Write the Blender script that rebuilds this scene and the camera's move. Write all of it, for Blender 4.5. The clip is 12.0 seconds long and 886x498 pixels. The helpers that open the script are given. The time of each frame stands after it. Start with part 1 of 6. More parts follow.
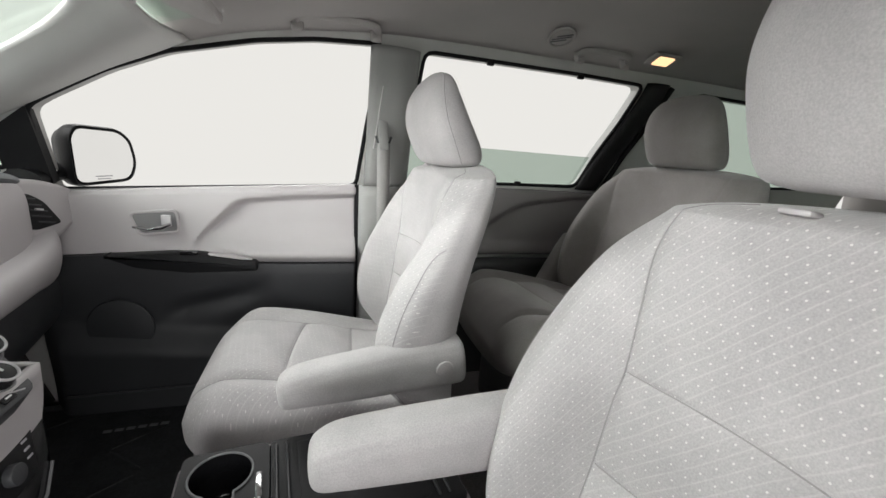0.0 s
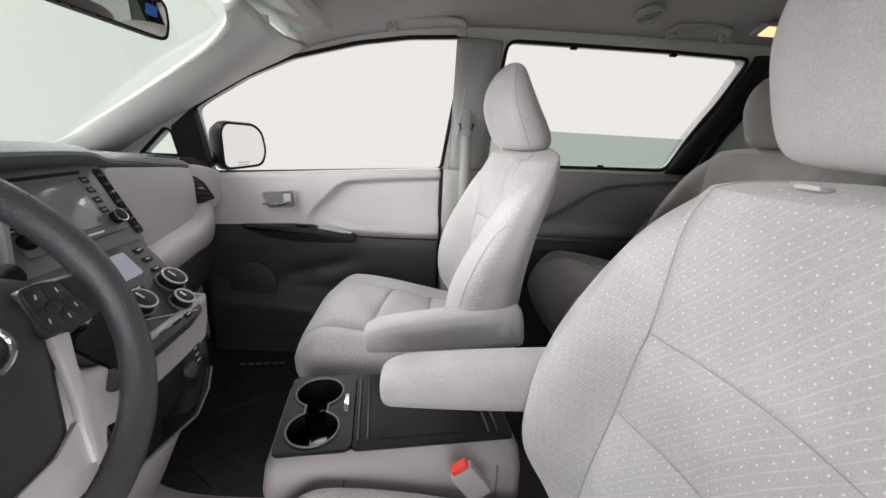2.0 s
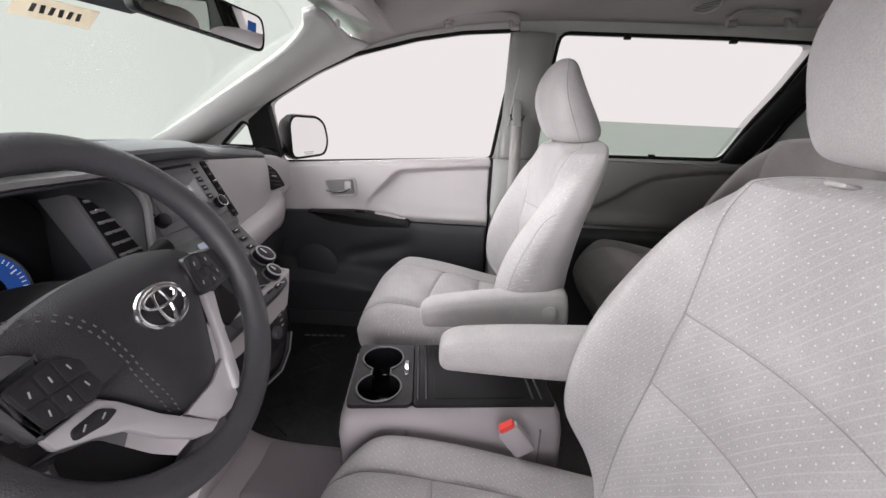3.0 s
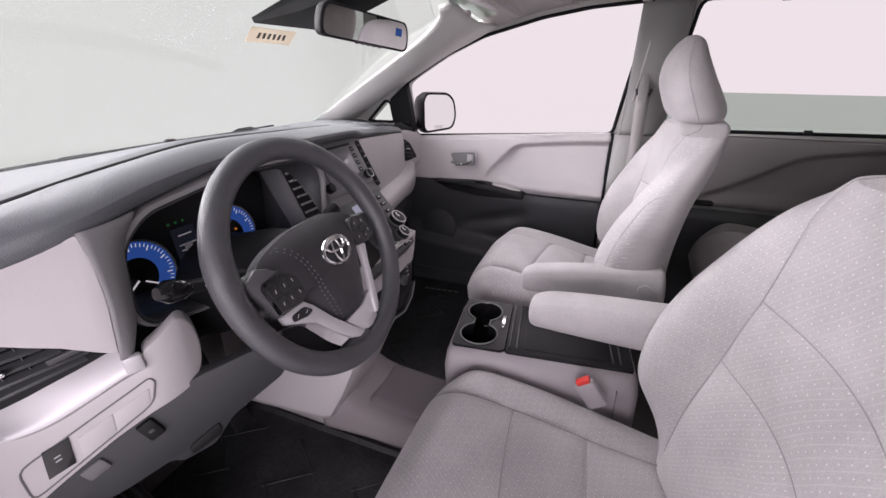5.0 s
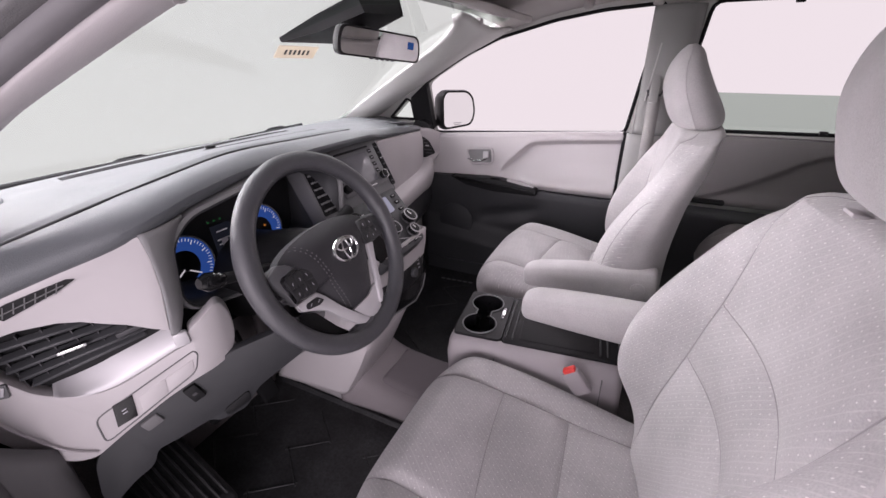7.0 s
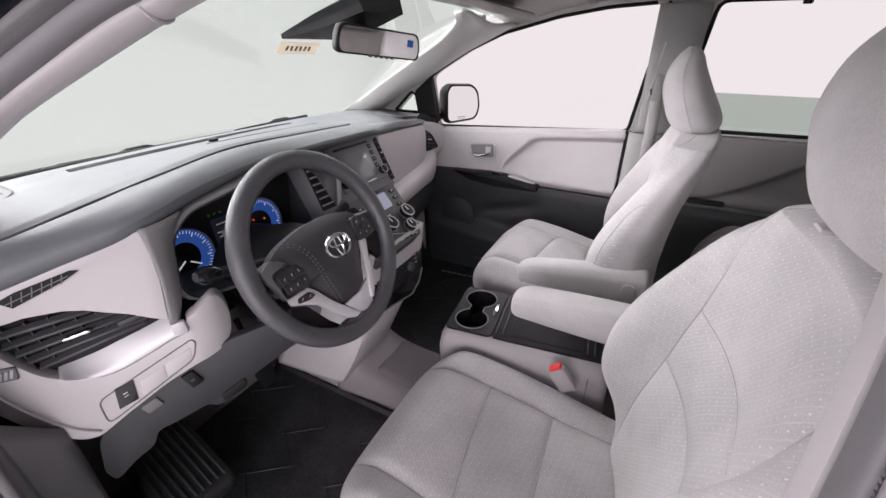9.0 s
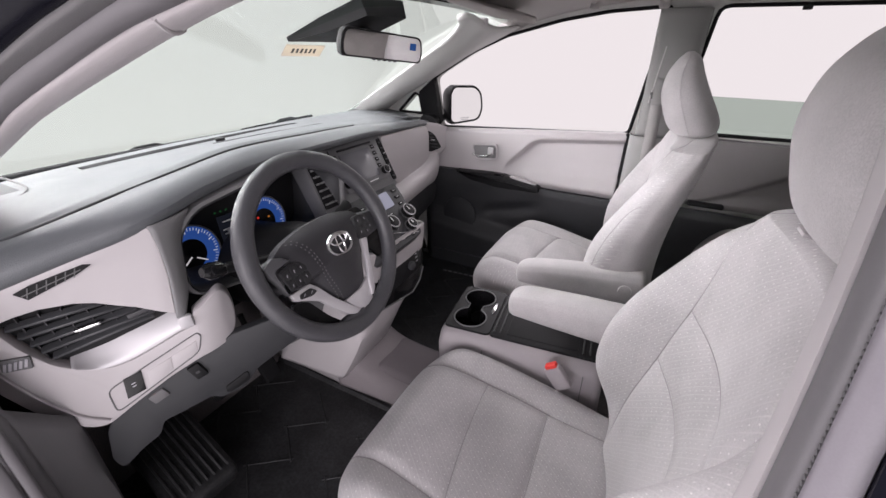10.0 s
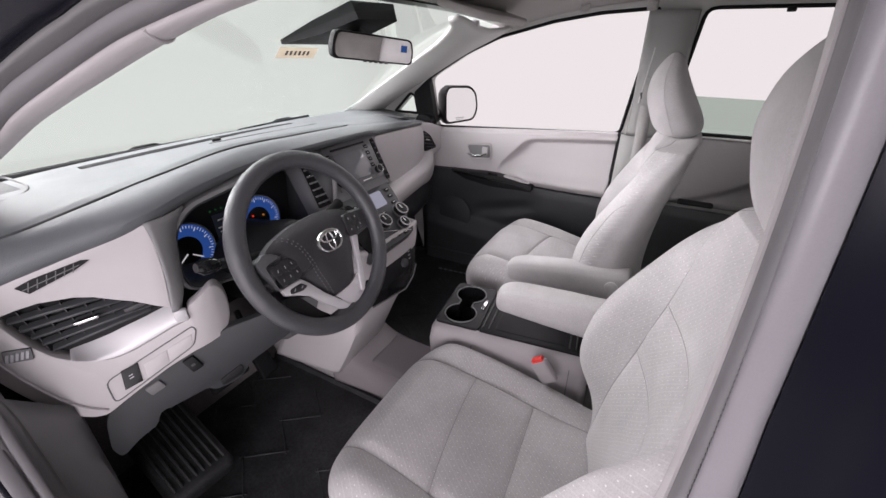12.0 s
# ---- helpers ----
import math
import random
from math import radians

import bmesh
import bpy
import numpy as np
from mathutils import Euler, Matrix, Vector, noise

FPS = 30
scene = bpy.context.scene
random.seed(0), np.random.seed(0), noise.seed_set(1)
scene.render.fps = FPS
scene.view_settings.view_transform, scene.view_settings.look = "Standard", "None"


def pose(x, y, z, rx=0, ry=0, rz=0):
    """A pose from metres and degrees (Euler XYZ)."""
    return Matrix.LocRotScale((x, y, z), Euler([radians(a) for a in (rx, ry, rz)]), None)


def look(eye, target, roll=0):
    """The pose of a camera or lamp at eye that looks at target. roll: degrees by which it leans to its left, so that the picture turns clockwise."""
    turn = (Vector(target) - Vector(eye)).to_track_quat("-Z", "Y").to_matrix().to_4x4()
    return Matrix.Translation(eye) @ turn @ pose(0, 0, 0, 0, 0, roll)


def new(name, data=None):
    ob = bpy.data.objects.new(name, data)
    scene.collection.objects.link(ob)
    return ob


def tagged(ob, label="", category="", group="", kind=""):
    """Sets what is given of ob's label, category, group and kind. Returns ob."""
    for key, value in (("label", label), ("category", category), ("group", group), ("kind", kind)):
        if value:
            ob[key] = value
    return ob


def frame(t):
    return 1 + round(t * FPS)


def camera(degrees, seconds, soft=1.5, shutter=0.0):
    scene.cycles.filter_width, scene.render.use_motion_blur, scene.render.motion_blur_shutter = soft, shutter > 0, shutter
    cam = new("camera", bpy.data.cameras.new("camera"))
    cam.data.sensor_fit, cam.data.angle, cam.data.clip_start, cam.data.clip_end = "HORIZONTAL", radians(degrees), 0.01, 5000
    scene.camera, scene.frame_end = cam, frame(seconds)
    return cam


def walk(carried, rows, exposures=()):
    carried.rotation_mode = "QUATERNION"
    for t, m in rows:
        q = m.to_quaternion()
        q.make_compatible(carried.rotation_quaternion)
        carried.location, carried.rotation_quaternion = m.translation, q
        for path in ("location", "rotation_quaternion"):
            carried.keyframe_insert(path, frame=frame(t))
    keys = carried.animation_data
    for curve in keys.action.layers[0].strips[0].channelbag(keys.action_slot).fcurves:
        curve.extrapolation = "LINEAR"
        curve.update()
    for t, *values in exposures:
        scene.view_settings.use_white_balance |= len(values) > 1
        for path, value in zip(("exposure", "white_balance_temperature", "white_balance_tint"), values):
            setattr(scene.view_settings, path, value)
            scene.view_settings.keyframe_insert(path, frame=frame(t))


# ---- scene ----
cam = camera(95.7, 12.0)
PATH = [
    (0, (-0.167, -0.544, 0.867), (0.403, 1.316, 0.402), 4.2),
    (0.5, (-0.155, -0.571, 0.868), (0.303, 1.315, 0.382), 3.8),
    (1, (-0.141, -0.593, 0.868), (0.192, 1.313, 0.363), 3.5),
    (1.5, (-0.133, -0.619, 0.867), (0.083, 1.298, 0.338), 3.2),
    (2, (-0.132, -0.653, 0.871), (-0.016, 1.264, 0.313), 3.0),
    (2.5, (-0.138, -0.69, 0.872), (-0.12, 1.222, 0.284), 2.6),
    (3, (-0.155, -0.732, 0.89), (-0.249, 1.163, 0.259), 2.4),
    (3.5, (-0.172, -0.774, 0.902), (-0.417, 1.091, 0.223), 1.9),
    (5.5, (-0.064, -0.868, 0.963), (-0.794, 0.803, 0.142), -0.2),
    (6, (-0.041, -0.881, 0.979), (-0.799, 0.772, 0.148), -0.6),
    (6.5, (-0.025, -0.89, 0.992), (-0.797, 0.751, 0.148), -0.6),
    (7, (-0.015, -0.896, 1.003), (-0.795, 0.734, 0.146), -0.4),
    (9, (0.021, -0.891, 1.028), (-0.785, 0.702, 0.124), 0.5),
    (9.5, (0.031, -0.895, 1.034), (-0.784, 0.691, 0.128), 0.7),
    (10, (0.039, -0.903, 1.037), (-0.783, 0.679, 0.132), 0.9),
    (10.5, (0.047, -0.911, 1.041), (-0.78, 0.668, 0.134), 1.1),
    (11, (0.055, -0.917, 1.042), (-0.776, 0.659, 0.133), 1.2),
    (11.5, (0.065, -0.915, 1.043), (-0.77, 0.658, 0.132), 1.1),
    (12, (0.075, -0.912, 1.044), (-0.751, 0.667, 0.136), 0.8),
]
EXPOSURE = [(0.0, 0.0, 6500, 8), (2.5, 0.0, 6500, 14), (4.5, -0.05, 6450, 24), (6.5, -0.05, 6450, 28), (9.0, 0.0, 6450, 21), (12.0, -0.03, 6450, 20)]
walk(cam, [(t, look(eye, target, roll)) for t, eye, target, roll in PATH], EXPOSURE)

# ---- world and light ----
world = bpy.data.worlds.new("studio_air")
scene.world = world
world.use_nodes = True
world.node_tree.nodes["Background"].inputs[0].default_value = (0.95, 0.97, 1.0, 1)
world.node_tree.nodes["Background"].inputs[1].default_value = 0.16


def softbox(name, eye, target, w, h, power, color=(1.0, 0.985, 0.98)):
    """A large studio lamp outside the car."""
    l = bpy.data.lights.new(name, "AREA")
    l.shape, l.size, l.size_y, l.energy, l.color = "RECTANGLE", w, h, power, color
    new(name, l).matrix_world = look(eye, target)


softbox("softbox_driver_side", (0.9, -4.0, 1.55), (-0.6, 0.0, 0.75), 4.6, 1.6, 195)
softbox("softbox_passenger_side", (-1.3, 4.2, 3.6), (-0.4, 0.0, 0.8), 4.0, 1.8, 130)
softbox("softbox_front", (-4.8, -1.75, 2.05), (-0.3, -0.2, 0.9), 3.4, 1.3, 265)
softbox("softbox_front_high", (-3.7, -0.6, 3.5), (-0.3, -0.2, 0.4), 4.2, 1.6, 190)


# ---- materials ----
def material(name, color, rough=0.6, metal=0.0, grain=0.0, grain_size=400.0, blotch=0.06, blotch_size=6.0, bump=0.0, bump_size=900.0, sheen=0.0, coat=0.0, spec=0.5):
    """A surface with fine grain, slow blotches of wear, and a fine relief."""
    m = bpy.data.materials.new(name)
    m.use_nodes = True
    nt = m.node_tree
    b = nt.nodes["Principled BSDF"]
    b.inputs["Roughness"].default_value, b.inputs["Metallic"].default_value = rough, metal
    b.inputs["Specular IOR Level"].default_value = spec
    if sheen:
        b.inputs["Sheen Weight"].default_value, b.inputs["Sheen Roughness"].default_value = sheen, 0.5
    if coat:
        b.inputs["Coat Weight"].default_value, b.inputs["Coat Roughness"].default_value = coat, 0.04
    tc = nt.nodes.new("ShaderNodeTexCoord")

    def noise_at(size, detail):
        n = nt.nodes.new("ShaderNodeTexNoise")
        n.inputs["Scale"].default_value, n.inputs["Detail"].default_value = size, detail
        nt.links.new(tc.outputs["Object"], n.inputs["Vector"])
        return n.outputs["Fac"]

    def around(fac, amount, col):
        """col made lighter and darker by the noise."""
        r = nt.nodes.new("ShaderNodeMapRange")
        r.inputs["From Min"].default_value, r.inputs["From Max"].default_value = 0.25, 0.75
        r.inputs["To Min"].default_value, r.inputs["To Max"].default_value = 1 - amount, 1 + amount
        nt.links.new(fac, r.inputs["Value"])
        mul = nt.nodes.new("ShaderNodeVectorMath")
        mul.operation = "SCALE"
        nt.links.new(r.outputs["Result"], mul.inputs["Scale"])
        if isinstance(col, tuple):
            mul.inputs[0].default_value = col
        else:
            nt.links.new(col, mul.inputs[0])
        return mul.outputs["Vector"]

    out = around(noise_at(blotch_size, 4), blotch, tuple(color))
    if grain:
        out = around(noise_at(grain_size, 2), grain, out)
    nt.links.new(out, b.inputs["Base Color"])
    if rough > 0.08:
        rr = nt.nodes.new("ShaderNodeMapRange")
        rr.inputs["To Min"].default_value, rr.inputs["To Max"].default_value = rough * 0.85, min(1, rough * 1.15)
        nt.links.new(noise_at(blotch_size * 2.5, 3), rr.inputs["Value"])
        nt.links.new(rr.outputs["Result"], b.inputs["Roughness"])
    if bump:
        bp = nt.nodes.new("ShaderNodeBump")
        bp.inputs["Strength"].default_value, bp.inputs["Distance"].default_value = bump, 0.0006
        nt.links.new(noise_at(bump_size, 2), bp.inputs["Height"])
        nt.links.new(bp.outputs["Normal"], b.inputs["Normal"])
    return m


def woven(name, color, dots):
    """Velour: soft sheen, faint slanting pin-stripes and, on the inserts, rows of small pale woven dots."""
    m = material(name, color, 0.95, grain=0.13, grain_size=520, blotch=0.11, blotch_size=13, bump=0.5, bump_size=1600, sheen=0.3, spec=0.15)
    if not dots:
        return m
    nt = m.node_tree
    b = nt.nodes["Principled BSDF"]
    tc = nt.nodes.new("ShaderNodeTexCoord")
    sep = nt.nodes.new("ShaderNodeSeparateXYZ")
    nt.links.new(tc.outputs["UV"], sep.inputs[0])

    def math_node(op, a, c, d=None):
        n = nt.nodes.new("ShaderNodeMath")
        n.operation = op
        for i, v in enumerate((a, c, d)):
            if v is None:
                continue
            if isinstance(v, (int, float)):
                n.inputs[i].default_value = v
            else:
                nt.links.new(v, n.inputs[i])
        return n.outputs[0]

    wave = nt.nodes.new("ShaderNodeTexNoise")
    wave.inputs["Scale"].default_value, wave.inputs["Detail"].default_value = 9.0, 1.0
    nt.links.new(tc.outputs["UV"], wave.inputs["Vector"])
    # the weave runs on the bias
    v = math_node("SUBTRACT", math_node("MULTIPLY", sep.outputs["Y"], 0.80), math_node("MULTIPLY", sep.outputs["X"], 0.60))
    across = math_node("ADD", math_node("MULTIPLY", sep.outputs["X"], 0.80), math_node("MULTIPLY", sep.outputs["Y"], 0.60))
    u = math_node("ADD", across, math_node("MULTIPLY", wave.outputs["Fac"], 0.012))
    a = math_node("MULTIPLY", u, 1 / 0.0130)
    col = math_node("FLOOR", a, 0)
    shift = math_node("MULTIPLY", math_node("MODULO", col, 2.0), 0.5)
    c = math_node("ADD", math_node("MULTIPLY", v, 1 / 0.0145), shift)
    fa = math_node("SUBTRACT", math_node("FRACT", a, 0), 0.5)
    fc = math_node("SUBTRACT", math_node("FRACT", c, 0), 0.5)
    r2 = math_node("ADD", math_node("POWER", math_node("ABSOLUTE", fa, 0), 2.0), math_node("POWER", math_node("ABSOLUTE", fc, 0), 2.0))
    dot = math_node("LESS_THAN", r2, 0.0052)
    band = math_node("MULTIPLY", math_node("SUBTRACT", math_node("ABSOLUTE", fa, 0), 0.41), 1 / 0.09)
    fade = nt.nodes.new("ShaderNodeTexNoise")
    fade.inputs["Scale"].default_value, fade.inputs["Detail"].default_value = 35.0, 2.0
    nt.links.new(tc.outputs["UV"], fade.inputs["Vector"])
    stripe = math_node("MULTIPLY", math_node("MAXIMUM", band, 0.0), math_node("MULTIPLY", fade.outputs["Fac"], 0.34))
    both = math_node("MAXIMUM", math_node("MULTIPLY", dot, 0.62), stripe)
    mix = nt.nodes.new("ShaderNodeMix")
    mix.data_type = "RGBA"
    link = b.inputs["Base Color"].links[0]
    nt.links.new(link.from_socket, mix.inputs["A"])
    mix.inputs["B"].default_value = (0.80, 0.78, 0.76, 1)
    nt.links.new(both, mix.inputs["Factor"])
    nt.links.new(mix.outputs["Result"], b.inputs["Base Color"])
    return m


def glass(name, tint, rough=0.0, ior=1.45):
    m = bpy.data.materials.new(name)
    m.use_nodes = True
    b = m.node_tree.nodes["Principled BSDF"]
    b.inputs["Base Color"].default_value = (*tint, 1)
    b.inputs["Transmission Weight"].default_value, b.inputs["Roughness"].default_value, b.inputs["IOR"].default_value = 1.0, rough, ior
    return m


def paper(name, color):
    """Thin paper that lets some light through."""
    m = bpy.data.materials.new(name)
    m.use_nodes = True
    nt = m.node_tree
    t = nt.nodes.new("ShaderNodeBsdfTranslucent")
    t.inputs["Color"].default_value = (*color, 1)
    mix = nt.nodes.new("ShaderNodeMixShader")
    mix.inputs[0].default_value = 0.6
    b = nt.nodes["Principled BSDF"]
    b.inputs["Base Color"].default_value, b.inputs["Roughness"].default_value = (*color, 1), 0.8
    nt.links.new(b.outputs[0], mix.inputs[1])
    nt.links.new(t.outputs[0], mix.inputs[2])
    nt.links.new(mix.outputs[0], nt.nodes["Material Output"].inputs["Surface"])
    return m


def glow(name, color, strength):
    m = bpy.data.materials.new(name)
    m.use_nodes = True
    b = m.node_tree.nodes["Principled BSDF"]
    b.inputs["Base Color"].default_value = (*[0.04 * c for c in color], 1)
    b.inputs["Specular IOR Level"].default_value = 0.0
    b.inputs["Emission Color"].default_value, b.inputs["Emission Strength"].default_value = (*color, 1), strength
    return m


FABRIC = woven("seat_velour", (0.432, 0.412, 0.416), False)
DOTTED = woven("seat_velour_dotted", (0.412, 0.393, 0.398), True)
# second row velour: the shade under the roof is mixed into its colour
SHADED_VELOUR = woven("seat_velour_shaded", (0.265, 0.245, 0.240), False)
THREAD = material("seam_thread", (0.30, 0.285, 0.288), 0.9, spec=0.1)
LIGHT = material("light_grey_plastic", (0.485, 0.458, 0.466), 0.5, bump=0.35, blotch=0.03)
LINER = material("headliner_fabric", (0.42, 0.40, 0.39), 0.95, grain=0.08, grain_size=900, bump=0.4, spec=0.1)
PILLAR = material("pillar_plastic", (0.50, 0.495, 0.48), 0.6, bump=0.35, blotch=0.03)
# sliding door lining, about half as bright as the front door's plastic
SLIDE = material("slide_lining_plastic", (0.235, 0.215, 0.222), 0.55, bump=0.5, blotch=0.04)
# pillar plastic again, with the centre pillar's shade put into its grey
POST = material("shaded_pillar_plastic", (0.27, 0.268, 0.262), 0.6, bump=0.4, blotch=0.04)
DARK = material("charcoal_plastic", (0.045, 0.046, 0.050), 0.5, bump=0.6, blotch=0.12)
DOORLOW = material("door_charcoal", (0.030, 0.031, 0.034), 0.5, bump=0.6, blotch=0.12)
DASH = material("grey_dash_skin", (0.118, 0.126, 0.134), 0.5, bump=1.2, bump_size=600, blotch=0.06, spec=0.45)
MID = material("mid_grey_plastic", (0.14, 0.14, 0.145), 0.5, bump=0.5)
COVER = material("dark_grey_plastic", (0.046, 0.045, 0.049), 0.55, bump=0.5)
BLACK = material("black_plastic", (0.011, 0.011, 0.012), 0.5, blotch=0.15, bump=0.3, spec=0.22)
GLOSS = material("gloss_black", (0.008, 0.008, 0.009), 0.08)
RUBBER = material("black_rubber", (0.010, 0.010, 0.011), 0.7, bump=0.5, blotch=0.2, spec=0.15)
SEAL = material("grey_door_seal", (0.155, 0.148, 0.156), 0.5, grain=0.03, grain_size=900, blotch=0.03, bump=0.04)
SEALPALE = material("pale_door_seal", (0.185, 0.172, 0.190), 0.38, grain=0.03, grain_size=900, blotch=0.05, bump=0.06)
BEZEL = material("grey_bezel_plastic", (0.22, 0.218, 0.222), 0.5, bump=0.4)
# light plastic of the hump, darkened to carry the footwell's shade
HUMPPAD = material("shaded_hump_plastic", (0.235, 0.210, 0.219), 0.7, bump=0.6, grain=0.05)
INSET = material("mauve_grey_inset", (0.165, 0.146, 0.154), 0.75, bump=0.7, grain=0.06)
CONSOLE = material("console_plastic", (0.335, 0.308, 0.320), 0.55, bump=0.4, blotch=0.03)
KICK = material("grey_trim_plastic", (0.13, 0.127, 0.13), 0.6, bump=0.5)
CARPET = material("grey_carpet", (0.19, 0.175, 0.175), 1.0, grain=0.35, grain_size=500, bump=1.0, bump_size=700, spec=0.05)
MATRUB = material("floor_mat_rubber", (0.017, 0.017, 0.0185), 0.6, grain=0.6, grain_size=160, bump=0.7, blotch=0.5, blotch_size=14)
HUB = material("airbag_skin", (0.027, 0.026, 0.030), 0.46, bump=0.9, bump_size=900, blotch=0.12)
LEATHER = material("wheel_leather", (0.052, 0.052, 0.058), 0.31, bump=1.3, bump_size=800, blotch=0.2, spec=0.7)
SWITCH = material("switch_black", (0.018, 0.018, 0.020), 0.42, bump=0.2)
MIDSHEEN = material("grey_satin_plastic", (0.085, 0.085, 0.09), 0.35, bump=0.3)
SILVER = material("silver_paint", (0.52, 0.505, 0.52), 0.42, metal=0.25, blotch=0.03)
CHROME = material("chrome", (0.75, 0.75, 0.76), 0.12, metal=1.0, blotch=0.02)
PAINT = material("black_car_paint", (0.006, 0.006, 0.010), 0.22, blotch=0.1, spec=0.05)
WEB = material("grey_webbing", (0.30, 0.29, 0.285), 0.8, grain=0.2, grain_size=1200, bump=0.6)
RED = material("red_button", (0.75, 0.05, 0.04), 0.4)
WHITE = material("white_print", (0.8, 0.8, 0.8), 0.6)
SCREEN = material("display_grey", (0.42, 0.41, 0.44), 0.15, blotch=0.04)
RADIO_GLASS = material("radio_screen_glass", (0.17, 0.17, 0.185), 0.12, blotch=0.08, spec=0.8)
LCD = glow("lit_display", (0.50, 0.52, 0.62), 0.55)
TICK = glow("lit_tick", (0.75, 0.80, 0.90), 0.55)
BLUE = glow("blue_gauge_ring", (0.035, 0.115, 0.44), 0.46)
MIRROR = material("mirror_glass", (0.90, 0.90, 0.90), 0.02, metal=1.0, blotch=0.01)
SHIELD = glass("green_windscreen", (0.855, 0.965, 0.90), 0.0, 1.12)
TINT = glass("dark_privacy_glass", (0.50, 0.585, 0.53))
PLATE = paper("beige_paper", (0.62, 0.575, 0.50))
STUDIO = material("studio_floor_paint", (0.72, 0.72, 0.71), 0.5, blotch=0.04, blotch_size=1.2)


# ---- shaping tools ----
def spline(pts, n):
    """n points along a smooth curve through pts."""
    p = np.array(pts, float)
    k = len(p)
    d = np.concatenate([[0], np.cumsum(np.maximum(np.linalg.norm(np.diff(p, axis=0), axis=1), 1e-6))])
    m = np.zeros_like(p)
    for i in range(k):
        a, b = max(i - 1, 0), min(i + 1, k - 1)
        m[i] = (p[b] - p[a]) / (d[b] - d[a])
    out = []
    for s in np.linspace(0, d[-1], n):
        i = min(int(np.searchsorted(d, s, side="right")) - 1, k - 2)
        h = d[i + 1] - d[i]
        t = (s - d[i]) / h
        out.append((2 * t**3 - 3 * t**2 + 1) * p[i] + (t**3 - 2 * t**2 + t) * h * m[i] + (3 * t**2 - 2 * t**3) * p[i + 1] + (t**3 - t**2) * h * m[i + 1])
    return np.array(out)


def curve1(keys, v):
    """A smooth value at v through (v, value) keys."""
    xs = [k[0] for k in keys]
    i = min(max(int(np.searchsorted(xs, v, side="right")) - 1, 0), len(xs) - 2)
    t = min(max((v - xs[i]) / (xs[i + 1] - xs[i]), 0), 1)

    def slope(j):
        a, b = max(j - 1, 0), min(j + 1, len(xs) - 1)
        return (keys[b][1] - keys[a][1]) / (xs[b] - xs[a])
    h = xs[i + 1] - xs[i]
    return (2 * t**3 - 3 * t**2 + 1) * keys[i][1] + (t**3 - 2 * t**2 + t) * h * slope(i) + (3 * t**2 - 2 * t**3) * keys[i + 1][1] + (t**3 - t**2) * h * slope(i + 1)


def smooth(a, b, x):
    t = min(max((x - a) / (b - a), 0), 1)
    return t * t * (3 - 2 * t)


def bump1(x, c, w):
    return math.exp(-((x - c) / w) ** 2)


def thing(name, label, category, at=None, group="", kind=""):
    ob = tagged(new(name), label, category, group, kind)
    ob.empty_display_size = 0.05
    if at is not None:
        ob.matrix_basis = at if isinstance(at, Matrix) else pose(*at)
    return ob


def finish(bm, name, mat, angle=38):
    me = bpy.data.meshes.new(name)
    bmesh.ops.recalc_face_normals(bm, faces=bm.faces)
    bm.to_mesh(me)
    bm.free()
    for p in me.polygons:
        p.use_smooth = True
    me.set_sharp_from_angle(angle=radians(angle))
    me.materials.append(mat)
    return me


def part(name, bm, mat, parent=None, label="", at=None, thick=0.0, angle=38, offset=-1):
    ob = new(name, finish(bm, name, mat, angle))
    ob.parent = parent
    if label:
        ob["label"] = label
    if at is not None:
        ob.matrix_basis = at
    if thick:
        s = ob.modifiers.new("wall", "SOLIDIFY")
        s.thickness, s.offset = thick, offset
    return ob


def structure(name, bm, mat, label, category, thick=0.0, offset=-1, angle=38):
    return tagged(part(name, bm, mat, None, "", None, thick, angle, offset), label, category, kind="structure")


def patch(rows, nu=24, nv=12, exact=False):
    """A smooth sheet through rows of control points."""
    g = [spline(r, nu) for r in rows]
    if not exact:
        g = np.array([spline([r[i] for r in g], nv) for i in range(nu)])
    return sheet(g)


def sheet(g):
    bm = bmesh.new()
    vs = [[bm.verts.new(p) for p in r] for r in g]
    for i in range(len(vs) - 1):
        for j in range(len(vs[0]) - 1):
            bm.faces.new((vs[i][j], vs[i + 1][j], vs[i + 1][j + 1], vs[i][j + 1]))
    return bm


def loft(rings, cap=True, bm=None):
    """Closed rings of equal length, skinned and capped."""
    bm = bm or bmesh.new()
    vs = [[bm.verts.new(p) for p in r] for r in rings]
    n = len(vs[0])
    for i in range(len(vs) - 1):
        for j in range(n):
            bm.faces.new((vs[i][j], vs[i][(j + 1) % n], vs[i + 1][(j + 1) % n], vs[i + 1][j]))
    if cap:
        bm.faces.new(vs[0][::-1])
        bm.faces.new(vs[-1])
    return bm


def tube(path, r, n=10, closed=False, flat=1.0, bm=None, ends=None):
    """A round bar along path; flat squeezes it; ends tapers it."""
    p = np.array(path, float)
    k = len(p)
    rings, up = [], np.array([0.13, 0.21, 0.97])
    for i in range(k):
        a, b = (p[i - 1], p[(i + 1) % k]) if closed else (p[max(i - 1, 0)], p[min(i + 1, k - 1)])
        t = (b - a) / np.linalg.norm(b - a)
        s = np.cross(t, up)
        s = s / np.linalg.norm(s)
        up = np.cross(s, t)
        rr = r[i] if hasattr(r, "__len__") else r
        rings.append([p[i] + rr * (math.cos(q) * s + flat * math.sin(q) * up) for q in np.linspace(0, 2 * math.pi, n, endpoint=False)])
    if closed:
        rings.append(rings[0])
        bm = loft(rings, False, bm)
        bmesh.ops.remove_doubles(bm, verts=bm.verts, dist=1e-5)
        return bm
    return loft(rings, True, bm)


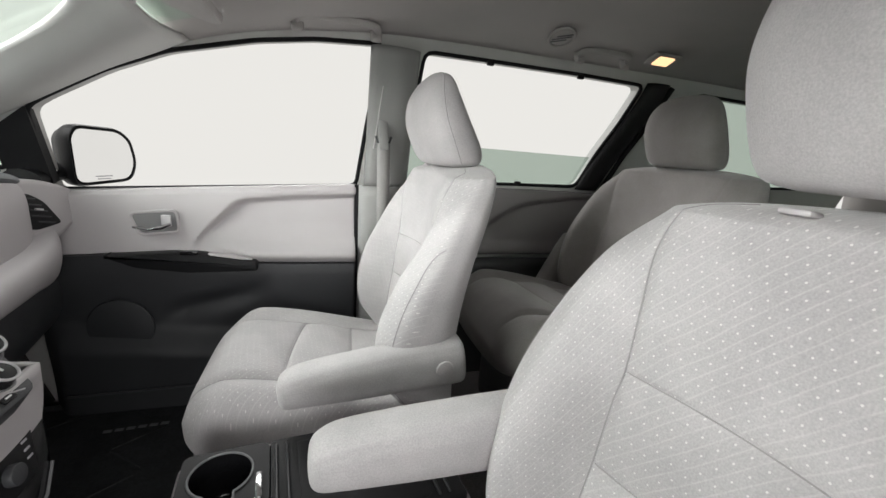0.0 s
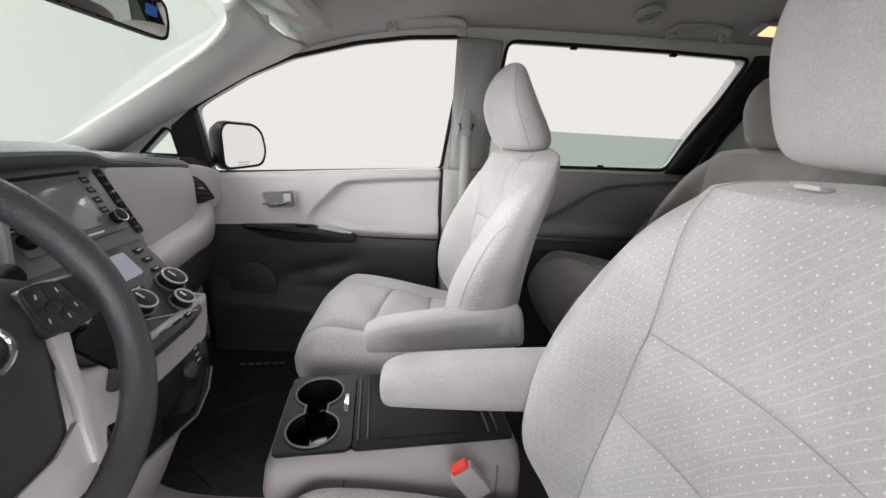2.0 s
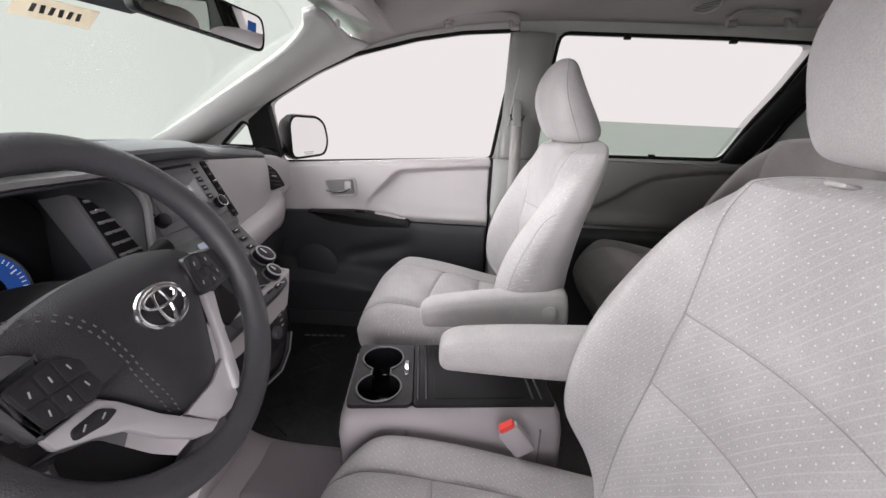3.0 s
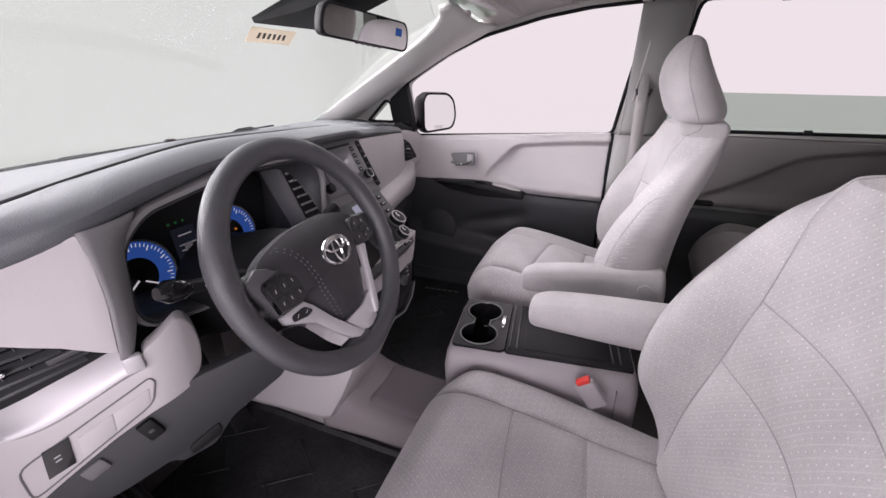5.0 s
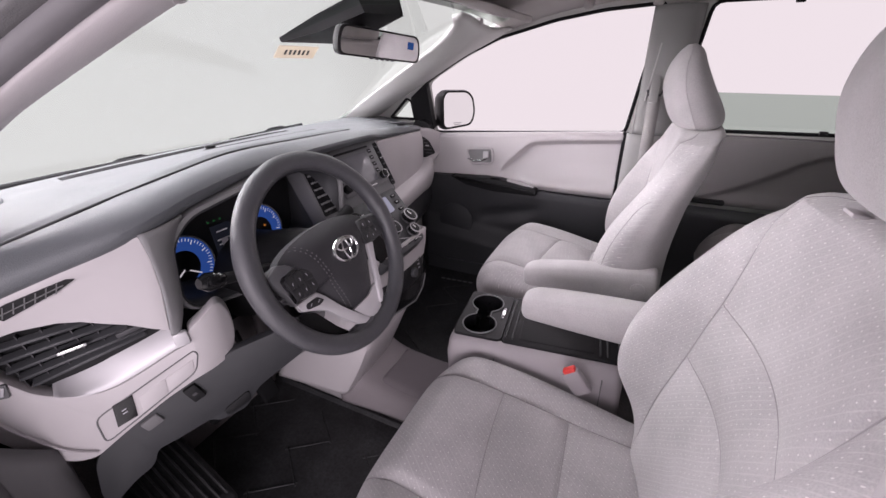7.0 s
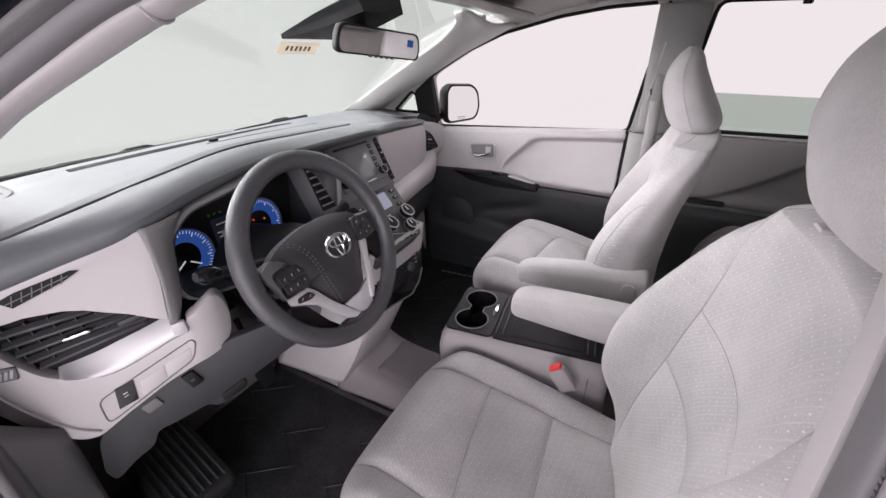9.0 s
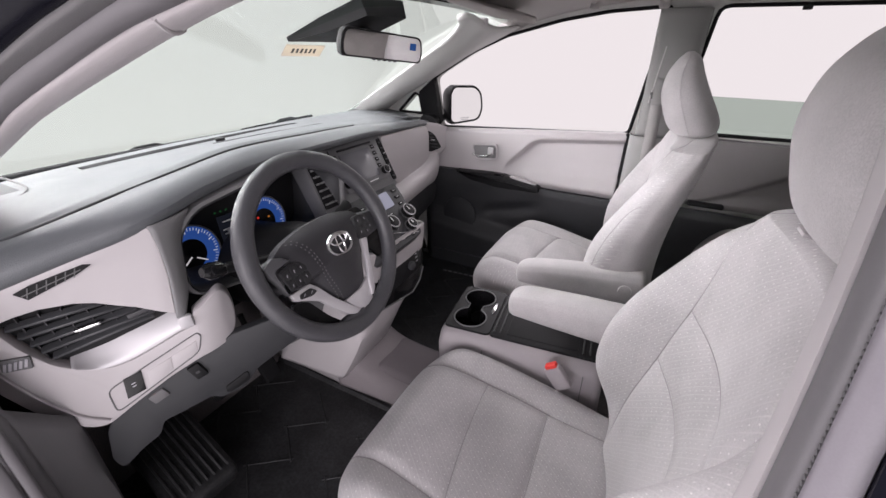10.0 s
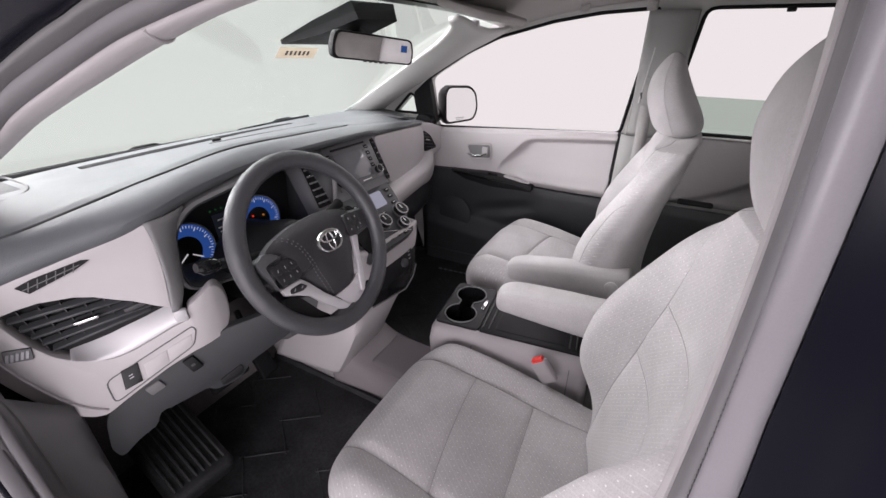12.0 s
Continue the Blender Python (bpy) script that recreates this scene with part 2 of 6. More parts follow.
def rbox(sx, sy, sz, r=0.01, seg=3, at=None, bm=None):
    """A box with rounded edges, centred, or at the pose at."""
    b = bmesh.new()
    bmesh.ops.create_cube(b, size=1)
    bmesh.ops.scale(b, vec=(sx, sy, sz), verts=b.verts)
    if r:
        bmesh.ops.bevel(b, geom=b.edges, offset=min(r, 0.49 * min(sx, sy, sz)), segments=seg, profile=0.5, affect="EDGES")
    if at is not None:
        bmesh.ops.transform(b, matrix=at, verts=b.verts)
    if bm is None:
        return b
    me = bpy.data.meshes.new("t")
    b.to_mesh(me)
    b.free()
    bm.from_mesh(me)
    bpy.data.meshes.remove(me)
    return bm


def disc(r, h, n=32, bevel=0.0, at=None, r2=None, bm=None):
    b = bmesh.new()
    bmesh.ops.create_cone(b, cap_ends=True, segments=n, radius1=r, radius2=r if r2 is None else r2, depth=h)
    if bevel:
        e = [x for x in b.edges if len(x.link_faces) == 2 and any(len(f.verts) > 4 for f in x.link_faces)]
        bmesh.ops.bevel(b, geom=e, offset=bevel, segments=2, profile=0.5, affect="EDGES")
    if at is not None:
        bmesh.ops.transform(b, matrix=at, verts=b.verts)
    if bm is None:
        return b
    me = bpy.data.meshes.new("t")
    b.to_mesh(me)
    b.free()
    bm.from_mesh(me)
    bpy.data.meshes.remove(me)
    return bm


def slab(outline, depth, at=None, r=0.0):
    """A flat plate from a 2D outline (x, y), depth thick below z = 0."""
    b = bmesh.new()
    f = b.faces.new([b.verts.new((x, y, 0)) for x, y in outline])
    top = bmesh.ops.extrude_face_region(b, geom=[f])["geom"]
    bmesh.ops.translate(b, vec=(0, 0, -depth), verts=[v for v in top if isinstance(v, bmesh.types.BMVert)])
    if r:
        bmesh.ops.bevel(b, geom=[e for e in b.edges if e.calc_face_angle(0) > 0.6], offset=r, segments=2, profile=0.5, affect="EDGES")
    if at is not None:
        bmesh.ops.transform(b, matrix=at, verts=b.verts)
    return b


def axes(origin, xdir, zdir):
    """A pose from an origin, its x direction and (about) its z direction."""
    x = Vector(xdir).normalized()
    z = Vector(zdir)
    z = (z - z.dot(x) * x).normalized()
    y = z.cross(x)
    return Matrix(((x.x, y.x, z.x, origin[0]), (x.y, y.y, z.y, origin[1]), (x.z, y.z, z.z, origin[2]), (0, 0, 0, 1)))


# ---- studio round the car ----
bm = bmesh.new()
bmesh.ops.create_grid(bm, x_segments=8, y_segments=8, size=30)
bmesh.ops.translate(bm, vec=(0, 0, -0.42), verts=bm.verts)
structure("ground", bm, STUDIO, "smooth white studio floor under the car", "floor")
# the wall emits its own brightness in place of lamplight falling on it
BACK = glow("glowing_backdrop", (0.90, 0.875, 0.845), 0.90)
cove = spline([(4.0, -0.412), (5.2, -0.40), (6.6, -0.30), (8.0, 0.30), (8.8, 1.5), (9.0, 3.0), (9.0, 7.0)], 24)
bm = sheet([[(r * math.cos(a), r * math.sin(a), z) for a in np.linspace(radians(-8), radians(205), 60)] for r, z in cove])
structure("backdrop", bm, BACK, "plain white curved studio wall sweeping into the floor, self-glowing", "wall")

# ---- body shell ----
FLOOR_Z = 0.02


def wall_y(z):
    """Inner face of the side wall at height z."""
    return 0.845 if z < 0.72 else 0.845 - 0.31 * (z - 0.72)


def wall(name, side, outline, holes, label):
    """A side wall in the (x, z) plane, leaning in above the belt line, with openings cut through."""
    bm = bmesh.new()
    for loop in [outline] + holes:
        vs = [bm.verts.new((x, 0, z)) for x, z in loop]
        for i in range(len(vs)):
            bm.edges.new((vs[i], vs[(i + 1) % len(vs)]))
    bmesh.ops.triangle_fill(bm, use_beauty=True, use_dissolve=False, edges=bm.edges[:])
    bmesh.ops.bisect_plane(bm, geom=bm.verts[:] + bm.edges[:] + bm.faces[:], plane_co=(0, 0, 0.72), plane_no=(0, 0, 1))
    bottom = bm.faces[:]
    ext = bmesh.ops.extrude_face_region(bm, geom=bottom)["geom"]
    outer = [v for v in ext if isinstance(v, bmesh.types.BMVert)]
    inner = [v for v in bm.verts if v not in set(outer)]
    for v in inner:
        v.co.y = side * wall_y(v.co.z)
    for v in outer:
        v.co.y = side * (wall_y(v.co.z) + (0.055 if side > 0 else 0.026))
    return structure(name, bm, PILLAR, label, "wall", angle=30)


def rounded(loop, r=0.03, n=4):
    """The 2D loop with its corners rounded."""
    out, k = [], len(loop)
    for i in range(k):
        p, a, b = (np.array(loop[j % k], float) for j in (i, i - 1, i + 1))
        da, db = a - p, b - p
        q = min(r, 0.45 * np.linalg.norm(da), 0.45 * np.linalg.norm(db))
        s, e = p + da / np.linalg.norm(da) * q, p + db / np.linalg.norm(db) * q
        for t in np.linspace(0, 1, n):
            out.append(tuple((1 - t) ** 2 * s + 2 * t * (1 - t) * p + t * t * e))
    return out


FRONT_WIN = rounded([(-0.90, 0.69), (-0.90, 0.905), (-0.857, 0.933), (-0.704, 1.014), (-0.558, 1.073), (-0.344, 1.124), (-0.187, 1.147), (-0.005, 1.158), (-0.039, 0.937), (-0.064, 0.74)], 0.022)
SLIDE_WIN = rounded([(0.085, 0.765), (0.118, 1.155), (0.326, 1.155), (0.65, 1.154), (0.915, 1.148), (0.869, 1.015), (0.818, 0.906), (0.775, 0.775)], 0.03)
QUARTER_WIN = rounded([(1.30, 0.80), (1.145, 1.145), (1.9, 1.13), (2.0, 0.82)], 0.04)
SAIL_WIN = rounded([(-1.123, 0.745), (-1.01, 0.84), (-0.99, 0.83), (-0.988, 0.745)], 0.012)
OUTLINE = [(-1.30, 0.0), (-1.30, 0.76), (-1.0, 0.905), (-0.70, 1.06), (-0.45, 1.14), (-0.2, 1.185), (0.1, 1.20), (1.2, 1.20), (2.3, 1.17), (2.3, 0.0)]
wall("wall_right", 1, OUTLINE, [SAIL_WIN, FRONT_WIN, SLIDE_WIN, QUARTER_WIN], "light grey side wall with pillars and window openings")
DOORWAY_POINTS = [(-0.685, 0.06), (-0.687, 0.395), (-0.695, 0.57), (-0.72, 0.66), (-0.745, 0.76), (-0.70, 0.87), (-0.568, 0.954), (-0.391, 1.01), (-0.281, 1.041), (-0.182, 1.064), (-0.05, 1.092), (0.108, 1.125), (0.127, 1.07), (0.122, 0.98), (0.113, 0.88), (0.105, 0.6), (0.105, 0.06)]
LEFT_SHIFT = 0.36
wall("wall_left", -1, OUTLINE, [rounded([(x if x < 0 else x + 0.25, z + 0.065 * smooth(0.76, 0.87, z)) for x, z in DOORWAY_POINTS], 0.05, 6), [(x + LEFT_SHIFT, z) for x, z in SLIDE_WIN], [(x + LEFT_SHIFT - 0.08, z) for x, z in QUARTER_WIN]], "side wall with the open driver doorway")

bm = sheet([[(x, y, FLOOR_Z + 0.001 + (0.07 * smooth(0.16, 0.05, abs(y + 0.06)) if x < -0.2 else 0)) for y in np.linspace(-0.85, 0.85, 35)] for x in np.linspace(-1.05, 2.35, 60)])
structure("floor", bm, CARPET, "grey carpeted car floor with a low hump in the middle", "floor", 0.03)
bm = sheet([[(-1.0 - 0.22 * t, y, FLOOR_Z + 0.66 * t) for y in (-0.85, 0, 0.85)] for t in (0, 0.5, 1)])
structure("wall_front", bm, CARPET, "carpeted firewall in front of the footwells", "wall", 0.03)
bm = sheet([[(2.3 + 0.1 * math.sin(t * 3), y, 1.2 * t) for y in (-0.85, 0, 0.85)] for t in np.linspace(0, 1, 6)])
structure("wall_back", bm, LINER, "plain grey tailgate lining", "wall", 0.03)


def roof_edge(x):
    return curve1([(-0.6, 1.06), (-0.45, 1.11), (-0.3, 1.145), (-0.1, 1.17), (0.1, 1.18), (0.6, 1.18), (1.2, 1.175), (2.35, 1.15)], x)


def roof_top(x):
    return curve1([(-0.56, 1.115), (-0.45, 1.165), (-0.3, 1.20), (0.0, 1.235), (0.6, 1.26), (1.4, 1.26), (2.35, 1.22)], x)


rows = []
for x in np.linspace(-0.52, 2.35, 50):
    w = 0.72 if x > -0.2 else 0.72 + 0.12 * (-0.2 - x)
    rows.append([(x - 0.04 * (1 - abs(y)) if x < -0.5 else x, w * y, roof_edge(x) + (roof_top(x) - roof_edge(x)) * (1 - abs(y) ** 3.2)) for y in np.linspace(-1, 1, 41)])
structure("ceiling", sheet(rows), LINER, "grey fabric headliner", "ceiling", 0.03, 1)

# ---- windscreen and front pillars ----
EDGE = [(-1.269, 0.66, 0.758), (-1.05, 0.635, 0.872), (-0.85, 0.585, 0.972), (-0.67, 0.51, 1.055), (-0.575, 0.43, 1.10), (-0.53, 0.33, 1.118)]
DOORSIDE = [(-1.20, 0.82, 0.745), (-1.05, 0.80, 0.835), (-0.88, 0.785, 0.925), (-0.704, 0.765, 1.018), (-0.60, 0.745, 1.062), (-0.50, 0.72, 1.105)]
e, d = spline(EDGE, 30), spline(DOORSIDE, 30)
rows = []
for a, b in zip(e, d):
    mid = (a + b) / 2
    rows.append(spline([mid + (a - mid) * 1.02 + np.array((-0.035, 0, -0.005)), a, a * 0.72 + b * 0.28 + np.array((0.012, -0.015, -0.018)), mid + np.array((0.010, -0.018, -0.022)), a * 0.28 + b * 0.72 + np.array((0.006, -0.012, -0.014)), b, b + np.array((0, 0.02, 0.01))], 16))
structure("trim_pillar_right", sheet(rows), PILLAR, "curved light grey windscreen pillar trim", "pillar", 0.012, 0)

# driver's side: trim, seal, dark band and paint run side by side over the open door
RAIL = (
    (0.735, [(-1.20, 0.705), (-1.00, 0.795), (-0.773, 0.887), (-0.635, 0.9478), (-0.564, 0.974), (-0.45, 1.0136), (-0.36, 1.0438), (-0.294, 1.064), (-0.247, 1.0755), (-0.12, 1.103), (0.06, 1.130)]),
    (0.780, [(-1.20, 0.62), (-1.00, 0.745), (-0.80, 0.852), (-0.62, 0.944), (-0.5725, 0.9675), (-0.46, 1.0085), (-0.36, 1.0425), (-0.29, 1.0605), (-0.242, 1.0715), (-0.12, 1.094), (0.06, 1.118)]),
    (0.800, [(-1.20, 0.63), (-1.00, 0.76), (-0.80, 0.868), (-0.62, 0.956), (-0.53, 0.994), (-0.493, 1.0086), (-0.41, 1.0355), (-0.333, 1.0596), (-0.29, 1.0708), (-0.12, 1.105), (0.06, 1.132)]),
    (0.815, [(-1.20, 0.64), (-1.00, 0.77), (-0.80, 0.880), (-0.62, 0.964), (-0.476, 1.0177), (-0.44, 1.0305), (-0.392, 1.0462), (-0.352, 1.0575), (-0.325, 1.066), (-0.12, 1.112), (0.06, 1.142)]),
)


def rail(k, x):
    """Edge k of the frame over the driver's doorway."""
    return np.array((x, -(RAIL[k][0] - 0.11 * (x + 1.1)), curve1(RAIL[k][1], x)))


bands = {n: [] for n in ("trim", "seal", "dark", "paint")}
for x in np.linspace(-1.15, 0.05, 90):
    p, q, r, n = (rail(k, x) for k in range(4))
    up, out = np.array((0, 0, 1.0)), np.array((0, -1.0, 0))
    bands["trim"].append(spline([p + np.array((-0.03, 0.012, 0.02)), p, 0.75 * p + 0.25 * q - 0.004 * up, 0.5 * (p + q) - 0.006 * up, 0.25 * p + 0.75 * q - 0.005 * up, q - 0.001 * up, q + 0.006 * up], 18))
    bands["seal"].append(spline([q + 0.006 * up, q + 0.0008 * up, 0.7 * q + 0.3 * r - 0.003 * up + 0.002 * out, 0.35 * q + 0.65 * r - 0.003 * up + 0.003 * out, r, r + 0.005 * up], 16))
    bands["dark"].append(spline([r + 0.005 * up, r + 0.0006 * up, 0.5 * (r + n) + 0.003 * out, n, n + 0.004 * up], 12))
    bands["paint"].append(spline([n + 0.004 * up, n + 0.001 * up + 0.004 * out, n + 0.008 * up + 0.012 * out, n + 0.020 * up + 0.016 * out, n + 0.024 * up + 0.024 * out, n + 0.05 * up + 0.060 * out, n + 0.10 * up + 0.105 * out, n + 0.22 * up + 0.12 * out], 24))
structure("trim_pillar_left", sheet(bands["trim"]), LIGHT, "curved light grey windscreen pillar trim", "pillar", angle=60)
structure("trim_rail_seal", sheet(bands["seal"]), SEAL, "mid grey rubber door seal", "seal", angle=60)
structure("trim_rail_dark", sheet(bands["dark"]), KICK, "dark grey rubber lip over the doorway", "seal", angle=60)
structure("trim_rail_paint", sheet(bands["paint"]), PAINT, "glossy black painted roof rail", "car body", angle=60)
a, b = rail(0, -0.352), rail(1, -0.322)
structure("trim_joint", tube([tuple(a + (b - a) * t + np.array((0, 0, -0.006 * math.sin(math.pi * t)))) for t in np.linspace(0, 1, 12)], 0.0022, 6), LIGHT, "raised joint in the pillar trim", "trim")


def shield(u, v):
    """Windscreen surface: u across -1..1, v up 0..1."""
    w = 0.70 - 0.10 * v
    return (-1.36 + 0.10 * u * u + (0.84 - 0.03 * u * u) * v, w * u, 0.735 + 0.015 * u * u + 0.40 * v - 0.02 * u * u * v + 0.05 * math.sin(math.pi * v))


us = np.linspace(-1, 1, 33)
rings = [[shield(u, v) for u in us] + [tuple(np.array(shield(u, v)) + np.array((-0.0022, 0, 0.0045))) for u in us[::-1]] for v in np.linspace(0, 1, 20)]
pane = structure("window_1", loft(rings), SHIELD, "greenish tinted windscreen glass", "window")
pane.visible_shadow = False
# black band along the glass edge
bm = tube([(x - 0.006, y, z + 0.004) for x, y, z in spline(EDGE, 40)], 0.006)
structure("trim_seal", bm, RUBBER, "black windscreen edge seal", "seal")
bm = tube([(p[0] + 0.014, p[1], p[2] - 0.008) for p in (shield(u, 0.010) for u in np.linspace(-0.98, 0.98, 40))], [0.020 - 0.005 * abs(k - 12) / 28 for k in range(40)], flat=0.75)
structure("trim_cowl", bm, RUBBER, "black rubber strip along the windscreen base", "seal")


def on_wall(loop, off=0.0, side=1):
    return [(x, side * (wall_y(z) + off), z) for x, z in loop]


for i, loop in enumerate((FRONT_WIN, SLIDE_WIN, QUARTER_WIN, SAIL_WIN)):
    bm = tube(on_wall(loop, 0.004), 0.007, 8, True)
    structure("trim_gasket_%d" % (i + 1), bm, RUBBER, "black rubber window gasket", "seal")


def pane_mesh(loop, off=0.03):
    return loft([on_wall(loop, off), on_wall(loop, off + 0.004)])


for n, loop in (("window_2", [(x, z) for x, z in SLIDE_WIN if z < 0.895] + [(0.815, 0.895), (0.095, 0.895)]), ("window_3", QUARTER_WIN), ("window_4", SAIL_WIN)):
    if n == "window_2":
        loop = [(0.085, 0.76), (0.10, 0.895), (0.815, 0.890), (0.775, 0.765)]
    lab = {"window_2": "half-lowered tinted sliding door window", "window_3": "tinted rear quarter window", "window_4": "small triangular quarter window"}[n]
    w = structure(n, pane_mesh(loop), SHIELD if n == "window_4" else TINT, lab, "window")
    w.visible_shadow = n == "window_3"


# ---- seats ----
def uv_rows(me, coords):
    uv = me.uv_layers.new(name="UVMap")
    for l in me.loops:
        uv.data[l.index].uv = coords[l.vertex_index]


def ring_mesh(name, rings, mat, uvs, mat2=None, split=None):
    """A closed loft with cloth coordinates; split(i, j) chooses the second material."""
    me = bpy.data.meshes.new(name)
    n, k = len(rings[0]), len(rings)
    verts = [tuple(p) for r in rings for p in r]
    faces, which = [], []
    for i in range(k - 1):
        for j in range(n):
            faces.append((i * n + j, i * n + (j + 1) % n, (i + 1) * n + (j + 1) % n, (i + 1) * n + j))
            which.append(1 if split and split(i, j) else 0)
    faces += [tuple(range(n))[::-1], tuple(range((k - 1) * n, k * n))]
    which += [0, 0]
    me.from_pydata(verts, [], faces)
    me.materials.append(mat)
    if mat2:
        me.materials.append(mat2)
    for p, w in zip(me.polygons, which):
        p.use_smooth, p.material_index = True, w
    uv_rows(me, uvs)
    b = bmesh.new()
    b.from_mesh(me)
    bmesh.ops.recalc_face_normals(b, faces=b.faces)
    b.to_mesh(me)
    b.free()
    me.set_sharp_from_angle(angle=radians(70))
    return me


def se(c, n):
    return math.copysign(abs(c) ** (2 / n), c)


WING = [(0.30, 0.085), (0.36, 0.050), (0.43, 0.010), (0.51, 0.014), (0.585, 0.042), (0.664, 0.095), (0.746, 0.156), (0.80, 0.222), (0.83, 0.250), (0.855, 0.268), (0.873, 0.282)]
INSERT = [(0.30, 0.070), (0.42, 0.090), (0.528, 0.119), (0.638, 0.146), (0.70, 0.160), (0.766, 0.173), (0.80, 0.190), (0.83, 0.212), (0.855, 0.240), (0.873, 0.278)]
REAR = [(0.30, 0.205), (0.50, 0.215), (0.65, 0.245), (0.74, 0.280), (0.80, 0.300), (0.835, 0.310), (0.873, 0.306)]
BACK_W = [(0.30, 0.215), (0.36, 0.235), (0.45, 0.264), (0.56, 0.286), (0.66, 0.292), (0.74, 0.278), (0.79, 0.252), (0.825, 0.215), (0.85, 0.172), (0.865, 0.122), (0.873, 0.07)]


def back_z(z):
    """Height of the backrest's level z, with its flat top."""
    q = 0.30 + (z - 0.30) * 1.035
    return q if q < 0.825 else 0.825 + (q - 0.825) * 0.28


def seam_y(z):
    """Half width of the insert between the bolsters."""
    return min(curve1([(0.30, 0.145), (0.42, 0.154), (0.528, 0.160), (0.60, 0.166), (0.636, 0.166), (0.70, 0.178), (0.766, 0.188), (0.82, 0.186), (0.873, 0.15)], z), curve1(BACK_W, z) - 0.022)


def back_front(y, z, plain=False):
    """x of the backrest's face at (y, z)."""
    ay, edge = abs(y), seam_y(z)
    w, wing, ins, rear = curve1(BACK_W, z), curve1(WING, z), curve1(INSERT, z), curve1(REAR, z)
    x = ins + (wing - ins) * smooth(edge - 0.006, edge + 0.062, ay)
    x += 0.033 * (1 - (ay / edge) ** 2 if ay < edge else 0) * smooth(0.865, 0.78, z)
    x += (0.0035 * bump1(ay, edge, 0.0035) + 0.0045 * bump1(ay, edge, 0.016)) * smooth(0.87, 0.83, z)
    if ay < edge and not plain:
        near = smooth(edge, edge - 0.02, ay)
        for level in (0.634, 0.528):
            x += 0.0030 * bump1(z, level, 0.0030) + 0.0040 * near * bump1(z, level, 0.017)
        x -= near * (0.006 * bump1(z, 0.581, 0.034) + 0.004 * bump1(z, 0.46, 0.05) + 0.004 * bump1(z, 0.73, 0.06))
    f = max(0.0, 1 - (ay / w) ** 3.6) ** (1 / 3)
    mid = (min(x, rear - 0.03) + rear) / 2
    return mid + (x - mid) * f


def backrest_mesh(plain=False):
    rings, uvs = [], []
    nf, nb, nv = (150, 50, 110) if plain else (330, 70, 270)
    for i in range(nv):
        z = 0.30 + 0.573 * (1 - (1 - i / (nv - 1)) ** 1.25)
        w, wing, ins, rear, edge = curve1(BACK_W, z), curve1(WING, z), curve1(INSERT, z), curve1(REAR, z), seam_y(z)
        ring = []
        for k in range(nf):
            y = w * math.cos(math.pi * k / nf)
            ring.append((back_front(y, z, plain), y, back_z(z)))
            uvs.append((y + math.copysign(0.9 * max(0.0, (ins - wing) * smooth(edge - 0.006, edge + 0.062, abs(y))), y), back_z(z) * 1.04))
        for k in range(nb):
            q = math.pi * k / nb
            y = -w * se(math.cos(q), 3.6)
            front = min(ins + (wing - ins) * smooth(edge - 0.006, edge + 0.062, abs(y)), rear - 0.03)
            mid = (front + rear) / 2
            ring.append((mid + (rear - mid) * se(math.sin(q), 3.0), y, back_z(z)))
            uvs.append((y, z))
        rings.append(ring)
    return ring_mesh("backrest", rings, FABRIC if plain else DOTTED, uvs, FABRIC, lambda i, j: not 2 < j < nf - 2)


def back_seams():
    """Sewn lines of a front backrest, as paths in its own space."""
    def at(y, z):
        return (back_front(y, z) - 0.0002, y, back_z(z))
    lines = []
    for s in (-1, 1):
        lines.append([at(s * seam_y(z), z) for z in np.linspace(0.335, 0.855, 90)])
        outer = [at(s * curve1(BACK_W, z) * 0.945, z) for z in np.linspace(0.335, 0.66, 50)]
        lines.append(outer + [at(s * curve1(BACK_W, z) * k, z) for z, k in ((0.672, 0.952), (0.682, 0.962), (0.690, 0.975), (0.695, 0.988))])
    for level in (0.634, 0.528):
        e = seam_y(level) - 0.001
        lines.append([at(y, level) for y in np.linspace(-e, e, 60)])
    return lines


CUSH = (-0.350, 0.13)


def cross_seams(y):
    """x of the two seams across the cushion at y."""
    return (-0.150 - 0.12 * y + 0.3 * y * y, -0.012 - 0.05 * y)


def cushion_level(v):
    """Half width, top and underside of the cushion at v from its front lip to its back."""
    return (curve1([(0, 0.145), (0.03, 0.180), (0.10, 0.215), (0.3, 0.238), (0.7, 0.248), (1, 0.24)], v),
            curve1([(0, 0.340), (0.025, 0.378), (0.08, 0.410), (0.17, 0.428), (0.40, 0.416), (0.75, 0.382), (1, 0.365)], v),
            curve1([(0, 0.31), (0.03, 0.27), (0.1, 0.25), (1, 0.25)], v))


def cushion_relief(x, y, v):
    """Bolsters, quilting and sewn valleys over the plain top."""
    ay, edge = abs(y), 0.138 + 0.02 * v
    r = (0.058 - 0.036 * v) * smooth(edge - 0.004, edge + 0.085, ay) * smooth(0.02, 0.22, v)
    r -= 0.006 * (1 - (ay / 0.2) ** 2 if ay < 0.2 else 0)
    r -= (0.0028 * bump1(ay, edge, 0.0035) + 0.0025 * bump1(ay, edge, 0.015)) * smooth(0.02, 0.12, v)
    if ay < edge:
        near = smooth(edge, edge - 0.02, ay)
        for c in cross_seams(y):
            r -= 0.0036 * bump1(x, c, 0.0036) + 0.0042 * near * bump1(x, c, 0.018)
        r += near * (0.007 * bump1(x, -0.082, 0.055) + 0.006 * bump1(x, -0.24, 0.06))
    return r


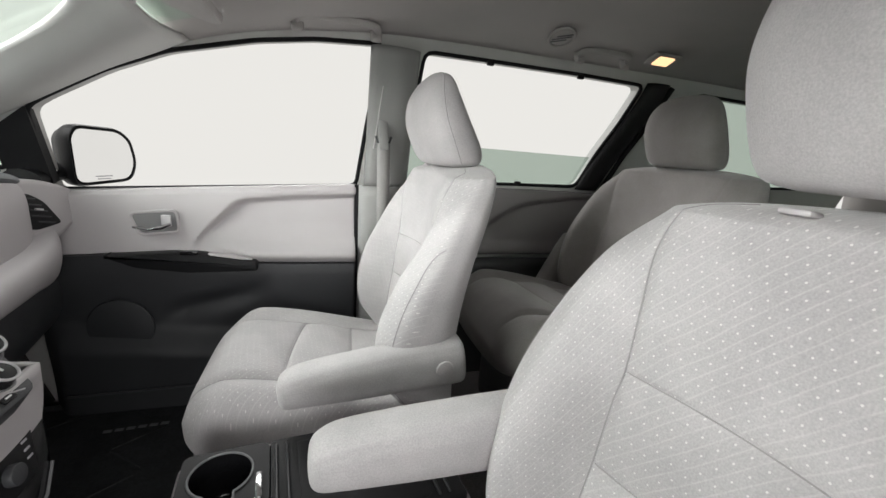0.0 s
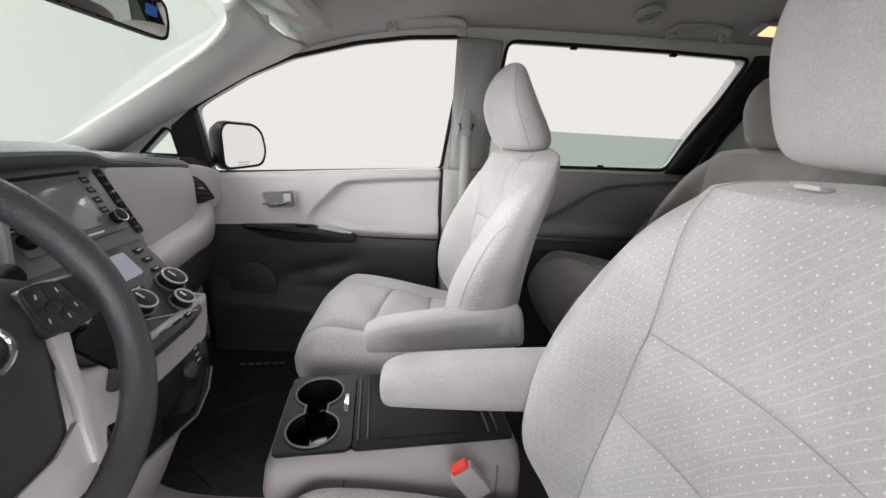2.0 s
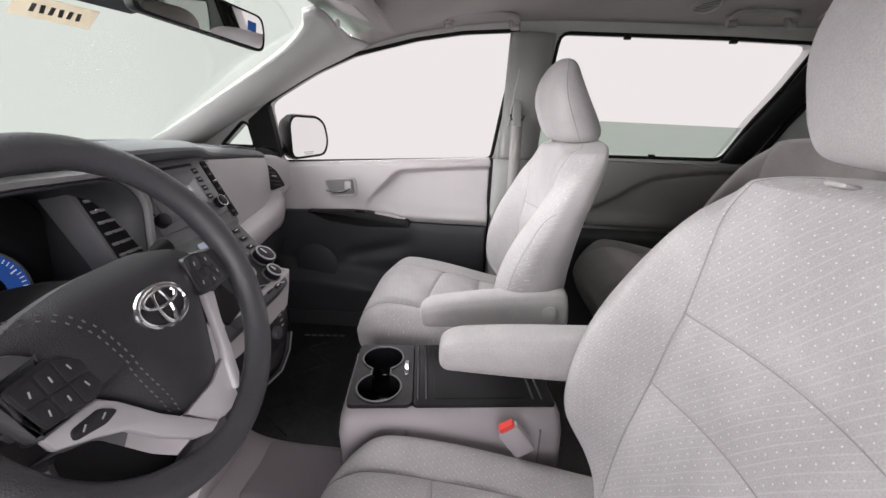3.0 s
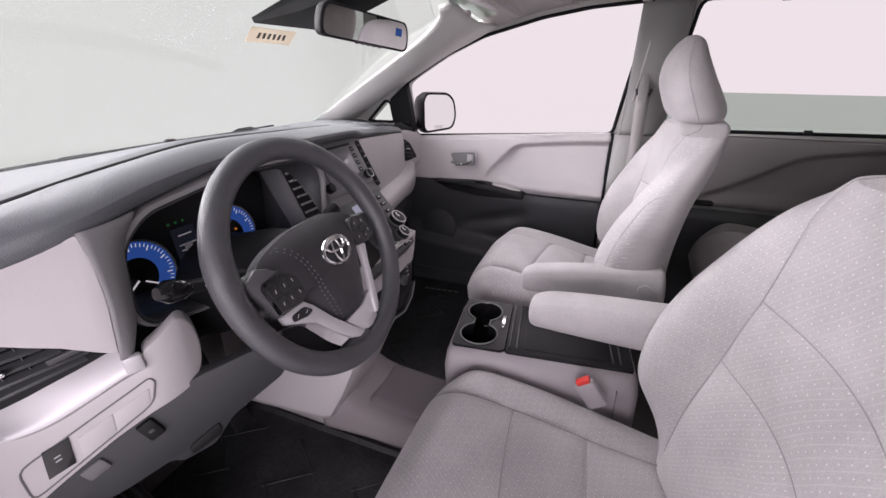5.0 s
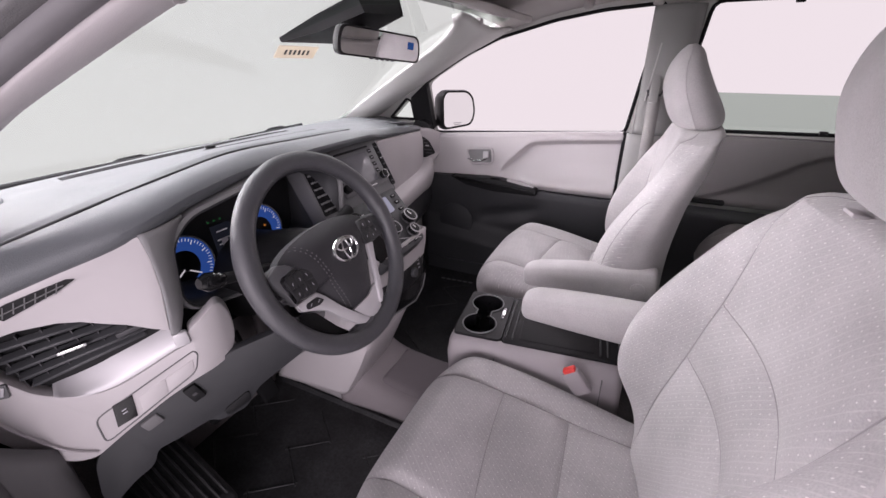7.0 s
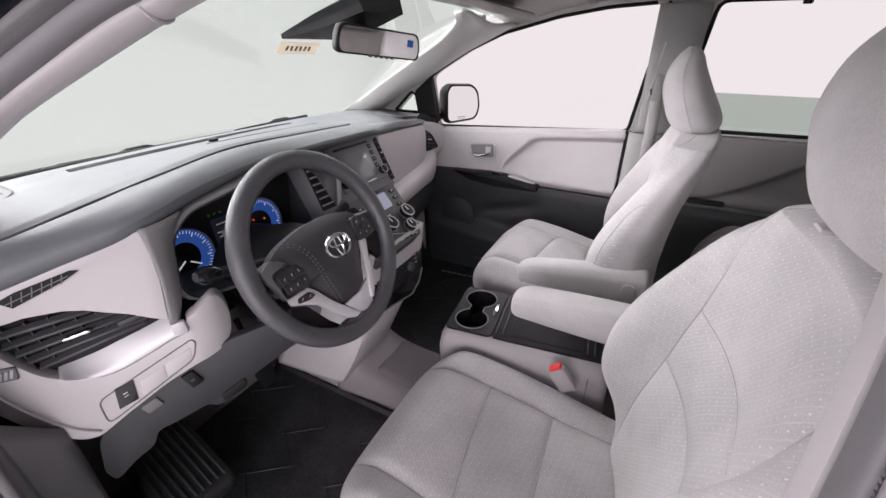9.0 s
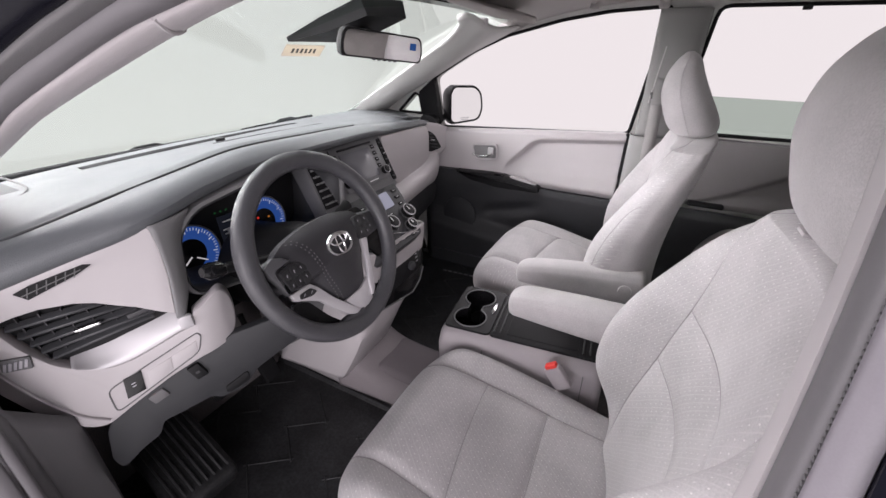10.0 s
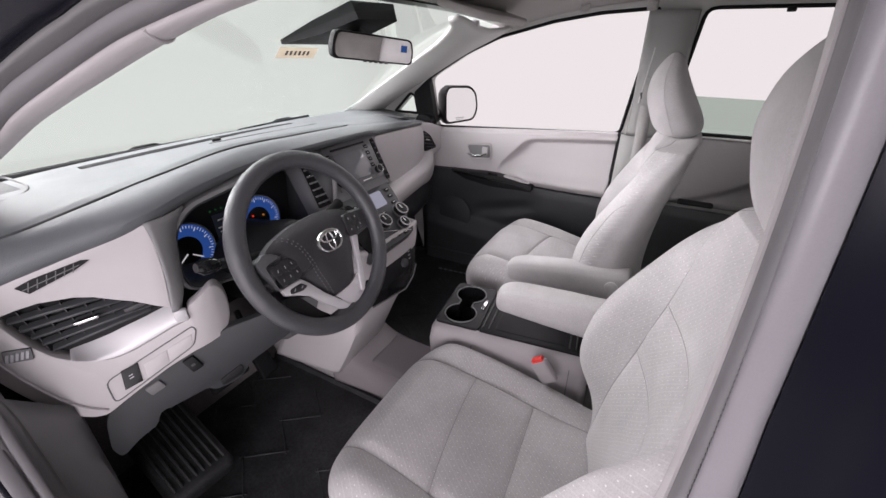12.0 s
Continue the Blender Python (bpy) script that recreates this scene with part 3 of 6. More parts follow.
def cushion_mesh():
    """Seat cushion lofted from its front lip to the back."""
    rings, uvs, nf, nb, nv = [], [], 230, 60, 170
    for i in range(nv):
        v = i / (nv - 1)
        v = v * v * 0.35 + v * 0.65
        x = CUSH[0] + (CUSH[1] - CUSH[0]) * v
        w, top, low = cushion_level(v)
        mid, half = (top + low) / 2, (top - low) / 2
        ring = []
        for k in range(nf):
            y = w * math.cos(math.pi * k / nf)
            f = max(0.0, 1 - (abs(y) / w) ** 3.2) ** (1 / 2.8)
            ring.append((x, y, mid + f * (half + cushion_relief(x, y, v))))
            uvs.append((y, x))
        for k in range(nb):
            q = math.pi * k / nb
            ring.append((x, -w * se(math.cos(q), 3.2), mid - half * se(math.sin(q), 2.8)))
            uvs.append((ring[-1][1], x))
        rings.append(ring)
    return ring_mesh("cushion", rings, DOTTED, uvs, FABRIC, lambda i, j: not 4 < j < nf - 4)


def cushion_seams():
    def at(x, y):
        v = (x - CUSH[0]) / (CUSH[1] - CUSH[0])
        w, top, low = cushion_level(v)
        f = max(0.0, 1 - (abs(y) / w) ** 3.2) ** (1 / 2.8)
        return (x, y, (top + low) / 2 + f * ((top - low) / 2 + cushion_relief(x, y, v)) + 0.0002)
    lines = [[at(x, s * (0.138 + 0.02 * (x - CUSH[0]) / 0.48)) for x in np.linspace(-0.338, 0.125, 70)] for s in (-1, 1)]
    for k in (0, 1):
        lines.append([at(cross_seams(y)[k], y) for y in np.linspace(-0.145, 0.145, 50)])
    return lines


HEAD_F = [(0.842, 0.236), (0.845, 0.218), (0.852, 0.202), (0.868, 0.189), (0.90, 0.177), (0.95, 0.167), (1.0, 0.176), (1.035, 0.198), (1.05, 0.215)]
HEAD_R = [(0.842, 0.284), (0.846, 0.300), (0.860, 0.309), (0.885, 0.306), (0.95, 0.278), (1.0, 0.258), (1.035, 0.246), (1.05, 0.230)]
HEAD_W = [(0.842, 0.112), (0.846, 0.130), (0.856, 0.142), (0.88, 0.149), (0.93, 0.153), (0.97, 0.150), (1.01, 0.137), (1.035, 0.112), (1.046, 0.082), (1.05, 0.05)]


def head_at(q, z):
    """A point of the headrest's skin at height z, q round from its +y side by the front."""
    w, f0, r0 = curve1(HEAD_W, z), curve1(HEAD_F, z), curve1(HEAD_R, z)
    y, f = w * se(math.cos(q), 2.8), se(math.sin(q), 2.5)
    return ((f0 + r0) / 2 - f * (r0 - f0) / 2 + 0.25 * y * y, y, z)


def headrest_mesh():
    rings, uvs, nu, nv = [], [], 72, 48
    for i in range(nv):
        z = 0.946 - 0.104 * math.cos(math.pi * i / (nv - 1))
        ring = [head_at(2 * math.pi * j / nu, z) for j in range(nu)]
        uvs += [(p[1], z) for p in ring]
        rings.append(ring)
    return ring_mesh("headrest", rings, FABRIC, uvs)


def armrest_mesh():
    """A padded arm: origin at its pivot, reaching to -x."""
    rings, uvs, nu = [], [], 40
    for i in range(46):
        v = i / 45
        x = 0.045 - 0.345 * (0.5 - 0.5 * math.cos(math.pi * v))
        w = curve1([(0, 0.016), (0.04, 0.030), (0.15, 0.036), (0.75, 0.036), (0.86, 0.031), (0.94, 0.022), (1, 0.006)], v)
        top = curve1([(0, 0.01), (0.04, 0.036), (0.15, 0.046), (0.5, 0.046), (0.78, 0.038), (0.88, 0.029), (0.95, 0.017), (1, -0.002)], v)
        low = curve1([(0, -0.012), (0.05, -0.040), (0.15, -0.048), (0.5, -0.041), (0.78, -0.032), (0.88, -0.031), (0.95, -0.022), (1, -0.006)], v)
        ring = []
        for j in range(nu):
            q = 2 * math.pi * j / nu
            y, f = w * se(math.cos(q), 3.0), se(math.sin(q), 3.0)
            z = (top + low) / 2 + f * (top - low) / 2
            y *= 1 - 0.045 * bump1(z, top - 0.014, 0.0035)
            ring.append((x, y, z))
            uvs.append((x, z))
        rings.append(ring)
    return ring_mesh("armrest", rings, FABRIC, uvs)


MESH = {"back": backrest_mesh(), "cushion": cushion_mesh(), "head": headrest_mesh(), "arm": armrest_mesh()}
SEAMS = [finish(tube(path, 0.0010, 5), "seam", THREAD) for path in back_seams()]
HEAD_SEAMS = [finish(tube([head_at(q, z) for z in np.linspace(0.848, 1.046, 60)], 0.0013, 6), "piping", FABRIC) for q in (0.22, math.pi - 0.22)]
CUSHION_SEAMS = [finish(tube(path, 0.0010, 5), "seam", THREAD) for path in cushion_seams()]


def hang(name, me, parent, at=None, label=""):
    ob = new(name, me)
    ob.parent = parent
    if at is not None:
        ob.matrix_basis = at
    if label:
        ob["label"] = label
    return ob


def tilt_about(x, z, deg):
    return pose(x, 0, z, 0, deg, 0) @ pose(-x, 0, -z)


def front_seat(label, at, inner, back_deg, arm_pitch, arm_at, sink=0.0, head=(0.0, 1.0)):
    """inner: +1 when the cabin's middle lies towards +y of the seat."""
    s = thing("front_seat", label, "car seat", at, "front seats")
    lean = tilt_about(0.12, 0.36, back_deg)
    pad = hang("cushion", MESH["cushion"], s, pose(-0.3 * sink, 0, -sink) @ Matrix.Diagonal((1, inner, 1, 1)))
    for me in CUSHION_SEAMS:
        hang("seam", me, pad)
    back = hang("backrest", MESH["back"], s, lean)
    for me in SEAMS:
        hang("seam", me, back)
    rest = hang("headrest", MESH["head"], s, lean @ pose(0, 0, head[0]) @ pose(0, 0, 0.842) @ Matrix.Diagonal((1, 1, head[1], 1)) @ pose(0, 0, -0.842))
    for me in HEAD_SEAMS:
        hang("piping", me, rest)
    for y in (-0.05, 0.05):
        part("headrest_post", tube([(0.282, y, 0.82), (0.278, y, 0.90)], 0.006), CHROME, s, at=lean)
    part("post_collar", rbox(0.018, 0.028, 0.006, 0.003, 2, pose(0.228, 0.086, 0.8385, 0, 8, 0)), LIGHT, s, at=lean)
    arm = hang("armrest", MESH["arm"], s, pose(arm_at[0], inner * arm_at[1], arm_at[2], 0, arm_pitch, 0), "velour folding armrest")
    part("pivot_cap", disc(0.017, 0.010, 28, 0.003, pose(0.0, inner * 0.035, 0.0, 90, 0, 0)), FABRIC, arm)
    part("seat_base", rbox(0.40, 0.42, 0.16, 0.03, 3, pose(-0.10, 0, 0.145 - sink)), MID, s)
    # upholstered skirt below the piping
    o = rounded([(-0.337, -0.205), (0.12, -0.255), (0.12, 0.255), (-0.337, 0.205)], 0.10, 8)
    part("seat_skirt", loft([[(x * 0.97, y * 0.95, 0.185) for x, y in o], [(x, y, 0.20) for x, y in o], [(x * 1.005, y * 1.005, 0.262) for x, y in o], [(x * 0.98, y * 0.98, 0.286) for x, y in o]]), FABRIC, s, at=pose(-0.3 * sink, 0, -sink))
    for y in (-0.19, 0.19):
        part("seat_rail", rbox(0.52, 0.03, 0.05, 0.006, 2, pose(-0.12, y, 0.055)), BLACK, s)
    bk = part("buckle_stalk", rbox(0.042, 0.022, 0.062, 0.008, 2, pose(-0.041, inner * 0.222, 0.358 if inner > 0 else 0.334, 0, -38, 0)), CONSOLE, s, "grey seat belt buckle")
    part("release_button", rbox(0.028, 0.016, 0.012, 0.003, 2, pose(-0.060, inner * 0.222, 0.384 if inner > 0 else 0.361, 0, -38, 0)), RED, bk, "red release button")
    return s


front_seat("light grey velour driver seat with dotted inserts", pose(0.0, -0.385, 0.0), 1, 0, -2, (0.115, 0.265, 0.512), 0.068, (0.014, 1.02))
front_seat("light grey velour passenger seat with folding armrest", pose(-0.085, 0.40, -0.012), -1, -6, -7, (0.137, 0.262, 0.484), 0.006, (-0.002, 0.95))


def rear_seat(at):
    s = thing("rear_seat", "grey velour second row captain seat, cabin shade in its colour", "car seat", at)
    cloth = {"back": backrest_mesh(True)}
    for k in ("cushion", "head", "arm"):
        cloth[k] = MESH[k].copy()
    # recolour the cloth with the darkened velour
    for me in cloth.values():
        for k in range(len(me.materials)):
            me.materials[k] = SHADED_VELOUR
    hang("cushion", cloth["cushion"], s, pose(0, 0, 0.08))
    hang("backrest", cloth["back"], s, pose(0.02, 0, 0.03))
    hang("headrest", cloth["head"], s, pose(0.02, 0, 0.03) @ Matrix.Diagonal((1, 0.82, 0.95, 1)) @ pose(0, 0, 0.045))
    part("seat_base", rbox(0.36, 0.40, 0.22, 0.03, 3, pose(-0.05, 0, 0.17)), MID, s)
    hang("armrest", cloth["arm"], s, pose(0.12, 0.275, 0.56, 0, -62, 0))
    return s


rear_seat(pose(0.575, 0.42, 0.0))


# ---- dashboard ----
dash = thing("dashboard", "grey dashboard with light lower trim, vents and lit gauges", "dashboard")
PAD = [  # y, then (x, z) of lower lip, roll, crease, middle, cowl
    (-0.83, (-0.770, 0.695), (-0.765, 0.712), (-0.800, 0.740), (-0.98, 0.755), (-1.20, 0.735)),
    (-0.775, (-0.726, 0.722), (-0.716, 0.742), (-0.765, 0.770), (-0.96, 0.775), (-1.24, 0.735)),
    (-0.71, (-0.690, 0.742), (-0.680, 0.764), (-0.735, 0.788), (-0.95, 0.788), (-1.27, 0.733)),
    (-0.61, (-0.640, 0.770), (-0.628, 0.794), (-0.700, 0.816), (-0.95, 0.798), (-1.30, 0.732)),
    (-0.50, (-0.655, 0.790), (-0.640, 0.812), (-0.700, 0.832), (-0.96, 0.802), (-1.33, 0.732)),
    (-0.35, (-0.685, 0.798), (-0.668, 0.820), (-0.735, 0.838), (-0.98, 0.802), (-1.355, 0.732)),
    (-0.15, (-0.700, 0.798), (-0.685, 0.816), (-0.755, 0.830), (-1.0, 0.80), (-1.37, 0.735)),
    (0.08, (-0.722, 0.792), (-0.708, 0.806), (-0.775, 0.818), (-1.0, 0.798), (-1.36, 0.738)),
    (0.20, (-0.765, 0.772), (-0.755, 0.784), (-0.815, 0.798), (-1.01, 0.79), (-1.35, 0.742)),
    (0.40, (-0.812, 0.752), (-0.803, 0.763), (-0.855, 0.776), (-1.02, 0.78), (-1.33, 0.748)),
    (0.65, (-0.868, 0.726), (-0.862, 0.735), (-0.905, 0.745), (-1.03, 0.76), (-1.27, 0.757)),
    (0.82, (-0.935, 0.695), (-0.932, 0.702), (-0.965, 0.712), (-1.04, 0.735), (-1.22, 0.750)),
]
rows = []
for y, lip, roll, crease, mid, cowl in PAD:
    q = [(lip[0] - 0.04, lip[1] - 0.012), lip, roll, ((roll[0] + crease[0]) / 2 + 0.004, (roll[1] + crease[1]) / 2 + 0.008), crease, (crease[0] - 0.012, crease[1] - 0.003), (crease[0] - 0.03, crease[1] + 0.002), mid, cowl, (cowl[0] - 0.02, cowl[1] - 0.05)]
    rows.append(spline([(a, y, b) for a, b in q], 84))
g = np.array([spline([r[i] for r in rows], 110) for i in range(84)])
part("dash_pad", sheet(g), DASH, dash, "soft grey grained dash top", thick=0.012)
# defroster slot and joint lines on the pad


def pad_at(x, y, up=0.003):
    """A point on the pad's top at (x, y)."""
    ys = [p[0] for p in PAD]
    i = min(max(int(np.searchsorted(ys, y)) - 1, 0), len(PAD) - 2)
    t = (y - ys[i]) / (ys[i + 1] - ys[i])
    a = [[PAD[i][k][j] * (1 - t) + PAD[i + 1][k][j] * t for j in (0, 1)] for k in (3, 4, 5)]
    if x > a[1][0]:
        s = (x - a[0][0]) / (a[1][0] - a[0][0])
        return (x, y, a[0][1] * (1 - s) + a[1][1] * s + up)
    s = (x - a[1][0]) / (a[2][0] - a[1][0])
    return (x, y, a[1][1] * (1 - s) + a[2][1] * s + up)


slot = spline([(-1.03, -0.52, 0), (-1.06, -0.27, 0), (-1.12, 0.17, 0)], 30)
part("defroster_slot", tube([pad_at(p[0], p[1], 0.0035) for p in slot], 0.013, 8, flat=0.12), RUBBER, dash, "long black defroster slot")
part("joint_line", tube([pad_at(-0.93, y, 0.003) for y in np.linspace(-0.28, 0.10, 20)], 0.0015, 6), BLACK, dash)
part("light_sensor", disc(0.012, 0.010, 20, 0.003, pose(*pad_at(-0.99, -0.22, 0.004))), BLACK, dash)
for y in (-0.70, 0.62):
    c = pad_at(-0.985, y, 0.004)
    part("speaker_grille", rbox(0.17, 0.11, 0.008, 0.003, 2, pose(c[0], c[1], c[2] - 0.003, 8 if y < 0 else -8, 0, 0)), DARK, dash, "fine mesh speaker grille")
    if y < 0:
        part("grille_rim", tube([(c[0] + 0.085 * math.copysign(abs(math.cos(a)) ** 0.5, math.cos(a)), c[1] + 0.06 * math.copysign(abs(math.sin(a)) ** 0.5, math.sin(a)), c[2] + 0.006 + 0.010 * math.sin(a)) for a in np.linspace(0, 2 * math.pi, 40, endpoint=False)], 0.0022, 6, True), KICK, dash)
# wiper arms lying outside the glass
for y0 in (-0.22, 0.34):
    w = thing("wiper", "black wiper arm resting at the base of the windscreen", "wiper", group="wipers")
    bl = [(-1.392 + 0.16 * (y0 + y) ** 2, y0 + y, 0.728 + 0.03 * abs(y0 + y) + 0.012 * (y0 + y)) for y in np.linspace(-0.20, 0.14, 14)]
    part("wiper_blade", tube(bl, 0.008, 8), RUBBER, w)
    c = np.array(bl[8])
    part("wiper_arm", tube([c + (0, -0.06, 0.000), c + (0, -0.03, 0.010), c + (0, 0.03, 0.011), c + (0, 0.06, 0.002)], 0.007, 8, flat=0.6), BLACK, w)

# dark body behind the panels
rows = []
for y, x0, z0 in ((-0.82, -0.80, 0.70), (-0.72, -0.745, 0.74), (-0.62, -0.70, 0.77), (-0.585, -0.80, 0.78), (-0.40, -0.83, 0.78), (-0.14, -0.83, 0.78), (-0.06, -0.76, 0.78), (0.12, -0.80, 0.77), (0.4, -0.86, 0.74), (0.66, -0.92, 0.71), (0.84, -0.99, 0.68)):
    rows.append([(x0, y, z0), (x0 - 0.015, y, z0 - 0.12), (x0 - 0.02, y, z0 - 0.26), (x0 - 0.06, y, 0.40), (-1.02, y, 0.33)])
part("dash_carrier", sheet([[p for p in r] for r in rows]), BLACK, dash, thick=0.01)

# driver side trim, laid out in the panel's own plane
DP = axes((-0.63, -0.61, 0.0), (0.6, 1, 0), (1, -0.6, 0))
K = 1.166


def du(y):
    return (y + 0.61) * K


upper = [(-0.800, 0.715), (-0.774, 0.728), (-0.714, 0.747), (-0.611, 0.778), (-0.607, 0.74), (-0.607, 0.69), (-0.611, 0.640), (-0.613, 0.614), (-0.632, 0.627), (-0.655, 0.645), (-0.676, 0.657), (-0.695, 0.669), (-0.715, 0.676), (-0.750, 0.679), (-0.775, 0.675), (-0.812, 0.664)]
part("crease", tube(spline([(q[3][0] - 0.010, q[0], q[3][1] - 0.0005) for q in PAD[1:8]], 50), 0.0022, 6), DARK, dash)
part("driver_trim", slab([(du(y), z) for y, z in upper], 0.02, DP, 0.003), LIGHT, dash, "light grey trim beside the gauges")
slit = [(-0.763, 0.713), (-0.745, 0.722), (-0.690, 0.738), (-0.682, 0.736), (-0.700, 0.724), (-0.752, 0.700)]
v = part("slit_vent", slab([(du(y), z) for y, z in slit], 0.006, DP @ pose(0, 0, 0.003)), BLACK, dash, "narrow black demister vent")
for t in np.linspace(0.12, 0.88, 6):
    y = -0.758 + 0.066 * t
    part("slat", rbox(0.0013, 0.016, 0.0012, 0, 1, DP @ pose(du(y), 0.7085 + 0.023 * t, 0.0036, 0, 0, -18)), KICK, v)
part("slat", rbox(0.078, 0.0013, 0.0012, 0, 1, DP @ pose(du(-0.725), 0.7195, 0.0036, 0, 0, 18)), KICK, v)
bay = [(-0.800, 0.664), (-0.789, 0.671), (-0.756, 0.675), (-0.726, 0.679), (-0.703, 0.674), (-0.681, 0.661), (-0.653, 0.638), (-0.612, 0.612), (-0.685, 0.588), (-0.746, 0.565), (-0.762, 0.578), (-0.782, 0.616)]
v = part("side_vent", slab([(du(y), z) for y, z in bay], 0.012, DP @ pose(0, 0, -0.022)), BLACK, dash, "large black leaf-shaped air vent")
lines = [((-0.762, 0.588), (-0.640, 0.620)), ((-0.770, 0.603), (-0.636, 0.629)), ((-0.777, 0.619), (-0.655, 0.639)), ((-0.784, 0.636), (-0.668, 0.651)), ((-0.791, 0.654), (-0.690, 0.664))]
for (ya, za), (yb, zb) in lines:
    L = math.hypot(du(yb) - du(ya), zb - za)
    part("slat", rbox(L, 0.0055, 0.014, 0.002, 1, DP @ pose((du(ya) + du(yb)) / 2, (za + zb) / 2, -0.013, 25, 0, math.degrees(math.atan2(zb - za, du(yb) - du(ya))))), DARK, v)
for y in (-0.772, -0.750, -0.728, -0.706, -0.684):
    zt = 0.668 if y < -0.70 else 0.668 - (y + 0.70) * 0.7
    zl = 0.584 + 0.25 * (y + 0.76)
    part("fin", rbox(0.0014, zt - zl, 0.008, 0, 1, DP @ pose(du(y), (zt + zl) / 2, -0.017, 0, 0, 10)), COVER, v)
part("vent_tab", rbox(0.036, 0.005, 0.010, 0.002, 2, DP @ pose(du(-0.712), 0.632, -0.002, 0, 0, 8)), CHROME, v, "silver vent adjuster tab")
part("vent_tab", rbox(0.034, 0.008, 0.008, 0.002, 2, DP @ pose(du(-0.655), 0.633, -0.006, 0, 0, 12)), COVER, v)


def on_dp(y, z, h):
    return tuple(DP @ Vector((du(y), z, h)))


rows = [[on_dp(y, z, h - 0.004 * math.sin(3.14 * k / 5)) for k, (y, z) in enumerate(q)] for h, q in ((-0.024, ((-0.750, 0.573), (-0.720, 0.583), (-0.685, 0.595), (-0.650, 0.606), (-0.616, 0.617), (-0.606, 0.618))), (-0.006, ((-0.748, 0.568), (-0.725, 0.562), (-0.692, 0.568), (-0.655, 0.583), (-0.614, 0.600), (-0.603, 0.604))), (0.005, ((-0.746, 0.565), (-0.724, 0.551), (-0.692, 0.549), (-0.655, 0.562), (-0.614, 0.582), (-0.600, 0.586))), (-0.006, ((-0.748, 0.561), (-0.724, 0.546), (-0.692, 0.544), (-0.655, 0.557), (-0.614, 0.577), (-0.600, 0.581))))]
part("silver_accent", patch(rows, 30, 12), SILVER, dash, "satin silver shelf under the vent", thick=0.003)
part("accent_end", rbox(0.022, 0.026, 0.012, 0.004, 2, DP @ pose(du(-0.604), 0.596, 0.001, 0, 0, 4)), SILVER, dash)
low = [(-0.822, 0.664), (-0.798, 0.664), (-0.784, 0.619), (-0.764, 0.580), (-0.748, 0.563), (-0.708, 0.543), (-0.677, 0.548), (-0.614, 0.577), (-0.593, 0.583), (-0.597, 0.606), (-0.576, 0.618), (-0.552, 0.634), (-0.541, 0.61), (-0.537, 0.575), (-0.541, 0.540), (-0.553, 0.519), (-0.598, 0.511), (-0.643, 0.490), (-0.696, 0.457), (-0.738, 0.428), (-0.755, 0.431), (-0.782, 0.455), (-0.808, 0.51), (-0.826, 0.56)]
knee = slab([(du(y), z) for y, z in rounded(low, 0.012, 4)], 0.03, None, 0.0025)
for u in np.linspace(0.012, 0.086, 14):
    bmesh.ops.bisect_plane(knee, geom=knee.verts[:] + knee.edges[:] + knee.faces[:], plane_co=(u, 0, 0), plane_no=(1, 0, 0))
for vert in knee.verts:
    vert.co.z -= 7.0 * max(0.0, vert.co.x - 0.012) ** 2
bmesh.ops.transform(knee, matrix=DP, verts=knee.verts)
part("knee_panel", knee, LIGHT, dash, "light grey knee panel with a rolled end")
part("panel_lip", tube([on_dp(y, z, 0.002) for y, z in spline([(-0.815, 0.60), (-0.800, 0.55), (-0.780, 0.50), (-0.758, 0.462), (-0.735, 0.440)], 20)], 0.004, 8, flat=0.5), LIGHT, dash)
rec = [(-0.724, 0.500), (-0.596, 0.566), (-0.592, 0.558), (-0.600, 0.524), (-0.724, 0.448)]
part("switch_recess", tube([tuple(DP @ Vector((du(y), z, 0.0002))) for y, z in rounded(rec, 0.012)], 0.0013, 6, True), KICK, dash)
part("blank_cover", slab([(du(-0.672), 0.514), (du(-0.638), 0.531), (du(-0.640), 0.503), (du(-0.674), 0.481)], 0.004, DP @ pose(0, 0, 0.001), 0.0006), LIGHT, dash, "blank switch cover")
part("blank_cover", slab([(du(-0.636), 0.532), (du(-0.600), 0.550), (du(-0.602), 0.526), (du(-0.638), 0.504)], 0.004, DP @ pose(0, 0, 0.001), 0.0006), LIGHT, dash, "blank switch cover")
sw = part("switch", slab([(du(-0.702), 0.514), (du(-0.678), 0.522), (du(-0.681), 0.480), (du(-0.706), 0.471)], 0.006, DP @ pose(0, 0, 0.002), 0.0008), GLOSS, dash, "black square switch")
for k in range(2):
    part("mark", rbox(0.007, 0.0018, 0.001, 0, 1, DP @ pose(du(-0.692), 0.501 - 0.006 * k, 0.0022, 0, 0, 20)), SCREEN, sw)
hz = part("hazard_grille", rbox(0.034, 0.022, 0.006, 0.002, 2, DP @ pose(du(-0.793), 0.600, 0.002, 0, 0, -8)), MID, dash)
for k in range(5):
    part("slot", rbox(0.0035, 0.014, 0.003, 0, 1, DP @ pose(du(-0.793) - 0.012 + 0.006 * k, 0.600, 0.0055, 0, 0, -20)), SCREEN, hz)
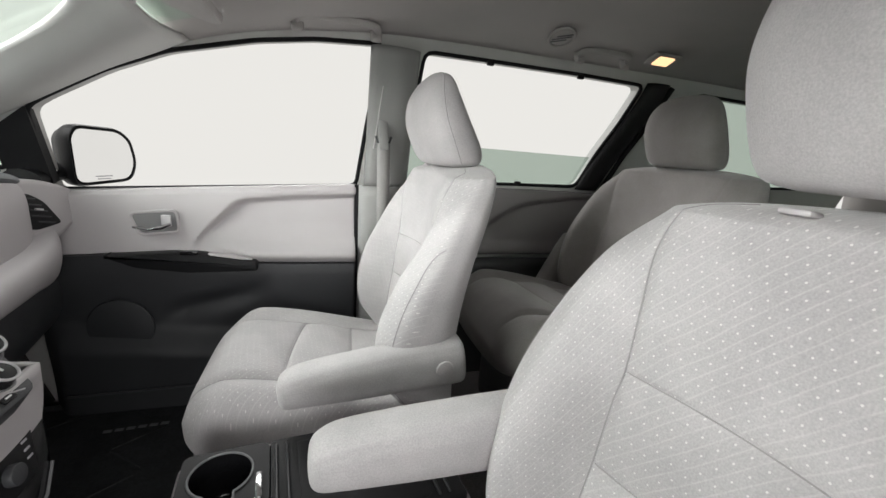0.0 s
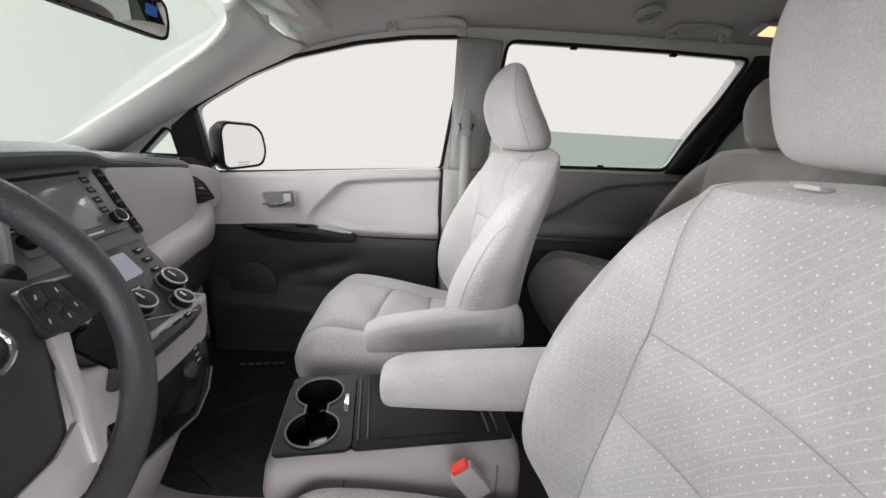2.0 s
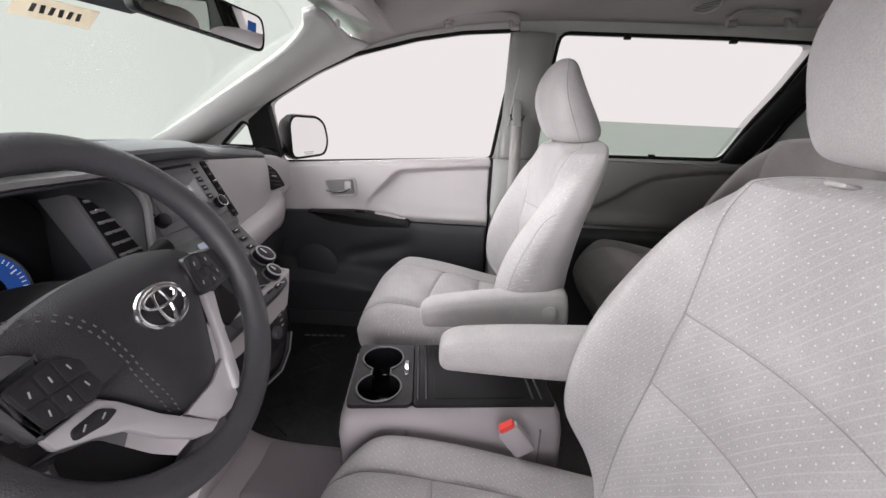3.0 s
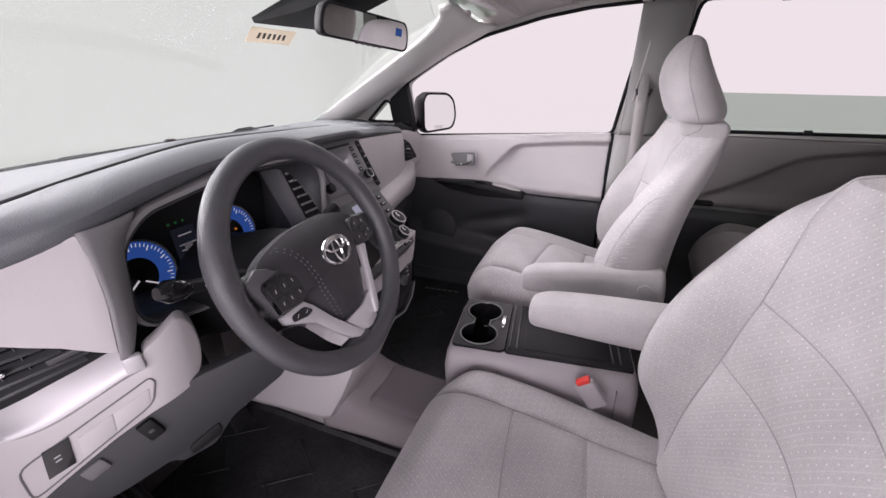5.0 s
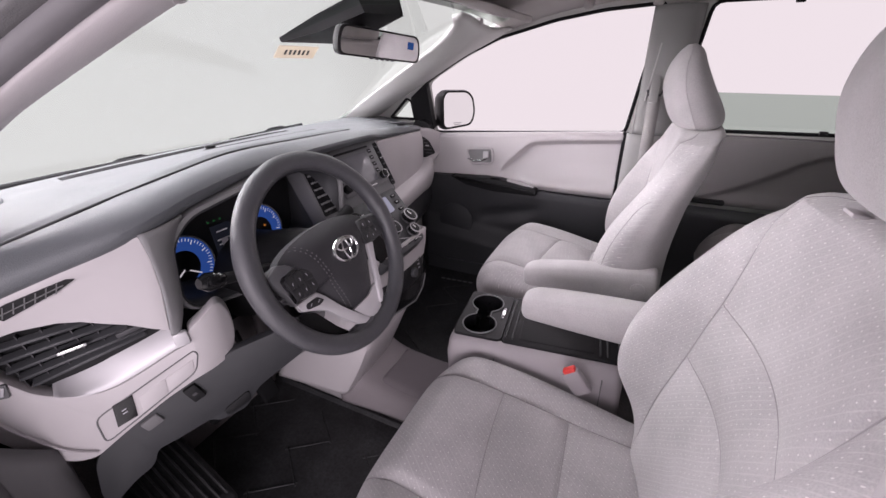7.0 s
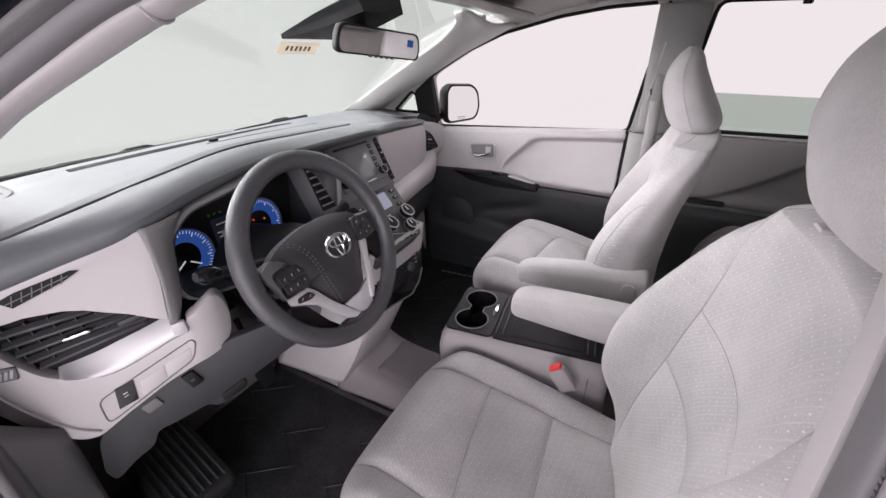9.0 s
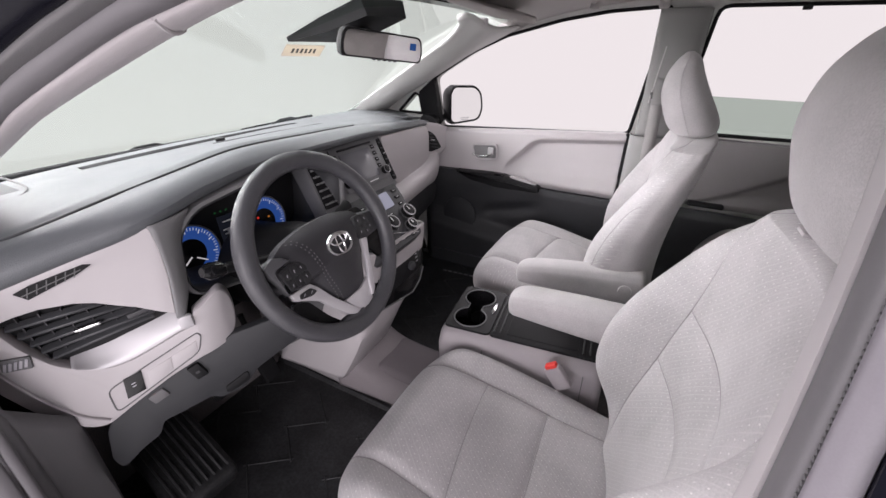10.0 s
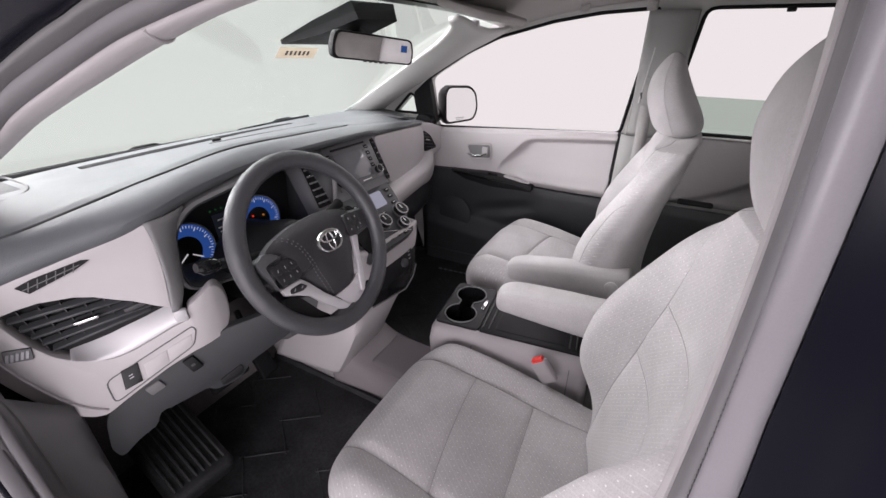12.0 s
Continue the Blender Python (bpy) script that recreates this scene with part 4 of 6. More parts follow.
# dark lower cover under the knee panel
cover = [(-0.736, 0.426), (-0.696, 0.455), (-0.643, 0.488), (-0.598, 0.508), (-0.552, 0.530), (-0.479, 0.540), (-0.439, 0.543), (-0.448, 0.474), (-0.525, 0.432), (-0.552, 0.394), (-0.592, 0.388), (-0.603, 0.400), (-0.649, 0.386), (-0.679, 0.381), (-0.690, 0.350), (-0.718, 0.333), (-0.751, 0.301), (-0.760, 0.33), (-0.750, 0.40)]
part("lower_cover", slab([(du(y), z) for y, z in rounded(cover, 0.010, 4)], 0.02, DP @ pose(0, 0, -0.014), 0.002), DOORLOW, dash, "dark grey lower cover")
sc = part("socket_cover", rbox(0.022, 0.034, 0.010, 0.003, 2, DP @ pose(du(-0.612), 0.474, -0.012, 0, 0, 22)), BLACK, dash)
part("mark", rbox(0.007, 0.005, 0.001, 0, 1, DP @ pose(du(-0.612), 0.474, -0.0068, 0, 0, 22)), COVER, sc)
part("hood_lever", rbox(0.030, 0.022, 0.008, 0.004, 2, DP @ pose(du(-0.672), 0.445, -0.013, 0, 0, 24)), KICK, dash)
part("cover_slot", slab([(du(y), z) for y, z in rounded([(-0.583, 0.411), (-0.542, 0.435), (-0.541, 0.411), (-0.581, 0.394)], 0.008)], 0.004, DP @ pose(0, 0, -0.011), 0.001), BLACK, dash)
part("tunnel_cover", patch([[(-0.70, -0.50, 0.42), (-0.72, -0.34, 0.42), (-0.70, -0.20, 0.40)], [(-0.76, -0.50, 0.33), (-0.78, -0.33, 0.31), (-0.74, -0.18, 0.26)], [(-0.86, -0.46, 0.30), (-0.86, -0.32, 0.24), (-0.84, -0.18, 0.16)]], 16, 12), MID, dash, thick=0.008)

# ---- gauges under their hood ----
hood_r = [(-0.640, y, z) for y, z in rounded([(-0.572, 0.612), (-0.560, 0.735), (-0.52, 0.772), (-0.36, 0.795), (-0.18, 0.79), (-0.135, 0.75), (-0.150, 0.60), (-0.36, 0.575)], 0.05, 6)]
cy, cz = -0.365, 0.68


def shrink(r, k, x):
    return [(x, cy + (p[1] - cy) * k, cz + (p[2] - cz) * k - 0.008 * (1 - k) * 10) for p in r]


wing_l = spline([(-0.632, -0.612, 0.780), (-0.631, -0.608, 0.745), (-0.630, -0.607, 0.69), (-0.631, -0.611, 0.64), (-0.632, -0.614, 0.608)], 16)
wing_r = spline([(-0.652, -0.535, 0.782), (-0.652, -0.560, 0.745), (-0.650, -0.570, 0.69), (-0.645, -0.580, 0.64), (-0.638, -0.598, 0.604)], 16)
part("gauge_bezel", sheet([[tuple(a + (b - a) * k + np.array((0.006 * math.sin(3.14 * k), 0, 0))) for k in np.linspace(0, 1, 8)] + [tuple(b + np.array((-0.03, 0.004, 0)))] for a, b in zip(wing_l, wing_r)]), BEZEL, dash, "grey rim beside the gauge hood", thick=0.004)
hood = loft([shrink(hood_r, 1.06, -0.672), shrink(hood_r, 1.035, -0.655), shrink(hood_r, 1.0, -0.655), shrink(hood_r, 0.985, -0.662)], False)
part("gauge_rim", hood, BEZEL, dash, "grey rim of the gauge hood", thick=0.004)
hood = loft([shrink(hood_r, 0.985, -0.662), shrink(hood_r, 0.94, -0.70), shrink(hood_r, 0.90, -0.75), shrink(hood_r, 0.87, -0.80)], False)
part("gauge_hood", hood, DARK, dash, "dark hood round the gauges", thick=0.004)
gauge = part("gauge_panel", slab([(p[1], p[2]) for p in shrink(hood_r, 0.88, 0)], 0.006, axes((-0.722, 0, 0), (0, 1, 0), (1, 0, 0.12))), BLACK, dash, "black instrument panel")
G = axes((-0.714, 0, 0), (0, 1, 0), (1, 0, 0.12))
for gy, gz, r, needle in ((-0.479, 0.634, 0.061, 215), (-0.288, 0.640, 0.061, 215)):
    ring = [(math.cos(a), math.sin(a)) for a in np.linspace(0, 2 * math.pi, 48, endpoint=False)]
    dial = part("dial", loft([[tuple(G @ Vector((gy + rr * c, gz + rr * s, h))) for c, s in ring] for rr, h in ((r, 0.000), (r, 0.005), (r * 0.55, 0.002))], False), BLUE, gauge, "blue lit dial ring")
    part("dial_centre", disc(r * 0.54, 0.004, 40, 0, G @ pose(gy, gz, 0.001)), BLACK, dial)
    part("bezel_ring", tube([tuple(G @ Vector((gy + r * 1.03 * c, gz + r * 1.03 * s, 0.005))) for c, s in ring], 0.0022, 6, True), MID, dial)
    for k in range(41):
        a = radians(225 - 270 * k / 40)
        L = 0.10 if k % 5 else 0.18
        part("tick", rbox(r * L, 0.0011 if k % 5 else 0.0018, 0.0006, 0, 1, G @ pose(gy + r * (0.95 - L / 2) * math.cos(a), gz + r * (0.95 - L / 2) * math.sin(a), 0.0048 - 0.0006 * (k % 5 == 0), 0, 0, math.degrees(a))), TICK, dial)
    a = radians(needle)
    part("needle", rbox(r * 0.85, 0.0032, 0.002, 0.0008, 1, G @ pose(gy + r * 0.35 * math.cos(a), gz + r * 0.35 * math.sin(a), 0.009, 0, 0, needle)), glow("needle_white", (0.9, 0.9, 0.9), 0.5) if gy < -0.4 else bpy.data.materials["needle_white"], dial, "white needle")
    a = radians(-35)
    part("needle", rbox(r * 0.42, 0.0026, 0.002, 0.0006, 1, G @ pose(gy + r * 0.30 * math.cos(a), gz - r * 0.30 + r * 0.05, 0.009, 0, 0, -35)), bpy.data.materials["needle_white"], dial)
    part("hub_cap", disc(0.006, 0.006, 20, 0.001, G @ pose(gy, gz, 0.010)), BLACK, dial)
lcd = part("trip_display", rbox(0.046, 0.072, 0.004, 0.003, 2, G @ pose(-0.381, 0.655, 0.003)), glow("trip_screen", (0.03, 0.035, 0.05), 0.25), gauge, "small lit trip display")
for k, (w, dz) in enumerate(((0.026, 0.022), (0.034, 0.004), (0.030, -0.006), (0.036, -0.028))):
    part("text_bar", rbox(w, 0.0025, 0.001, 0, 1, G @ pose(-0.381, 0.655 + dz, 0.0056)), WHITE, lcd)
part("display_mark", rbox(0.016, 0.026, 0.001, 0.003, 1, G @ pose(-0.381, 0.648, 0.0058)), SCREEN, lcd)
for k in range(3):
    part("tell_tale", rbox(0.005, 0.004, 0.001, 0.001, 1, G @ pose(-0.405 + 0.014 * k, 0.702, 0.006)), glow("green_lamp", (0.03, 0.20, 0.06), 0.25) if k == 0 else bpy.data.materials["green_lamp"], gauge)
for k in range(2):
    part("warning_lamp", disc(0.0026, 0.002, 12, 0, G @ pose(-0.304 + 0.03 * k, 0.656 - 0.006 * k, 0.006)), glow("red_lamp", (0.8, 0.05, 0.03), 0.7) if k == 0 else glow("amber_lamp", (0.6, 0.22, 0.04), 0.5), gauge)

# ---- steering column and wheel ----
col = thing("steering_column", "black steering column cover with a lever", "steering column")
part("column_cover", loft([[(x, -0.38 + w * math.cos(a), z + h * math.sin(a)) for a in np.linspace(0, 2 * math.pi, 28, endpoint=False)] for x, w, h, z in ((-0.515, 0.045, 0.045, 0.655), (-0.535, 0.068, 0.065, 0.648), (-0.60, 0.078, 0.078, 0.628), (-0.66, 0.085, 0.090, 0.60), (-0.73, 0.09, 0.10, 0.58))]), BLACK, col)
lev = part("indicator_lever", tube([(-0.566, -0.46, 0.668), (-0.566, -0.52, 0.684), (-0.566, -0.552, 0.693)], [0.010, 0.009, 0.010], 12), BLACK, col)
part("lever_knob", tube([(-0.566, -0.548, 0.692), (-0.566, -0.556, 0.694), (-0.567, -0.575, 0.699), (-0.567, -0.586, 0.702)], [0.010, 0.014, 0.015, 0.008], 16), GLOSS, lev)
for k in range(2):
    part("mark", rbox(0.001, 0.010, 0.003, 0, 1, pose(-0.553, -0.528 + 0.02 * k, 0.690 - 0.004 * k, 14, 0, 0)), WHITE, lev)
lev = part("wiper_lever", tube([(-0.566, -0.34, 0.668), (-0.566, -0.27, 0.690), (-0.568, -0.225, 0.702)], [0.010, 0.009, 0.013], 12), BLACK, col)

WA = axes((-0.470, -0.397, 0.696), (0, 1, 0), (0.901, 0, 0.4336))
wheel = thing("steering_wheel", "black leather steering wheel with silver lower spokes", "steering wheel", WA)
R = 0.1656
ths = np.linspace(0, 2 * math.pi, 96, endpoint=False)
rings = []
for a in ths:
    fat = 0.0170 + 0.0016 * (bump1(math.sin(a), 0.25, 0.25))
    rings.append([((R + fat * math.cos(q)) * math.cos(a), (R + fat * math.cos(q)) * math.sin(a), fat * 0.92 * math.sin(q)) for q in np.linspace(0, 2 * math.pi, 20, endpoint=False)])
bm = loft(rings + [rings[0]], False)
bmesh.ops.remove_doubles(bm, verts=bm.verts, dist=1e-5)
rim = part("rim", bm, LEATHER, wheel)


def pillow(outline, base, height, rim_drop=0.35, n=10):
    """A domed pad over a 2D outline."""
    o = np.array(outline)
    c = o.mean(axis=0)
    rings = [[(p[0], p[1], base - 0.02) for p in o]]
    for k in range(n):
        t = k / (n - 1)
        s = 1 - t * 0.985
        rings.append([(c[0] + (p[0] - c[0]) * s, c[1] + (p[1] - c[1]) * s, base + height * (1 - (1 - t) ** 3)) for p in o])
    return loft(rings)


padline = rounded([(-0.130, 0.042), (-0.10, 0.058), (-0.05, 0.070), (0.02, 0.073), (0.08, 0.058), (0.110, 0.036), (0.090, -0.01), (0.079, -0.06), (0.070, -0.104), (0.050, -0.116), (0.003, -0.120), (-0.034, -0.087), (-0.066, -0.047), (-0.085, -0.034), (-0.122, -0.038), (-0.138, 0.01)], 0.02, 4)


def dome_z(x, y):
    """Height of the airbag cover at (x, y)."""
    o = np.array(padline)
    c = o.mean(axis=0)
    d = np.array((x, y)) - c
    r = 0.0
    for p, q in zip(o, np.roll(o, -1, axis=0)):
        e, f = q - p, p - c
        den = d[0] * e[1] - d[1] * e[0]
        if abs(den) > 1e-12:
            k, m = (f[0] * e[1] - f[1] * e[0]) / den, (f[0] * d[1] - f[1] * d[0]) / den
            if k > 0 and -1e-6 <= m <= 1 + 1e-6:
                r = 1 / k
    t = min(max((1 - r) / 0.985, 0), 1)
    return -0.002 + 0.026 * (1 - (1 - t) ** 3)


HUB_SET = Matrix(((0.967, 0.213, 0, 0.004), (0.003, 0.882, 0, -0.011), (0, 0, 1, -0.006), (0, 0, 0, 1)))


def hubpart(name, bm, mat, parent=None, label=""):
    """A piece of the hub, slid into its place inside the rim."""
    bmesh.ops.transform(bm, matrix=HUB_SET, verts=bm.verts)
    return part(name, bm, mat, parent, label)


hub = hubpart("airbag_cover", pillow(padline, -0.002, 0.026, n=16), HUB, wheel, "charcoal grained airbag cover")
seam = spline([(-0.112, 0.054, 0), (-0.090, 0.047, 0), (-0.071, 0.023, 0), (-0.058, -0.008, 0), (-0.040, -0.051, 0), (-0.010, -0.108, 0)], 44)
for o in (0.0, 0.006):
    bm = bmesh.new()
    for a, b in zip(seam[::2], seam[1::2]):
        d = (b - a) / np.linalg.norm(b - a)
        m = (a + b) / 2 + o * np.array((-d[1], d[0], 0))
        rbox(0.0036, 0.0010, 0.0012, 0, 1, pose(m[0], m[1], dome_z(m[0], m[1]) + 0.0009, 0, 0, math.degrees(math.atan2(d[1], d[0]))), bm)
    hubpart("stitching", bm, KICK, hub, "row of grey stitches")
for s in (-1, 1):
    hubpart("spoke", loft([[(s * (0.085 + 0.085 * t), v + 0.010, z - 0.004) for v, z in ((-0.036 + 0.012 * t, -0.006), (-0.03 + 0.01 * t, 0.006 - 0.002 * t), (0.03 - 0.008 * t, 0.006 - 0.002 * t), (0.037 - 0.012 * t, -0.006), (0.0, -0.016))] for t in (0, 0.35, 0.7, 1.0)]), DARK, wheel)
PAD_L = [(-0.0926, 0.0058), (-0.0754, -0.0057), (-0.069, -0.021), (-0.0727, -0.038), (-0.084, -0.0431), (-0.1117, -0.0399), (-0.1238, -0.0396), (-0.1285, -0.012), (-0.1303, 0.0004)]
swp = part("switch_pad", slab(rounded(PAD_L, 0.008, 5), 0.016, pose(0, 0, 0.0125), 0.003), SWITCH, wheel, "satin black switch pad")
for q, m in (
    ([(-0.1270, -0.0035), (-0.1115, -0.0015), (-0.1108, -0.0185), (-0.1250, -0.0185)], (-0.118, -0.0115)),
    ([(-0.1248, -0.0195), (-0.1108, -0.0195), (-0.1105, -0.0375), (-0.1220, -0.0372)], (-0.1155, -0.0300)),
    ([(-0.1085, -0.0010), (-0.0960, 0.0020), (-0.0955, -0.0185), (-0.1085, -0.0185)], (-0.1020, -0.0100)),
    ([(-0.0945, 0.0020), (-0.0780, -0.0075), (-0.0735, -0.0185), (-0.0945, -0.0185)], (-0.0870, -0.0090)),
    ([(-0.1085, -0.0200), (-0.0950, -0.0200), (-0.0945, -0.0390), (-0.1078, -0.0375)], (-0.1000, -0.0290)),
    ([(-0.0935, -0.0200), (-0.0730, -0.0200), (-0.0755, -0.0360), (-0.0850, -0.0405), (-0.0930, -0.0390)], (-0.0840, -0.0275))):
    part("button", slab(rounded(q, 0.0018, 3), 0.004, pose(0, 0, 0.0134), 0.0006), SWITCH, swp)
    part("mark", rbox(0.0050, 0.0011, 0.0005, 0, 1, pose(m[0], m[1], 0.0136, 0, 0, 900 * m[0])), SCREEN, swp)
PAD_R = [(0.0738, 0.0260), (0.0939, 0.0267), (0.1113, 0.0217), (0.1155, 0.0025), (0.1215, -0.0130), (0.1165, -0.0178), (0.0788, -0.0225), (0.0698, -0.0179), (0.0700, 0.0051)]
swp = part("switch_pad", slab(rounded(PAD_R, 0.006, 5), 0.016, pose(0, 0, 0.0125), 0.003), SWITCH, wheel, "satin black switch pad")
part("button", disc(0.0062, 0.003, 24, 0.0008, pose(0.0920, 0.0010, 0.0125)), SWITCH, swp)
for q, m in (
    ([(0.0750, 0.0230), (0.0925, 0.0235), (0.0915, 0.0095), (0.0830, 0.0040), (0.0735, 0.0080)], (0.083, 0.0150)),
    ([(0.0945, 0.0235), (0.1085, 0.0195), (0.1110, 0.0070), (0.1000, 0.0040), (0.0940, 0.0095)], (0.103, 0.0140)),
    ([(0.1115, 0.0055), (0.1185, -0.0130), (0.1080, -0.0150), (0.1005, 0.0020)], (0.110, -0.0050)),
    ([(0.1060, -0.0160), (0.0930, -0.0180), (0.0930, -0.0075), (0.0995, -0.0020)], (0.098, -0.0115)),
    ([(0.0910, -0.0182), (0.0760, -0.0190), (0.0730, 0.0055), (0.0835, 0.0010), (0.0905, -0.0075)], (0.080, -0.0085))):
    part("button", slab(rounded(q, 0.0018, 3), 0.004, pose(0, 0, 0.0134), 0.0006), SWITCH, swp)
    part("mark", rbox(0.0045, 0.0011, 0.0005, 0, 1, pose(m[0], m[1], 0.0136, 0, 0, 900 * m[0])), SCREEN, swp)
part("spoke_cap", slab(rounded([(-0.1480, 0.0150), (-0.1273, 0.0264), (-0.108, 0.0190), (-0.0945, 0.0072), (-0.1306, 0.0016), (-0.1290, -0.0120), (-0.1248, -0.0402), (-0.1285, -0.0440), (-0.1350, -0.0240), (-0.1450, -0.0020)], 0.004, 4), 0.016, pose(0, 0, 0.0112), 0.004), MIDSHEEN, wheel, "grey satin spoke end")
arm = part("silver_spoke", slab([(-0.1240, -0.0438), (-0.0789, -0.0434), (-0.0666, -0.0569), (-0.0441, -0.0905), (-0.0252, -0.1123), (0.0020, -0.1430), (-0.0130, -0.1450), (-0.0311, -0.1355), (-0.0560, -0.1085), (-0.0760, -0.0810), (-0.0945, -0.0700), (-0.1219, -0.0567)], 0.009, pose(0, 0, 0.005), 0.003), SILVER, wheel, "satin silver lower spoke")
part("cruise_switch", slab(rounded([(-0.1086, -0.0510), (-0.0836, -0.0506), (-0.0724, -0.0616), (-0.0853, -0.0650), (-0.1112, -0.0597)], 0.004, 4), 0.006, pose(0, 0, 0.0072), 0.0012), SWITCH, arm, "black cruise switch")
for x, y, r in ((-0.1010, -0.0560, 40), (-0.0850, -0.0580, 30)):
    part("mark", rbox(0.0055, 0.0013, 0.0005, 0, 1, pose(x, y, 0.0074, 0, 0, r)), SCREEN, arm)
part("silver_spoke", slab([(0.0800, -0.0200), (0.0964, -0.0247), (0.0834, -0.0534), (0.0716, -0.0896), (0.0590, -0.1220), (0.0475, -0.1340), (0.0415, -0.1325), (0.0513, -0.1036), (0.0612, -0.0821), (0.0725, -0.0475)], 0.010, pose(0, 0, 0.0060), 0.002), SILVER, wheel, "satin silver lower spoke")
part("silver_web", slab([(0.0560, -0.0950), (0.0255, -0.1080), (-0.0220, -0.1110), (0.0020, -0.1445), (0.0250, -0.1460), (0.0440, -0.1400)], 0.008, pose(0, 0, 0.0015), 0.001), SILVER, wheel, "satin silver panel between the spokes")
hubpart("lower_web", slab(rounded([(-0.110, -0.060), (-0.075, -0.072), (-0.034, -0.126), (0.0, -0.16), (-0.05, -0.150), (-0.105, -0.112)], 0.01), 0.006, pose(0, 0, -0.012)), BLACK, wheel)
hubpart("spoke_foot", rbox(0.070, 0.030, 0.026, 0.012, 3, pose(0.012, -0.160, -0.002)), LEATHER, wheel)
badge = part("badge", tube([(0.010 + 0.030 * math.cos(a), -0.006 + 0.0205 * math.sin(a), 0.0195) for a in np.linspace(0, 2 * math.pi, 48, endpoint=False)], 0.0028, 8, True), CHROME, wheel, "plain chrome oval badge")
part("badge_bar", tube([(0.010 + 0.0085 * math.cos(a), -0.006 + 0.0185 * math.sin(a), 0.0205) for a in np.linspace(0, 2 * math.pi, 30, endpoint=False)], 0.0022, 8, True), CHROME, badge)
part("badge_bar", tube([(0.010 + 0.021 * math.cos(a), 0.002 + 0.0085 * math.sin(a), 0.0205) for a in np.linspace(0, 2 * math.pi, 30, endpoint=False)], 0.0022, 8, True), CHROME, badge)


# ---- middle of the dashboard ----
stack = thing("centre_stack", "dark centre stack with radio, climate controls and vents", "centre stack")
RP = axes((-0.750, 0.0, 0.7815), (0, 1, 0), (0.823, 0, 0.568))
HP = axes((-0.564, 0.0, 0.582), (0, 1, 0), (0.584, 0, 0.812))
part("radio_surround", slab(rounded([(-0.185, 0.005), (0.155, 0.005), (0.150, -0.02), (0.115, -0.168), (-0.200, -0.168)], 0.012), 0.05, RP, 0.004), MID, stack, "dark grey surround")
radio = part("radio", slab(rounded([(-0.088, -0.006), (0.122, -0.006), (0.098, -0.135), (-0.100, -0.135)], 0.006), 0.02, RP @ pose(0, 0, 0.006), 0.002), MID, stack, "touch screen radio")
part("screen", slab([(-0.062, -0.030), (0.068, -0.030), (0.058, -0.118), (-0.072, -0.118)], 0.004, RP @ pose(0, 0, 0.0085), 0.001), RADIO_GLASS, radio, "pale reflecting screen")
part("disc_slot", rbox(0.150, 0.006, 0.003, 0.001, 1, RP @ pose(0.015, -0.017, 0.007)), BLACK, radio)
part("volume_knob", disc(0.012, 0.016, 28, 0.002, RP @ pose(0.082, -0.112, 0.014)), BLACK, radio)
part("knob_ring", tube([tuple(RP @ Vector((0.082 + 0.012 * math.cos(a), -0.112 + 0.012 * math.sin(a), 0.020))) for a in np.linspace(0, 2 * math.pi, 28, endpoint=False)], 0.0018, 6, True), CHROME, radio)
part("tune_knob", disc(0.012, 0.016, 28, 0.002, RP @ pose(-0.088, -0.112, 0.014)), BLACK, radio)
for s in (-1, 1):
    for k in range(4):
        part("radio_button", rbox(0.016, 0.012, 0.0012, 0.0004, 1, RP @ pose((0.088 if s > 0 else -0.080) - 0.004 * k, -0.032 - 0.020 * k, 0.0062)), BLACK, radio)
        part("mark", rbox(0.009, 0.0018, 0.001, 0, 1, RP @ pose((0.088 if s > 0 else -0.080) - 0.004 * k, -0.032 - 0.020 * k, 0.0068)), SCREEN, radio)
part("text_bar", rbox(0.04, 0.003, 0.001, 0, 1, RP @ pose(0.02, -0.128, 0.0068)), WHITE, radio)
for u, w in ((-0.150, 0.048), (0.137, 0.018)):
    v = part("centre_vent", slab(rounded([(u - w / 2, -0.012), (u + w / 2, -0.012), (u + w / 2 - 0.022, -0.150), (u - w / 2 - 0.022, -0.150)], 0.006), 0.006, RP @ pose(0, 0, 0.003)), BLACK, stack, "black upright air vent")
    # wide vent's slats take a paler grey for the light they reflect
    for k in range(7):
        part("slat", rbox(w * 0.90, 0.0045, 0.006, 0.001, 1, RP @ pose(u - 0.003 - 0.0029 * k, -0.026 - 0.0185 * k, 0.0025, 25, 0, 0)), BEZEL if w > 0.03 else COVER, v)
    for k in (-1, 1):
        part("fin", rbox(0.002, 0.13, 0.006, 0, 1, RP @ pose(u - 0.011 + k * w * 0.22, -0.081, 0.002, 0, 0, -9)), BLACK, v)
    part("vent_tab", rbox(w * 0.55, 0.004, 0.004, 0.001, 1, RP @ pose(u - 0.010, -0.062, 0.006)), CHROME, v)
climate = part("climate_panel", slab(rounded([(-0.185, 0.128), (0.108, 0.128), (0.085, 0.06), (0.028, -0.062), (-0.175, -0.066)], 0.012), 0.04, HP, 0.004), DARK, stack, "charcoal climate control panel")
part("climate_display", slab(rounded([(-0.052, 0.103), (0.038, 0.103), (0.022, 0.052), (-0.066, 0.052)], 0.005), 0.004, HP @ pose(0, 0, 0.003), 0.001), LCD, climate, "pale lit climate display")
